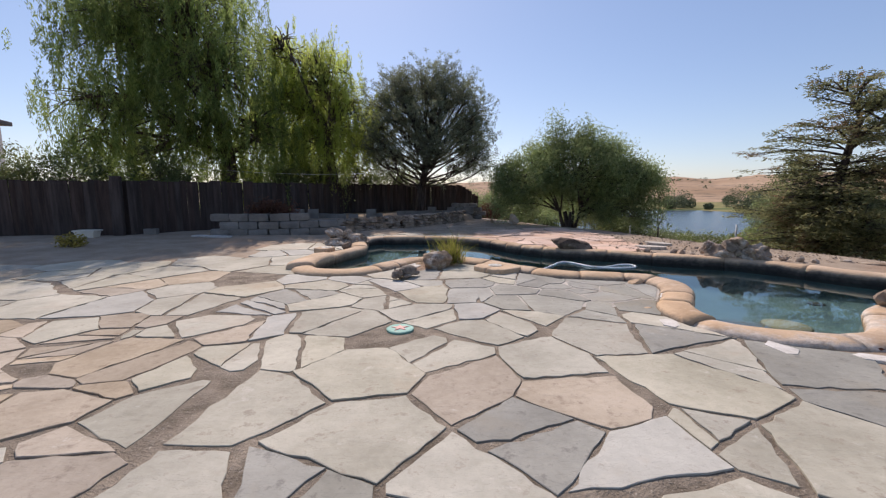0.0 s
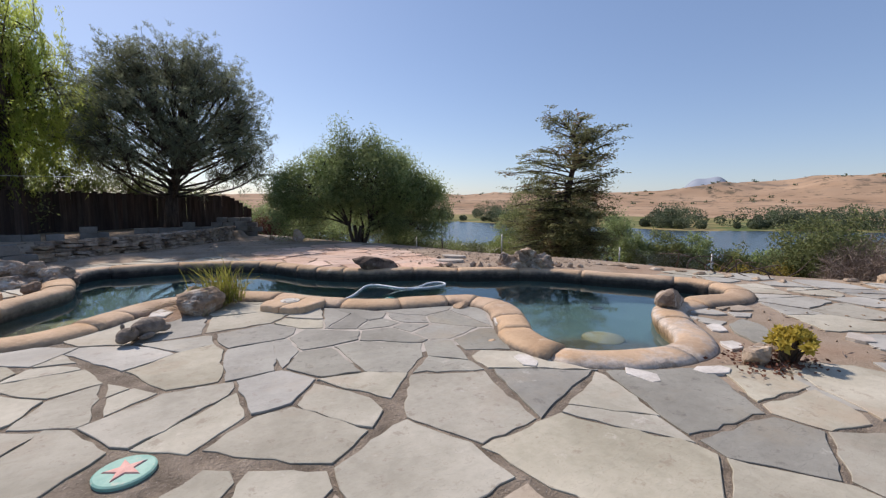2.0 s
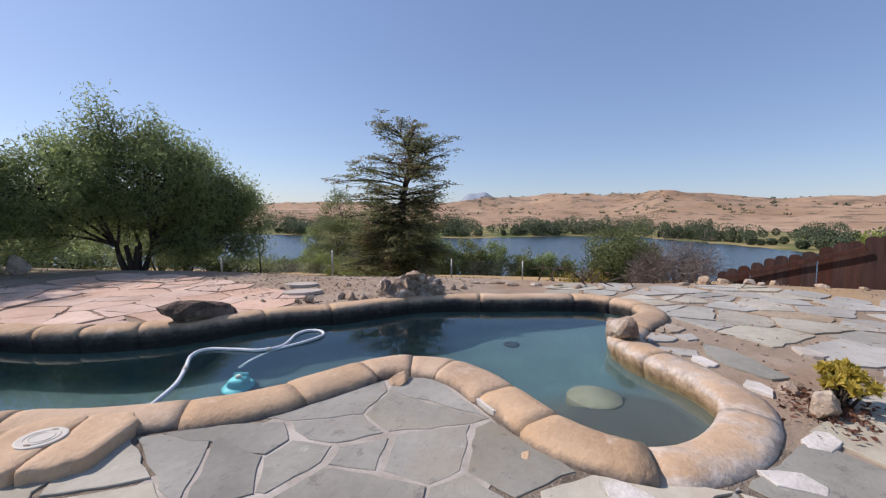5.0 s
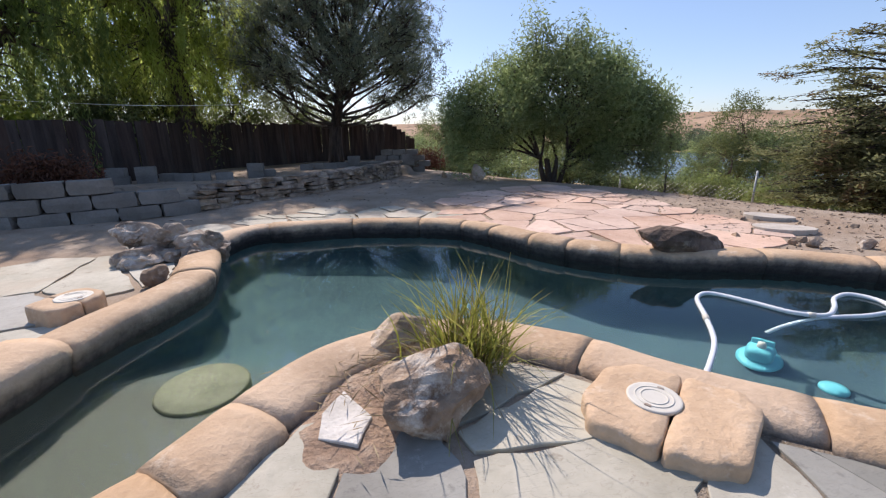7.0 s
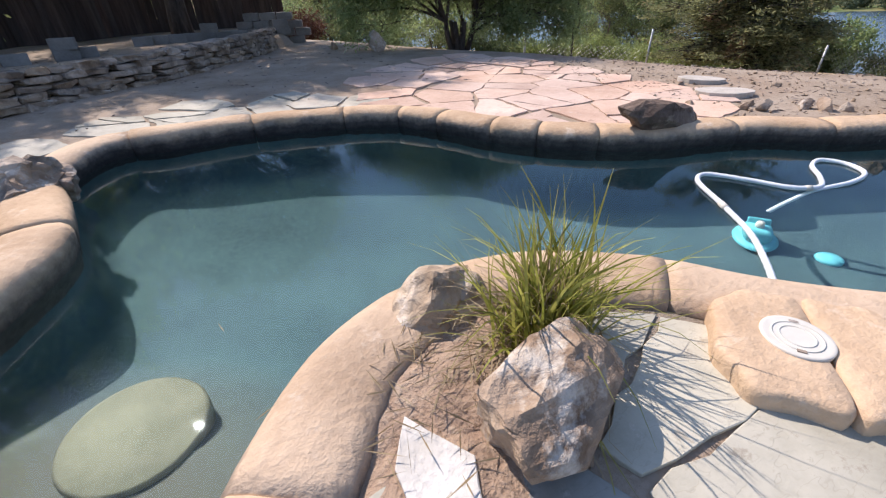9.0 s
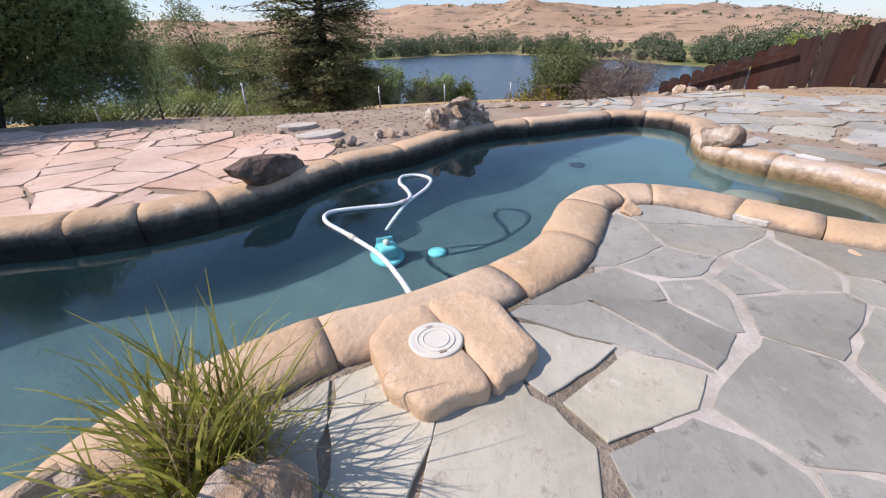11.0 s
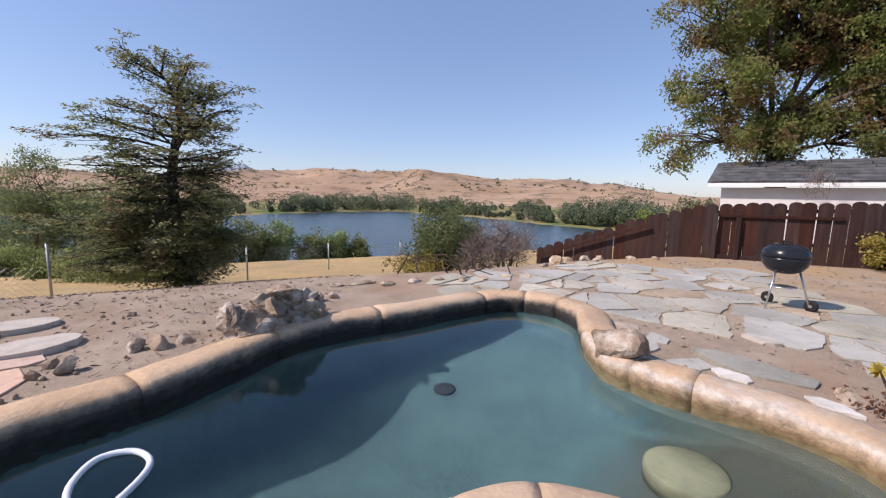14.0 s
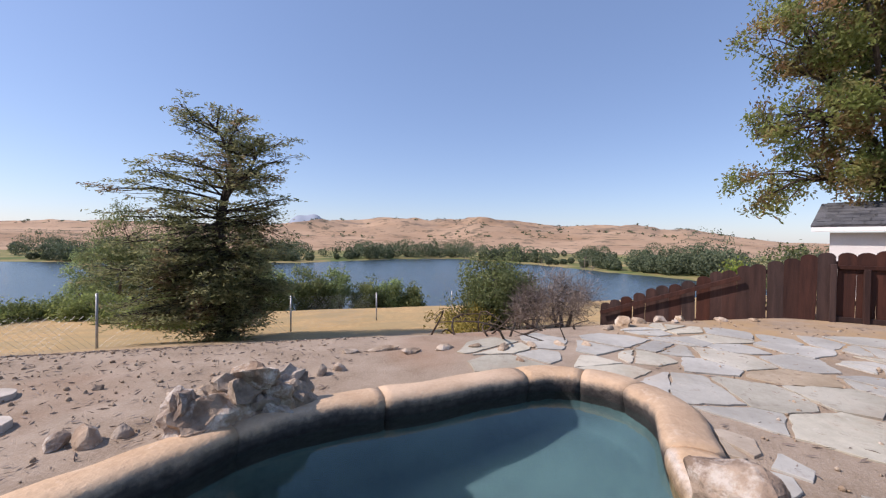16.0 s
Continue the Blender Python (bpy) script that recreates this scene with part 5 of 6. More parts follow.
for i in range(22):
    t = pile.random()
    x, y = -2.9 + 0.8 * t + pile.uniform(-0.12, 0.12), 10.75 + 0.35 * t + pile.uniform(-0.2, 0.2)
    s = pile.uniform(0.28, 0.52)
    z = max(0.0, (0.36 - 0.30 * t) * pile.uniform(0.1, 1.0)) if i > 8 else 0.0
    rock("rough flat grey-brown rock stacked in a pile beside the coping", x, y, (s * 1.05, s * 0.8, s * 0.46), 430 + i, M_ROCK if i % 3 else M_ROCK_GREY, z, pile.uniform(-40, 40), group="rock pile by the left coping", tilt=pile.uniform(-14, 14), rough=0.24)
rock("rough grey-brown rock in a pile beside the coping", -2.35, 9.95, (0.34, 0.24, 0.16), 238, M_ROCK, 0.06, 20)
for i, (x, y, s) in enumerate(((4.25, 3.25, 0.36), (4.62, 3.42, 0.2), (4.75, 3.35, 0.17))):
    rock("grey-brown rock beside the yellow succulent", x, y, (s, s * 0.65, s * 0.55), 250 + i, M_ROCK_PALE, turn=i * 40)
for i, (x, y, s) in enumerate(((11.0, 4.05, 0.42), (11.35, 3.7, 0.3), (11.7, 3.2, 0.32), (12.0, 2.7, 0.26), (12.1, 1.9, 0.24), (10.6, 4.4, 0.22), (11.5, 3.0, 0.2), (12.3, 1.2, 0.22))):
    rock("pale rock on the bare soil by the fence", x, y, (s * 1.1, s * 0.8, s * 0.5), 260 + i, M_ROCK_PALE, turn=i * 61, group="rocks by the fence")
for i, (x, y, s) in enumerate(((4.75, 9.55, 0.24), (4.62, 9.7, 0.16), (4.85, 9.75, 0.15), (5.35, 9.2, 0.3), (5.5, 9.05, 0.2), (5.25, 9.35, 0.22), (4.3, 10.15, 0.16), (7.0, 8.4, 0.2), (7.2, 8.25, 0.22), (7.4, 8.1, 0.18), (7.1, 8.6, 0.14), (8.2, 6.0, 0.16), (6.3, 10.2, 0.12), (5.3, 11.0, 0.14))):
    rock("small brown stone on the dirt by the pool", x, y, (s, s * 0.75, s * 0.6), 280 + i, M_ROCK if i % 2 else M_ROCK_GREY, turn=i * 71, group="small stones on the dirt", sub=2)
for i, (x, y, s) in enumerate(((3.0, 17.6, 0.5), (2.2, 18.6, 0.22), (7.0, 15.5, 0.25))):
    rock("dark rounded rock under the bushy tree", x, y, (s, s * 0.8, s * 0.9), 300 + i, M_ROCK, turn=i * 30)
for i in range(9):
    t = i / 8
    x, y = 8.15 + 1.25 * t + 0.1 * math.sin(i * 2.2), 8.3 - 3.3 * t
    rock("flat pale edging stone along the bank", x, y, (0.3 + 0.07 * (i * 7 % 4), 0.2, 0.08), 310 + i, M_ROCK_PALE, turn=-65 + i * 11, group="edging stones", sub=2)

# ---- loose things ----


def lathe(profile, n=24):
    """A turned mesh from (radius, height) pairs."""
    v, f = [], []
    for r, z in profile:
        for k in range(n):
            a = 2 * math.pi * k / n
            v.append((r * math.cos(a), r * math.sin(a), z))
    m = len(profile)
    for i in range(m - 1):
        for k in range(n):
            f.append((i * n + k, i * n + (k + 1) % n, (i + 1) * n + (k + 1) % n, (i + 1) * n + k))
    f += [tuple(range(n - 1, -1, -1)), tuple(range((m - 1) * n, m * n))]
    return v, f


def kettle_grill():
    g = thing("kettle_grill", at_ground(7.47, 1.75), "black kettle barbecue on three thin legs with two wheels", "grill", turn=20)
    bowl = child("bowl", mesh_from("bowl", *lathe([(0.02, 0.50), (0.12, 0.51), (0.20, 0.55), (0.255, 0.62), (0.28, 0.70), (0.285, 0.735), (0.275, 0.735)], 32), M_BLACK, True), g)
    lid = child("lid", mesh_from("lid", *lathe([(0.275, 0.742), (0.288, 0.738), (0.286, 0.77), (0.265, 0.83), (0.21, 0.885), (0.13, 0.915), (0.02, 0.925)], 32), M_BLACK, True), g, "glossy black domed lid")
    v, f = tube([(-0.06, 0, 0.915), (-0.055, 0, 0.955), (0.055, 0, 0.955), (0.06, 0, 0.915)], 0.011, 8)
    child("handle", mesh_from("handle", v, f, M_RUBBER, True), lid, "dark lid handle")
    v, f = lathe([(0.03, 0.918), (0.03, 0.926), (0.005, 0.928)], 12)
    child("vent", mesh_from("vent", [(x + 0.1, y + 0.06, z - 0.004) for x, y, z in v], f, M_CHROME), lid)
    for k, a in enumerate((90, 210, 330)):
        c, s = math.cos(radians(a)), math.sin(radians(a))
        v, f = tube([(0.17 * c, 0.17 * s, 0.545), (0.31 * c, 0.31 * s, 0.07 if k else 0.0)], 0.0125, 8)
        child("leg", mesh_from("leg", v, f, M_CHROME, True), g, "thin silver leg")
        if k:
            hub = Matrix.Translation((0.33 * c, 0.33 * s, 0.085)) @ Matrix.Rotation(radians(90), 4, "X")
            v, f = lathe([(0.03, -0.02), (0.075, -0.02), (0.085, -0.012), (0.085, 0.012), (0.075, 0.02), (0.03, 0.02)], 20)
            wheel = child("wheel", mesh_from("wheel", v, f, M_RUBBER, True), g, "black plastic wheel", hub)
            child("hub", mesh_from("hub", *lathe([(0.022, -0.026), (0.022, 0.026)], 12), M_CHROME), wheel)
    v, f = lathe([(0.16, 0.31), (0.165, 0.318), (0.02, 0.312)], 24)
    child("ash_pan", mesh_from("ash_pan", v, f, M_CHROME, True), g)
    v, f = tube([(0.30, 0, 0.70), (0.37, -0.05, 0.70), (0.37, 0.05, 0.70), (0.30, 0.08, 0.70)], 0.01, 6)
    child("side_handle", mesh_from("side_handle", v, f, M_RUBBER, True), bowl)


kettle_grill()


def skimmer_pad(x, y, turn, name, label, lid_label, size=1.0, lift=0.0):
    """A cast concrete pad in two pieces with rounded edges, with a round lid let into it."""
    owner = thing(name, (x, y, lift), label, "skimmer cover", turn=turn)
    halves = (((0.27, 0.13), (0.14, 0.29), (-0.07, 0.30), (-0.31, 0.12), (-0.38, -0.07), (-0.19, -0.28)),
              ((0.28, 0.12), (0.45, -0.04), (0.42, -0.20), (0.08, -0.45), (-0.06, -0.41), (-0.18, -0.29)))
    for k, corners in enumerate(halves):
        ring = spline([q for a, b in zip(corners, corners[1:] + corners[:1]) for q in (a, tuple(0.5 * (u + w) for u, w in zip(a, b)))], 4, True)
        mid = ring.mean(0)
        V = []
        for shrink, z in ((1.0, -0.07), (1.0, 0.05), (0.992, 0.074), (0.972, 0.089), (0.93, 0.096), (0.6, 0.099), (0.3, 0.099)):
            for p in mid + (ring - mid) * shrink:
                V.append((p[0] * size, p[1] * size, z + noise.noise((p[0] * 5 + k, p[1] * 5, z)) * 0.008))
        n = len(ring)
        F = [(a * n + b, a * n + (b + 1) % n, (a + 1) * n + (b + 1) % n, (a + 1) * n + b) for a in range(6) for b in range(n)] + [tuple(range(6 * n, 7 * n))]
        me = mesh_from("pad", V, F, M_COPING, True)
        bm = bmesh.new()
        bm.from_mesh(me)
        bmesh.ops.recalc_face_normals(bm, faces=bm.faces)
        bm.to_mesh(me)
        bm.free()
        child("pad", me, owner)
    v, f = lathe([(0.02, 0.088), (0.124, 0.085), (0.124, 0.101), (0.120, 0.105), (0.110, 0.103), (0.02, 0.104)], 36)
    lid = child("lid", mesh_from("lid", v, f, M_PLASTIC, True), owner, lid_label)
    for a in (35, 215):
        part("slot", box_bm(0.03, 0.014, 0.006, pose(0.09 * math.cos(radians(a)), 0.09 * math.sin(radians(a)), 0.1045, 0, 0, a + 90)), M_ROCK, lid)
    for r in (0.06, 0.085):
        vv, ff = lathe([(r - 0.003, 0.1), (r - 0.003, 0.1062), (r + 0.003, 0.1062), (r + 0.003, 0.1)], 32)
        child("ring", mesh_from("ring", vv, ff, M_PLASTIC, True), lid)


skimmer_pad(0.93, 7.32, 0, "skimmer_cover", "peach concrete pad with a round white skimmer lid", "round white plastic lid")
skimmer_pad(-2.66, 9.38, -70, "skimmer_cover", "peach concrete pad with a round pale lid beside the rock pile", "round dusty white lid", 0.62, 0.045)


def grass_clump(x, y, z, n, h, name, label, seed, leaf, lean=0.35, width=0.011):
    """Arching blades from one root."""
    rng = np.random.default_rng(seed)
    out = []
    for _ in range(n):
        a = rng.uniform(0, 2 * math.pi)
        L = h * rng.uniform(0.3, 1.25)
        d = np.array([math.cos(a), math.sin(a), 0])
        lean_k = abs(rng.normal(0.0, lean)) + 0.08
        root = np.array([rng.normal() * 0.11, rng.normal() * 0.07, 0.0])
        curl = rng.normal() * 0.35
        t = np.linspace(0, 1, 6)[:, None]
        arch = rng.uniform(0.1, 0.5) * L * lean_k * 1.6
        p = root + d * (lean_k * L * t + 0.25 * arch * t ** 2) + np.array([0, 0, 1.0]) * (L * t * math.sqrt(max(0.1, 1 - min(lean_k, 0.9) ** 2)) - arch * t ** 3) + np.cross(d, [0, 0, 1.0]) * curl * L * t ** 2
        side = np.cross(d, [0, 0, 1]) * width * rng.uniform(0.6, 1.2)
        w = (1 - t ** 2) * 0.9 + 0.1
        l, r = p - side * w * 0.5, p + side * w * 0.5
        out.append(np.stack([l[:-1], r[:-1], r[1:], l[1:]], 1))
    return np.concatenate(out)


def planter():
    g = thing("grass_clump", (0.13, 7.86, 0.05), "clump of long green and straw-coloured grass behind a boulder", "grass")
    child("green_tuft", quads("green_tuft", grass_clump(0, 0, 0, 300, 0.56, "", "", 5, None, 0.34, 0.015), LEAF_GRASS), g)
    child("dry_tuft", quads("dry_tuft", grass_clump(0, 0, 0, 260, 0.42, "", "", 6, None, 0.62, 0.008), LEAF_STRAW), g, "dry straw blades")
    A, R = np.meshgrid(np.linspace(0, 2 * math.pi, 41), np.linspace(0, 1, 12))
    X, Y = -0.22 + 0.56 * R * np.cos(A), 7.86 + 0.34 * R * np.sin(A)
    Y = Y + 0.12 * (X + 0.22)
    Z = 0.075 * (1 - R ** 2) + 0.02 * np.array([noise.noise((x * 9, y * 9, 0)) for x, y in zip(X.ravel(), Y.ravel())]).reshape(X.shape) - 0.01
    tagged(new("planter_soil", grid_mesh("planter_soil", X, Y, Z, M_SOIL)), "bare reddish soil heaped behind the boulder", "soil", kind="structure")
    X, Y = -0.5 + 0.34 * R * np.cos(A), 7.5 + 0.33 * R * np.sin(A)
    Z = 0.062 * (1 - R ** 2.5) + 0.022 * np.array([noise.noise((x * 8, y * 8, 3)) for x, y in zip(X.ravel(), Y.ravel())]).reshape(X.shape) - 0.018
    tagged(new("soil_patch", grid_mesh("soil_patch", X, Y, Z, M_SOIL)), "bare trodden soil in front of the boulder", "soil", kind="structure")
    rng = np.random.default_rng(77)
    out = []
    for _ in range(260):
        c = np.array([rng.normal(-0.25, 0.22), rng.normal(7.85, 0.22), 0.075 + rng.uniform(0, 0.03)])
        out.append(leaf_quads(rng, c[None], rng.normal(size=(1, 3)) * np.array([1, 1, 0.15]), 0.12, 0.006))
    tagged(new("dry_stalks", quads("dry_stalks", np.concatenate(out), LEAF_STRAW)), "scattered dry stalks on the planter soil", "plant litter", kind="stuff")


planter()


def slab(name, label, x, y, r, seed, material, thick=0.035, sx=1.0, sy=1.0, z=0.0, turn=0.0, corners=7, category="stone", rough=0.12, group=""):
    rng = random.Random(seed)
    pts = []
    for k in range(corners):
        a = 2 * math.pi * (k + rng.uniform(-0.28, 0.28)) / corners
        q = r * rng.uniform(1 - rough * 2, 1 + rough)
        pts.append((math.cos(a) * q * sx, math.sin(a) * q * sy))
    ob = new(name, stone_prism(pts, thick, rng, material, name))
    ob.matrix_basis = pose(x, y, gz(x, y) + z, rng.uniform(-2, 2), rng.uniform(-2, 2), turn)
    return tagged(ob, label, category, group)


def stone_prism(pts, thick, rng, material, name, base=-0.03):
    """A slab with wandering, slightly broken edges."""
    P = []
    for (x0, y0), (x1, y1) in zip(pts, pts[1:] + pts[:1]):
        L = math.hypot(x1 - x0, y1 - y0)
        n = max(1, min(7, round(L / 0.10)))
        for k in range(n):
            t = k / n
            j = 0.0 if n == 1 else min(0.022, L * 0.028)
            P.append((x0 + (x1 - x0) * t + rng.uniform(-j, j), y0 + (y1 - y0) * t + rng.uniform(-j, j)))
    n = len(P)
    cx, cy = sum(p[0] for p in P) / n, sum(p[1] for p in P) / n
    v = [(cx + (x - cx) * 0.985, cy + (y - cy) * 0.985, base) for x, y in P] + [(x, y, thick - 0.003) for x, y in P]
    for x, y in P:
        d = math.hypot(x - cx, y - cy) + 1e-6
        k = 1 - rng.uniform(0.002, 0.006) / d
        v.append((cx + (x - cx) * k, cy + (y - cy) * k, thick + rng.uniform(-0.001, 0.001)))
    f = [tuple(range(2 * n, 3 * n))]
    for a in (0, n):
        f += [(a + k, a + (k + 1) % n, a + n + (k + 1) % n, a + n + k) for k in range(n)]
    return mesh_from(name, v, f, material)


slab("white_stone", "flat white stone leaning by the boulder", -0.54, 7.54, 0.19, 3, M_WHITE_STONE, 0.012, 0.66, 1.25, 0.045, 14, 5)
slab("stepping_stone", "rounded pale concrete stepping stone on the dirt", 5.2, 10.3, 0.36, 8, M_CONC, 0.05, 1.0, 0.75, 0, -40, 14, rough=0.03, group="stepping stones")
slab("stepping_stone", "rounded pale concrete stepping stone on the dirt", 5.75, 11.0, 0.34, 9, M_CONC, 0.05, 1.0, 0.75, 0, -40, 14, rough=0.03, group="stepping stones")


def star_disc():
    d = thing("garden_disc", (-0.44, 4.10, 0.009), "round teal garden tile with a coral star set among the flagstones", "garden tile", turn=25)
    teal = surface("worn_teal_glaze", (0.16, 0.38, 0.32), (0.30, 0.52, 0.44), 30, 6, 0.6, 0.2, 0.003, (0.45, 0.50, 0.42), (0.55, 0.65), stain_scale=9)
    coral = surface("worn_coral_glaze", (0.60, 0.24, 0.20), (0.72, 0.42, 0.36), 30, 6, 0.6, 0.2, 0.003)
    child("disc", mesh_from("disc", *lathe([(0.135, -0.04), (0.14, 0.012), (0.13, 0.018), (0.02, 0.018)], 36), teal), d)
    pts = [((0.105 if k % 2 == 0 else 0.042) * math.cos(math.pi * k / 5), (0.105 if k % 2 == 0 else 0.042) * math.sin(math.pi * k / 5)) for k in range(10)]
    v = [(x, y, 0.019) for x, y in pts] + [(x * 0.85, y * 0.85, 0.025) for x, y in pts] + [(0, 0, 0.03)]
    f = [(k, (k + 1) % 10, 10 + (k + 1) % 10, 10 + k) for k in range(10)] + [(10 + k, 10 + (k + 1) % 10, 20) for k in range(10)]
    child("star", mesh_from("star", v, f, coral), d, "coral-red five-armed star")


star_disc()


def animal_figure():
    """A plain lying stone figure as one mesh."""
    bm = bmesh.new()
    for (x, y, z, sx, sy, sz) in ((0.12, 0, 0.085, 0.19, 0.11, 0.095), (-0.13, -0.02, 0.075, 0.10, 0.085, 0.07), (-0.19, -0.03, 0.05, 0.06, 0.06, 0.045), (-0.11, 0.055, 0.145, 0.02, 0.018, 0.03),
                                  (-0.13, -0.09, 0.14, 0.02, 0.018, 0.03), (0.0, -0.11, 0.03, 0.09, 0.03, 0.03), (0.26, -0.06, 0.04, 0.08, 0.04, 0.04), (0.02, 0.10, 0.03, 0.08, 0.03, 0.03)):
        bmesh.ops.create_icosphere(bm, subdivisions=3, radius=1.0, matrix=Matrix.Translation((x, y, z)) @ Matrix.Diagonal((sx, sy, sz, 1)))
    me = bpy.data.meshes.new("stone_figure")
    bm.to_mesh(me)
    bm.free()
    me.materials.append(M_ROCK_GREY)
    me.polygons.foreach_set("use_smooth", [True] * len(me.polygons))
    ob = new("stone_figure", me)
    ob.matrix_basis = pose(-0.66, 6.62, 0.03, 0, 0, 50)
    tagged(ob, "small grey stone animal figure lying on the flagstones", "garden figure")


animal_figure()


def pool_hose():
    f = WATER_Z + 0.012
    path = [(1.36, 7.46, -0.08), (1.48, 7.6, f), (1.72, 7.79, f), (2.0, 8.05, f), (2.25, 8.4, f), (2.48, 8.74, f), (2.68, 8.8, f), (2.85, 8.55, f), (2.98, 8.3, f), (3.18, 8.2, f), (3.4, 8.3, f),
            (3.62, 8.46, f), (3.84, 8.5, f), (3.92, 8.34, f), (3.8, 8.16, f), (3.5, 8.12, f), (3.12, 8.2, f - 0.03), (2.88, 8.24, f - 0.16), (2.75, 8.29, f - 0.36)]
    h = thing("pool_hose", (0, 0, 0), "pale ribbed cleaner hose floating in loops on the water", "hose")
    p = spline(path, 10)
    k = np.arange(len(p))
    v, f = tube(p, 0.018 + 0.002 * (k % 2), 9)
    child("tube", mesh_from("tube", v, f, M_HOSE, True), h)
    for i in (38, 84):
        v, f = tube(p[i:i + 3], 0.024, 10)
        child("joint", mesh_from("joint", v, f, M_PLASTIC, True), h, "white hose joint")
    c = thing("pool_cleaner", (2.74, 8.3, WATER_Z - 0.9), "aqua blue automatic pool cleaner under the water", "pool cleaner", turn=35)
    bm = bmesh.new()
    bmesh.ops.create_icosphere(bm, subdivisions=3, radius=1.0)
    for v in bm.verts:
        s = lambda t, e: math.copysign(abs(t) ** e, t)
        v.co = Vector((s(v.co.x, 0.5) * 0.13, s(v.co.y, 0.5) * 0.10, (s(v.co.z, 0.6) * 0.10) + 0.15))
        v.co.x *= 1 - 0.25 * (v.co.z / 0.3)
    part("body", bm, M_AQUA, c, smooth=True)
    v, f = lathe([(0.05, 0.03), (0.19, 0.02), (0.20, 0.035), (0.16, 0.055), (0.05, 0.07)], 28)
    child("skirt", mesh_from("skirt", [(x * 1.05, y * 0.8, z) for x, y, z in v], f, M_AQUA, True), c, "flat pale aqua skirt")
    v, f = lathe([(0.03, 0.22), (0.034, 0.26), (0.028, 0.33)], 14)
    child("swivel", mesh_from("swivel", v, f, M_PLASTIC, True), c)
    part("vane", box_bm(0.03, 0.16, 0.1, pose(0.07, 0, 0.27, 0, 12), 0.01), M_AQUA, c)


pool_hose()


def pool_fittings():
    for x, y, r in ((6.0, 6.48, 0.12),):
        z = WATER_Z - float(pool_depth(np.array([x]), np.array([y]))[0])
        d = thing("pool_drain", (x, y, z + 0.005), "dark round main drain cover on the pool floor", "drain")
        child("rim", mesh_from("rim", *lathe([(r * 0.6, 0), (r, 0), (r, 0.02), (r * 0.85, 0.03), (r * 0.6, 0.03)], 28), M_RUBBER, True), d)
        child("grate", mesh_from("grate", *lathe([(0.02, 0.012), (r * 0.7, 0.012), (r * 0.7, 0.026), (0.02, 0.034)], 28), M_RUBBER, True), d)
    z = WATER_Z - float(pool_depth(np.array([2.92]), np.array([7.86]))[0])
    d = thing("pool_inlet", (2.92, 7.86, z), "round aqua inlet cap on the pool floor", "inlet cap")
    child("cap", mesh_from("cap", *lathe([(0.09, 0), (0.09, 0.03), (0.07, 0.045), (0.01, 0.05)], 24), M_AQUA, True), d)
    moss = surface("algae_stained_stone", (0.17, 0.16, 0.105), (0.26, 0.24, 0.165), 20, 4, 0.9, 0.4, 0.01)
    for x, y, r, dz in ((-1.5, 8.5, 0.28, 0.29), (-1.27, 7.72, 0.22, 0.26), (4.17, 4.86, 0.25, 0.3)):
        z = WATER_Z - float(pool_depth(np.array([x]), np.array([y]))[0]) - 0.1
        s = thing("pool_step", (x, y, z), "round pale green algae-stained step under the water", "pool step")
        top = WATER_Z - dz - z
        child("tread", mesh_from("tread", *lathe([(r * 1.02, 0), (r * 1.03, top * 0.8), (r * 1.0, top * 0.95), (r * 0.96, top), (0.02, top)], 32), moss, True), s)


pool_fittings()


def succulent():
    rng = np.random.default_rng(14)
    s = thing("succulent", at_ground(4.5, 3.12), "yellow-green rosette succulent with bare stems in the sun", "plant")
    stems = []
    for k in range(26):
        a, r = rng.uniform(0, 2 * math.pi), rng.uniform(0.03, 0.24)
        top = np.array([math.cos(a) * r, math.sin(a) * r * 0.8, 0.16 + 0.14 * (1 - r / 0.26) + rng.uniform(-0.02, 0.04)])
        stems.append(tube(bent(rng, top * np.array([0.35, 0.35, 0]), top, 0.12, 4), [0.012, 0.01, 0.009, 0.008], 6))
        n = 22
        up = unit(np.array([math.cos(a) * r * 2, math.sin(a) * r * 2, 0.5]))
        d = unit(rng.normal(size=(n, 3)) + up * 0.55)
        child("rosette", quads("rosette", leaf_quads(rng, top + d * 0.035, d, 0.08, 0.046), LEAF_YELLOW), s)
    v, f = join_tubes(stems)
    child("stems", mesh_from("stems", v, f, M_BARK, True), s)
    out = []
    for _ in range(420):
        c = np.array([rng.normal(4.35, 0.22), rng.normal(3.2, 0.14), 0.025 + rng.uniform(0, 0.02)])
        out.append(leaf_quads(rng, c[None], rng.normal(size=(1, 3)) * np.array([1, 1, 0.2]), 0.045, 0.025))
    tagged(new("fallen_leaves", quads("fallen_leaves", np.concatenate(out), LEAF_RUST)), "reddish fallen leaves under the succulent", "leaf litter", kind="stuff")


succulent()
shrub("yellow_shrub", "low rounded yellow-green shrub in front of the fence", at_ground(10.6, -3.6), (1.0, 0.95, 0.85), LEAF_HEDGE, 130, 90, 80, 0.16, 0.07, 0.045)
shrub("fence_vine", "green bush showing over the red fence", at_ground(14.2, 0.6), (0.5, 0.5, 1.55), LEAF_LIGHT, 131, 26, 40, 0.2, 0.1, 0.06)
shrub("fence_vine", "green bush showing behind the red fence", at_ground(13.9, -0.4), (0.6, 0.5, 1.7), LEAF_BUSH, 132, 26, 40, 0.2, 0.1, 0.06)
shrub("dry_shrub", "rust-brown dried shrub above the block wall", at_ground(-6.0, 14.9), (0.85, 0.6, 0.75), LEAF_RUST, 133, 50, 60, 0.2, 0.1, 0.03)
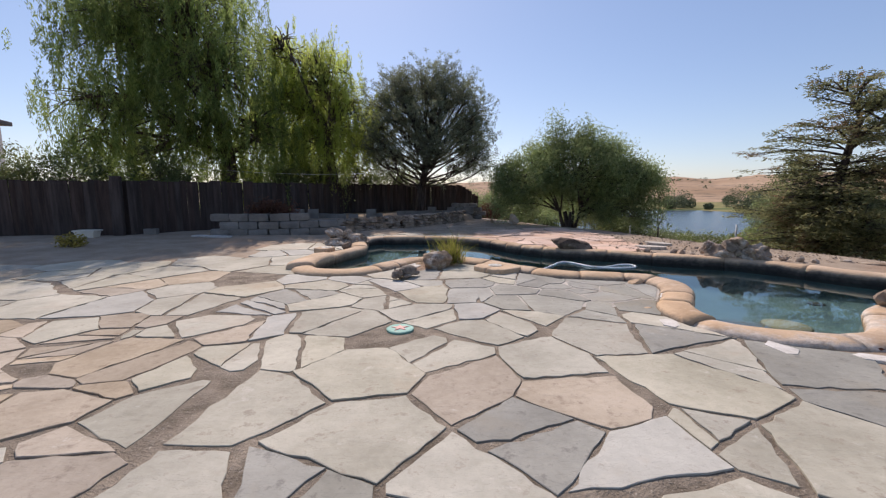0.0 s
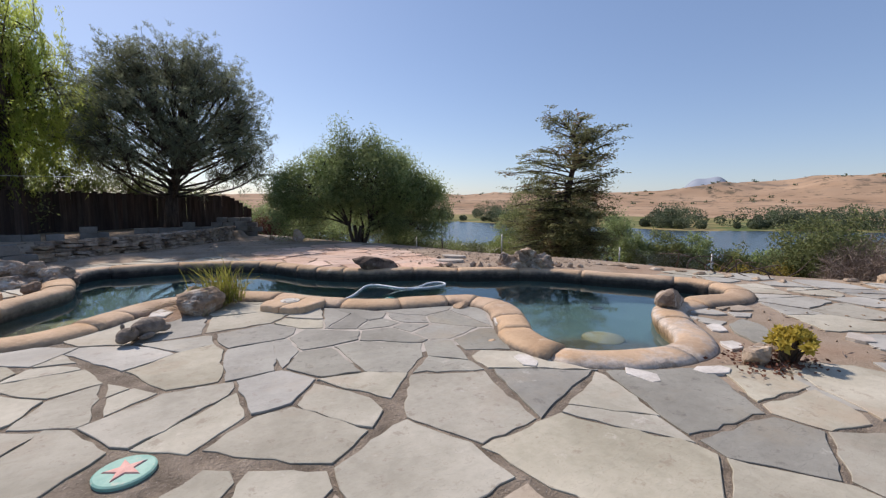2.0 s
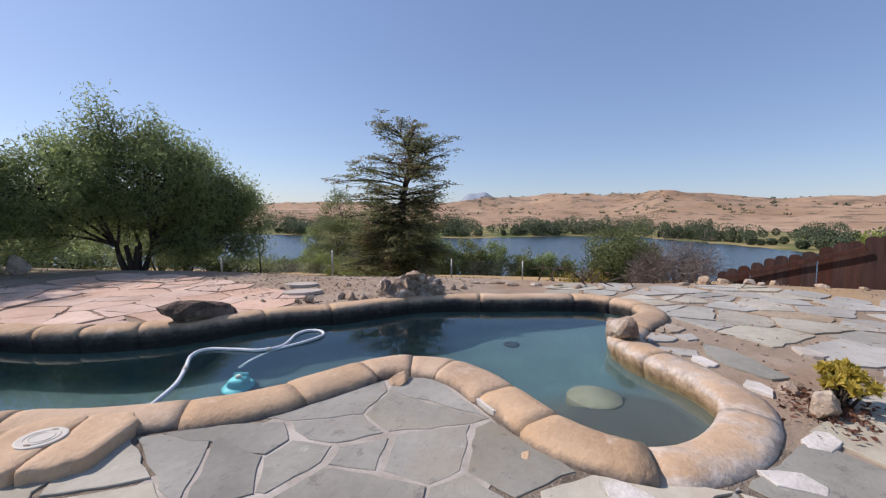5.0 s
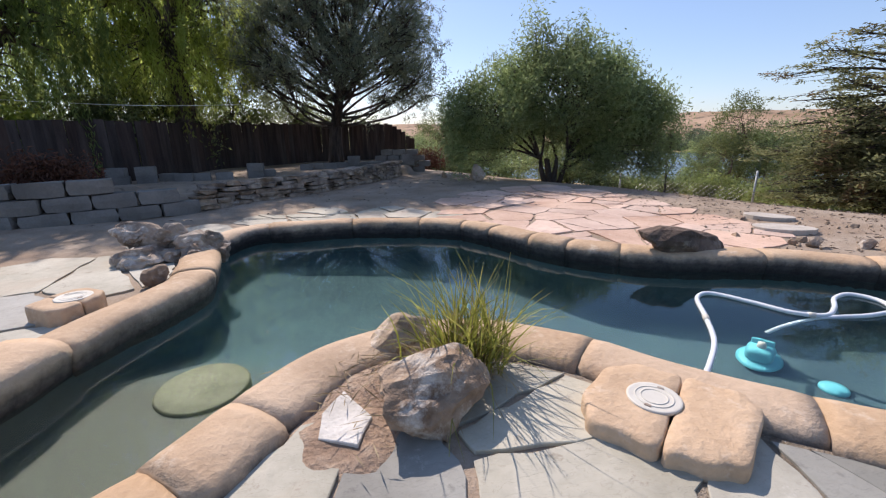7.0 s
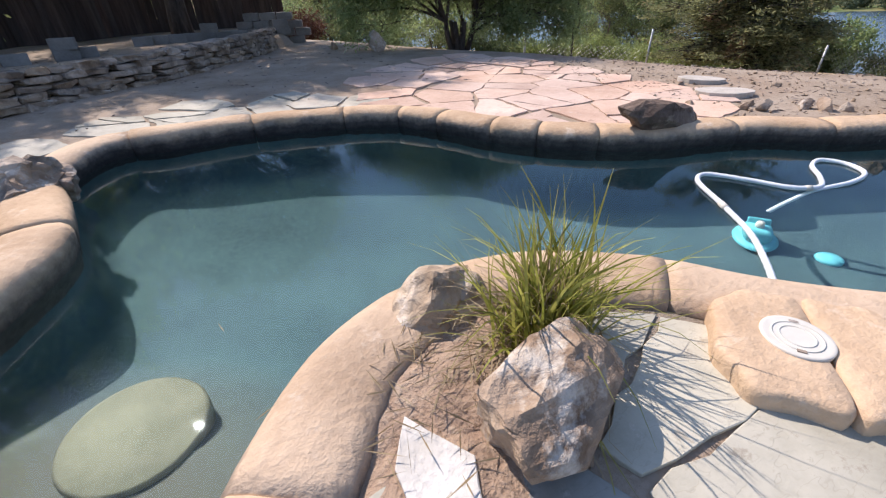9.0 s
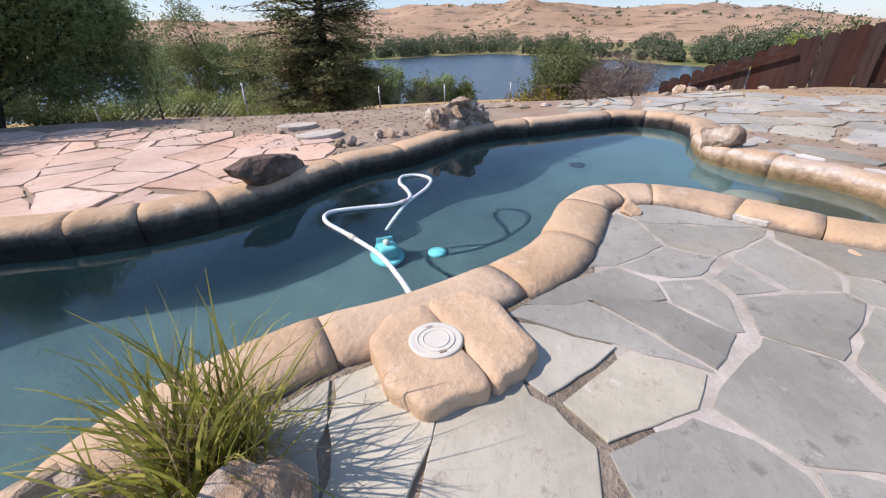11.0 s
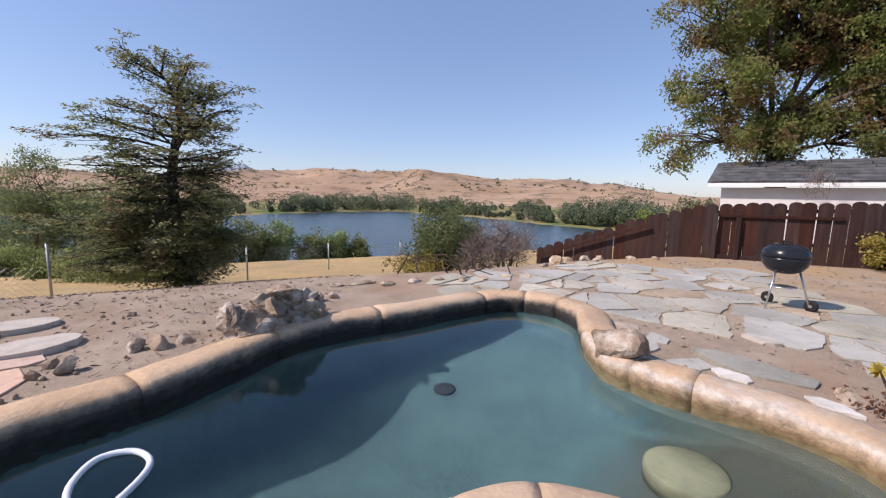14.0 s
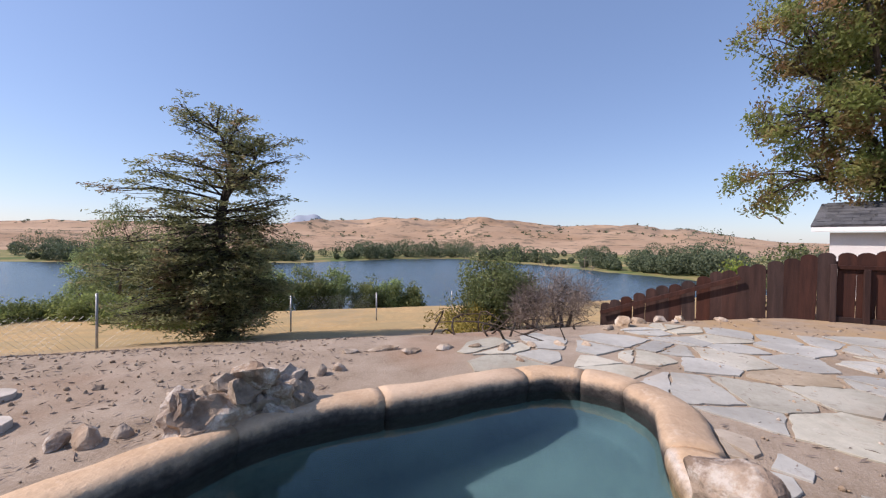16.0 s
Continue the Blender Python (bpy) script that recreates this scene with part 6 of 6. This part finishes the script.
shrub("rust_shrub", "dark rust-brown shrub at the end of the yard", at_ground(2.6, 24.5), (0.9, 0.8, 1.0), LEAF_RUST, 134, 50, 60, 0.22, 0.1, 0.04)
shrub("low_plant", "small yellow-green weed on the bare dirt", at_ground(-9.4, 10.4), (0.3, 0.3, 0.28), LEAF_HEDGE, 135, 14, 30, 0.12, 0.1, 0.03)
shrub("garden_shrub", "leafy light green shrub behind the shaded fence", at_ground(-11.5, 15.6), (1.4, 1.0, 2.3), LEAF_LIGHT, 136, 40, 50, 0.3, 0.14, 0.07)
for i, (x, y) in enumerate(((-15.4, 14.6), (-13.2, 14.9), (-10.4, 15.4), (-7.4, 18.6), (-6.0, 20.4), (-4.9, 23.4), (-3.0, 25.6))):
    shrub("hedge_shrub", "dark green shrub standing just behind the fence", at_ground(x, y), (1.5, 0.8, 3.0), LEAF_BUSH, 140 + i, 70, 60, 0.3, 0.13, 0.05)
shrub("garden_shrub", "leafy dark shrub behind the shaded fence", at_ground(-18.5, 16.6), (2.2, 1.4, 3.4), LEAF_BUSH, 137, 50, 50, 0.36, 0.16, 0.07)
shrub("garden_shrub", "leafy light green shrub behind the shaded fence", at_ground(-8.3, 17.6), (1.3, 1.0, 2.3), LEAF_LIGHT, 138, 40, 50, 0.3, 0.14, 0.07)


def white_tub():
    t = thing("plastic_tub", at_ground(-10.85, 12.6), "white rectangular plastic tub on the dirt by the fence", "tub", turn=4)
    bm = bmesh.new()
    box_bm(0.58, 0.34, 0.20, pose(0, 0, 0.10), 0.015, bm)
    for v in bm.verts:
        if v.co.z < 0.1:
            v.co.x *= 0.88
            v.co.y *= 0.85
    part("body", bm, M_PLASTIC, t)
    for sx, sy, x, y in ((0.64, 0.03, 0, 0.18), (0.64, 0.03, 0, -0.18), (0.03, 0.33, 0.305, 0), (0.03, 0.33, -0.305, 0)):
        part("rim", box_bm(sx, sy, 0.035, pose(x, y, 0.215), 0.006), M_PLASTIC, t)


white_tub()


def clutter():
    m = surface("grey_board", (0.42, 0.40, 0.38), (0.56, 0.54, 0.51), 20, 3, 0.85, 0.3, 0.004)
    b = thing("plank", at_ground(-7.15, 12.75), "long pale plank lying on the dirt", "plank", turn=-14)
    part("board", box_bm(1.35, 0.2, 0.05, pose(0, 0, 0.03, 3), 0.006), m, b)
    rng = random.Random(31)

    def cinder(x, y, z, turn, label="grey concrete cinder block"):
        c = thing("cinder_block", (x, y, z), label, "block", "cinder blocks", turn=turn)
        for sx, sy, px, py in ((0.39, 0.03, 0, 0.08), (0.39, 0.03, 0, -0.08), (0.03, 0.13, -0.18, 0), (0.03, 0.13, 0, 0), (0.03, 0.13, 0.18, 0)):
            part("web", box_bm(sx, sy, 0.19, pose(px, py, 0.095), 0.004), M_BLOCK, c)
    cinder(-9.6, 13.6, gz(-9.6, 13.6) - 0.01, 6, "grey concrete cinder block beside the fence")
    for i in range(20):
        x = -5.6 + 0.36 * i + rng.uniform(-0.08, 0.08)
        y = 16.6 + 0.16 * i + rng.uniform(-0.15, 0.15) + (0.9 if i > 9 else 0)
        z = gz(x, y) - 0.01
        if rng.random() < 0.8:
            cinder(x, y, z, rng.uniform(-8, 25))
            if rng.random() < 0.45:
                cinder(x + rng.uniform(-0.05, 0.05), y, z + 0.19, rng.uniform(-8, 25), "grey cinder block stacked on another")
    p = thing("standpipe", at_ground(-2.9, 14.95), "short white plastic standpipe behind the wall", "pipe")
    v, f = tube([(0, 0, -0.1), (0, 0, 0.30), (0.02, 0, 0.34), (0.05, 0, 0.36)], 0.022, 10)
    child("pipe", mesh_from("pipe", v, f, M_PLASTIC, True), p)
    r = thing("rope", (0, 0, 0), "thin pale line strung between the trees", "rope")
    q = spline([(-10.5, 15.6, 2.35), (-8.0, 17.0, 2.18), (-5.6, 18.2, 2.12), (-3.6, 19.2, 2.2)], 8)
    v, f = tube(q, 0.006, 5)
    child("line", mesh_from("line", v, f, M_HOSE, True), r)
    # dead branches on the bank
    rg = np.random.default_rng(8)
    wood = []
    for _ in range(16):
        a = np.array([rg.uniform(9.4, 11.8), rg.uniform(4.8, 7.6), 0])
        a[2] = gz(a[0], a[1])
        e = a + np.array([rg.normal() * 0.5, rg.normal() * 0.5, rg.uniform(0.1, 0.45)])
        wood.append(tube(bent(rg, a, e, 0.25, 6), np.linspace(0.02, 0.006, 6), 5))
    v, f = join_tubes(wood)
    tagged(new("dead_branches", mesh_from("dead_branches", v, f, M_BARK, True)), "grey dead branches lying along the bank", "branches", kind="stuff")
    # litter of twigs and clods over the dirt
    out = []
    for _ in range(2600):
        k = rg.random()
        x, y = (rg.uniform(4.5, 9.2), rg.uniform(8, 14)) if k < 0.5 else (rg.uniform(-7, 3), rg.uniform(12.8, 19)) if k < 0.75 else (rg.uniform(5, 12), rg.uniform(-2.5, 4.5))
        if near_pool(np.array([x]), np.array([y]))[0] < 0.5:
            continue
        out.append(leaf_quads(rg, np.array([[x, y, gz(x, y) + 0.012]]), rg.normal(size=(1, 3)) * np.array([1, 1, 0.1]), 0.09, 0.016))
    tagged(new("dry_litter", quads("dry_litter", np.concatenate(out), LEAF_DRY)), "dry twigs and leaf litter scattered on the dirt", "leaf litter", kind="stuff")
    # pebbles and clods
    V, F, n = [], [], 0
    ico = bmesh.new()
    bmesh.ops.create_icosphere(ico, subdivisions=1, radius=1.0)
    iv = np.array([v.co[:] for v in ico.verts])
    jf = [tuple(v.index for v in f.verts) for f in ico.faces]
    ico.free()
    for _ in range(2200):
        k = rg.random()
        if k < 0.35:
            x, y = rg.uniform(4.2, 9.0), rg.uniform(8.6, 14)
        elif k < 0.6:
            x, y = rg.uniform(5.0, 12), rg.uniform(-1.5, 4.6)
        else:
            x, y = rg.uniform(-4.5, 4.5), rg.uniform(1.2, 8.2)
        if near_pool(np.array([x]), np.array([y]))[0] < 0.43:
            continue
        s = 0.006 + 0.022 * rg.random() ** 3 if k < 0.6 else 0.003 + 0.006 * rg.random() ** 2
        V.append(iv * s * rg.uniform(0.6, 1.3, 3) + np.array([x, y, gz(x, y) + s * 0.3 - (0.004 if k >= 0.6 else 0)]))
        F += [tuple(i + n for i in q) for q in jf]
        n += len(iv)
    tagged(new("pebbles", mesh_from("pebbles", np.concatenate(V), F, M_ROCK_PALE, True)), "small pebbles and clods on the dirt", "pebbles", kind="stuff")


clutter()


def neighbour_house():
    h = thing("neighbour_house", (-27.0, 22.0, 0), "pale house corner seen beyond the fence", "house", turn=20)
    part("wall", box_bm(6, 6, 5.4, pose(-1.2, 0, 2.6)), M_PLASTER_WALL, h)
    part("roof", box_bm(6.8, 6.8, 0.25, pose(-1.2, 0, 5.4), 0.03), M_SHINGLE, h)


neighbour_house()

# ---- flagstones ----
STONES = [(-1.26, 2.68), (-0.55, 2.16), (-0.69, 1.72), (-0.54, 3.14), (-0.02, 3.36), (0.17, 2.94), (0.81, 3.30), (0.57, 2.21), (0.11, 1.74), (1.06, 2.01),
          (1.87, 2.84), (1.62, 2.13), (1.04, 2.65), (2.50, 3.40), (1.57, 4.01), (2.26, 3.93), (2.38, 4.46), (1.78, 4.66), (0.32, 4.01), (-0.19, 4.62),
          (-1.14, 4.38), (-1.98, 3.43), (-2.51, 4.19), (-1.76, 4.10), (-1.26, 3.63), (-2.25, 4.95), (-3.62, 5.85), (-1.88, 6.03), (-0.69, 5.22), (0.83, 5.08),
          (1.35, 5.0), (-1.17, 5.85), (2.93, 2.76), (3.05, 3.20), (2.17, 2.06), (1.25, 1.55), (0.28, 4.75), (3.64, 2.70)]
BEND_STONES = [(2.38, 6.38), (2.55, 5.84), (2.10, 6.06), (1.80, 6.37), (1.79, 5.94), (1.95, 5.68), (2.14, 5.42), (2.5, 4.85), (1.72, 5.51), (3.06, 5.97), (1.90, 4.82),
               (1.45, 6.35), (0.85, 6.6), (0.45, 7.45), (0.45, 6.95), (0.9, 5.75), (0.3, 6.2), (-0.3, 6.95), (4.2, 2.45)]


def clip(poly, nx, ny, c):
    """The part of a convex polygon with nx*x + ny*y <= c."""
    out = []
    for i, p in enumerate(poly):
        q = poly[(i + 1) % len(poly)]
        a, b = nx * p[0] + ny * p[1] - c, nx * q[0] + ny * q[1] - c
        if a <= 0:
            out.append(p)
        if a * b < 0:
            t = a / (a - b)
            out.append((p[0] + (q[0] - p[0]) * t, p[1] + (q[1] - p[1]) * t))
    return out


def scatter(rng, sites, inside, box, spacing, tries):
    pts = list(sites)
    for _ in range(tries):
        p = (rng.uniform(box[0], box[1]), rng.uniform(box[2], box[3]))
        s = spacing(*p)
        if s and all((p[0] - q[0]) ** 2 + (p[1] - q[1]) ** 2 > s * s for q in pts) and inside(*p):
            pts.append(p)
    return pts


def away_from_pool(pts, keep=0.44):
    P = np.array(pts)
    for _ in range(3):
        d = near_pool(P[:, 0], P[:, 1])
        bad = d < keep
        if not bad.any():
            break
        e = 0.01
        gxv = (near_pool(P[:, 0] + e, P[:, 1]) - near_pool(P[:, 0] - e, P[:, 1])) / (2 * e)
        gyv = (near_pool(P[:, 0], P[:, 1] + e) - near_pool(P[:, 0], P[:, 1] - e)) / (2 * e)
        P[bad] += np.stack([gxv, gyv], -1)[bad] * (keep - d[bad])[:, None]
    return [tuple(p) for p in P]


def warp(x, y):
    """Shifts the joints' corners, so that the slabs come out angular and uneven."""
    n = noise.noise_vector((x * 1.9, y * 1.9, 0.37))
    return x + n.x * 0.22, y + n.y * 0.22


def inset(poly, rng, least, most):
    """The polygon drawn in along every edge by a width of its own."""
    if sum(a[0] * b[1] - b[0] * a[1] for a, b in zip(poly, poly[1:] + poly[:1])) < 0:
        poly = poly[::-1]
    out = list(poly)
    for p, q in zip(poly, poly[1:] + poly[:1]):
        L = math.hypot(q[0] - p[0], q[1] - p[1])
        if L > 1e-5:
            nx, ny = (q[1] - p[1]) / L, -(q[0] - p[0]) / L
            g = least + (most - least) * rng.random() ** 2
            out = clip(out, nx, ny, nx * p[0] + ny * p[1] - g)
            if len(out) < 3:
                return []
    return out


def chip(poly, rng):
    """Knocks off one corner, which leaves a pocket of gravel between the slabs."""
    k = rng.randrange(len(poly))
    p, a, b = poly[k], poly[k - 1], poly[(k + 1) % len(poly)]
    la, lb = math.hypot(a[0] - p[0], a[1] - p[1]), math.hypot(b[0] - p[0], b[1] - p[1])
    u, v = min(0.45, rng.uniform(0.05, 0.2) / (la + 1e-6)), min(0.45, rng.uniform(0.05, 0.2) / (lb + 1e-6))
    return poly[:k] + [(p[0] + (a[0] - p[0]) * u, p[1] + (a[1] - p[1]) * u), (p[0] + (b[0] - p[0]) * v, p[1] + (b[1] - p[1]) * v)] + poly[k + 1:]


def straighten(poly, short):
    """Leaves out the corners of the shortest edges, so that the slab comes out with few long sides."""
    poly = list(poly)
    while len(poly) > 4:
        lens = [math.hypot(p[0] - poly[j - 1][0], p[1] - poly[j - 1][1]) for j, p in enumerate(poly)]
        j = int(np.argmin(lens))
        if lens[j] > short:
            break
        poly.pop(j)
    return poly


def area_of(poly):
    return abs(sum(a[0] * b[1] - b[0] * a[1] for a, b in zip(poly, poly[1:] + poly[:1]))) / 2


def split(rng, poly):
    """Breaks a slab along a slanting line."""
    cx, cy = sum(p[0] for p in poly) / len(poly), sum(p[1] for p in poly) / len(poly)
    a = rng.uniform(0, math.pi)
    nx, ny = math.cos(a), math.sin(a)
    c = nx * cx + ny * cy + rng.uniform(-0.10, 0.10)
    return clip(poly, nx, ny, c), clip(poly, -nx, -ny, -c)


def paving(owner, pts, gap, reach, materials, seed, breaks=0.33):
    """Slabs of uneven size: cells of a weighted plan, warped, some broken in two, less the joint."""
    rng = random.Random(seed)
    weight = [rng.uniform(0, 0.16) * (0.3 if p[1] > 4.4 and 0.7 < p[0] < 3.4 else 1) for p in pts]
    made = 0
    for i, (x, y) in enumerate(pts):
        r = reach(x, y)
        k = 7
        turn = rng.random()
        poly = [(x + r * math.cos(2 * math.pi * (j + turn) / k), y + r * math.sin(2 * math.pi * (j + turn) / k)) for j in range(k)]
        for n, (u, v) in enumerate(pts):
            dx, dy = u - x, v - y
            L = math.hypot(dx, dy)
            if 1e-6 < L < 2.8 * r:
                nx, ny = dx / L, dy / L
                mid = L / 2 + max(-0.3 * L, min(0.3 * L, (weight[i] - weight[n]) / (2 * L)))
                poly = clip(poly, nx, ny, nx * x + ny * y + mid)
                if len(poly) < 3:
                    break
        if len(poly) < 3:
            continue
        bend = y > 4.4 and 0.7 < x < 3.4
        poly = straighten(poly, 0.24 * math.sqrt(area_of(poly)) if bend else 0.28 * math.sqrt(area_of(poly)))
        poly = [warp(*p) for p in poly]
        pieces = [poly]
        if rng.random() < (0.2 if bend else breaks) and area_of(poly) > 0.16:
            pieces = list(split(rng, poly))
            if rng.random() < 0.3:
                pieces = [pieces[0], *split(rng, pieces[1])] if len(pieces[1]) > 2 else pieces
        m = materials(x, y, rng)
        for q in pieces:
            if len(q) < 3 or made > 296:
                continue
            if rng.random() < 0.3:
                q = chip(q, rng)
            q = inset(q, rng, gap(x, y) * 0.12, gap(x, y) * 0.7)
            if len(q) < 3:
                continue
            q = away_from_pool(q)
            if area_of(q) < 0.012:
                continue
            cx, cy = sum(p[0] for p in q) / len(q), sum(p[1] for p in q) / len(q)
            local = [(a - cx, b - cy) for a, b in q]
            child("flagstone", stone_prism(local, 0.013 + rng.uniform(-0.003, 0.004), rng, m, "flagstone"), owner, m=pose(cx, cy, gz(cx, cy), rng.uniform(-0.4, 0.4), rng.uniform(-0.4, 0.4)))
            made += 1


def sd1(x, y):
    return float(near_pool(np.array([x]), np.array([y]))[0])


def build_paving():
    rng = random.Random(12)
    terrace = thing("pavement_terrace", (0, 0, 0), "irregular grey and tan flagstone terrace with dirt joints", "paving", kind="structure")

    def in_terrace(x, y):
        if y < 0.9 or sd1(x, y) < 0.5:
            return False
        if y > 8.4 or (x < -1.0 and y > 6.9 and x > -2.9):
            return -3.9 < x < -2.9 and y < 10.6
        if x < -2.9:
            return y < 7.0 + 0.35 * (x + 9) * (x > -9)
        return x < 4.6 - 0.25 * (y - 1) and not (x > 3.4 and y > 2.9) and not (-0.75 < x < 0.25 and y > 7.15)

    def spacing(x, y):
        if x < -2.0 and y < 4.3:
            return 0.33 if y > 2.2 else 0.38
        if x < -2.5:
            return 0.78
        if y > 4.4 and x > 0.7:
            return 0.8
        if y > 5.2:
            return 0.5
        return 0.66

    pts = scatter(rng, STONES + BEND_STONES, in_terrace, (-10, 4.8, 0.9, 10.8), spacing, 9000)

    def stuff(x, y, r):
        k = r.random()
        if x < -2.0 and y < 4.3:
            return M_FLAG_TAN if k < 0.65 else M_FLAG
        if (y > 4.6 and x > 0.3) or (y > 5.9 and x > -0.6):
            return M_FLAG_BLUE if k < 0.75 else M_FLAG
        if x > 1.2:
            return M_FLAG_BLUE if k < 0.22 else M_FLAG_TAN if k < 0.42 else M_FLAG
        return M_FLAG if k < 0.62 else M_FLAG_PALE if k < 0.82 else M_FLAG_TAN if k < 0.93 else M_FLAG_BLUE

    paving(terrace, pts, lambda x, y: 0.05 if x < -2 and y < 4.3 else 0.062 if (y > 4.4 and x > 0.7) else 0.05, lambda x, y: 0.5 if (x < -2 and y < 4.3) else 0.85, stuff, 5)

    patio = thing("pavement_patio", (0, 0, 0), "sunlit pinkish flagstone patio beyond the pool", "paving", kind="structure")

    def in_patio(x, y):
        if sd1(x, y) < 0.48 or y > 15.4 or x < 0.9:
            return False
        return x < np.interp(y, [9.6, 10.2, 11.0, 12.5, 15.4], [3.9, 4.6, 4.9, 5.0, 4.3]) and x > np.interp(y, [9.6, 11, 12, 13.4, 15.4], [2.4, 1.6, 1.25, 1.2, 2.8])

    pts = scatter(rng, [], in_patio, (0.5, 5.5, 9.6, 15.6), lambda x, y: 0.55, 4000)
    paving(patio, pts, lambda x, y: 0.05, lambda x, y: 0.62, lambda x, y, r: M_FLAG_PINK, 6)
    strip = [(-1.9 + 0.55 * k, 12.95 + 0.14 * math.sin(k * 2.1) - 0.02 * k * k * 0.5) for k in range(6)] + [(-2.75, 12.3), (-2.9, 11.7), (-1.1, 13.5), (0.0, 13.2)]
    paving(patio, [p for p in strip if sd1(*p) > 0.45], lambda x, y: 0.05, lambda x, y: 0.5, lambda x, y, r: M_FLAG, 7)

    side = thing("pavement_side", (0, 0, 0), "grey-green flagstones scattered over dirt by the barbecue", "paving", kind="structure")

    def in_side(x, y):
        if sd1(x, y) < 0.48 or x < 4.2 or y < -1.2:
            return False
        if (4.6 < x < 6.3 and 2.4 < y < 4.6) or y < np.interp(x, [4.4, 5.6, 6.8, 9.2, 11], [2.5, 1.3, 0.7, 0.7, 0.3]):
            return False
        if x < 6.0:
            return y < 2.6
        return x < np.interp(y, [-1.2, 1.0, 3.0, 4.4, 6.4], [9.5, 10.6, 10.9, 10.2, 8.8]) and y < 6.3

    pts = scatter(rng, [(5.35, 4.25), (5.75, 4.45), (5.95, 4.2), (6.3, 4.42)], in_side, (4.2, 11, -1.2, 6.4), lambda x, y: 0.6 if x > 6 else 0.55, 4000)
    paving(side, pts, lambda x, y: 0.07, lambda x, y: 0.26 if (5 < x < 6.5 and y > 4.1) else (0.6 if rng.random() < 0.8 else 0.4), lambda x, y, r: M_FLAG_PALE if r.random() < 0.7 else (M_FLAG if r.random() < 0.85 else M_FLAG_TAN), 8)
    # gravel bed in the joints
    cell = 0.12
    gx, gy = np.meshgrid(np.arange(-9.5, 4.6, cell), np.arange(-2.0, 8.3, cell), indexing="ij")
    ok = (near_pool(gx + cell / 2, gy + cell / 2) > 0.3) & ~((gy > 6.9) & (gx > -2.9) & (gx < 0.4)) & (gx < 4.6 - 0.25 * (gy - 1)) & ~((gx > 3.4) & (gy > 2.9)) & (gy < 7.0 + 0.35 * np.maximum(gx + 9, 0)) & (gy > 1.0 + 0.12 * np.sin(gx * 2.3) + 0.08 * np.sin(gx * 5.1))
    ids = np.arange(gx.size).reshape(gx.shape)
    V = [(float(x), float(y), 0.003) for x, y in zip(gx.ravel(), gy.ravel())]
    quad = [(int(ids[i, j]), int(ids[i + 1, j]), int(ids[i + 1, j + 1]), int(ids[i, j + 1])) for i in range(gx.shape[0] - 1) for j in range(gx.shape[1] - 1) if ok[i, j]]
    child("joint_gravel", mesh_from("joint_gravel", V, quad, M_GRAVEL), terrace, "dark gritty gravel in the joints")
    # pale mortar between the stones on the bend
    bm = bmesh.new()
    ring = [(1.75 + 1.35 * math.cos(a) * (1 + 0.12 * math.sin(3 * a)), 5.75 + 0.95 * math.sin(a) * (1 + 0.15 * math.cos(2 * a))) for a in np.linspace(0, 2 * math.pi, 40, endpoint=False)]
    ring = away_from_pool(ring, 0.42)
    vs = [bm.verts.new((x, y, 0.007)) for x, y in ring]
    bm.faces.new(vs)
    part("mortar", bm, M_MORTAR, terrace, "pale mortar in the joints")
    slivers = random.Random(44)
    for s, off in ((9.2, 0.52), (9.7, 0.54), (10.2, 0.58), (10.7, 0.52), (11.2, 0.58)):
        p, nrm = along(s)
        q = p + nrm * off
        slab("stone_sliver", "thin white broken stone along the coping", q[0], q[1], 0.15, int(s * 10), M_WHITE_STONE, 0.012, 1.15, 0.7, 0.008, slivers.uniform(0, 180), 6, group="stone slivers")
    slab("flat_stone", "single pale flat stone on the gravel", 6.0, 3.05, 0.2, 71, M_CONC, 0.03, 1.1, 0.6, 0, 20, 7)
    slab("flat_stone", "long grey flat stone on the gravel beside the coping", 5.25, 3.75, 0.42, 72, M_FLAG_BLUE, 0.03, 1.2, 0.5, 0, 40, 7)
    slab("white_slab", "white broken slab beside the coping bend", 3.0, 5.35, 0.22, 73, M_WHITE_STONE, 0.05, 1.3, 0.6, 0.0, 60, 6)
    for x, y, s in ((2.62, 4.75, 0.16), (2.96, 6.22, 0.24), (2.5, 4.9, 0.1)):
        rock("small pale stone against the coping", x, y, (s * 1.15, s * 0.9, s * 0.42), int(x * 100), M_COPING, turn=30)


build_paving()
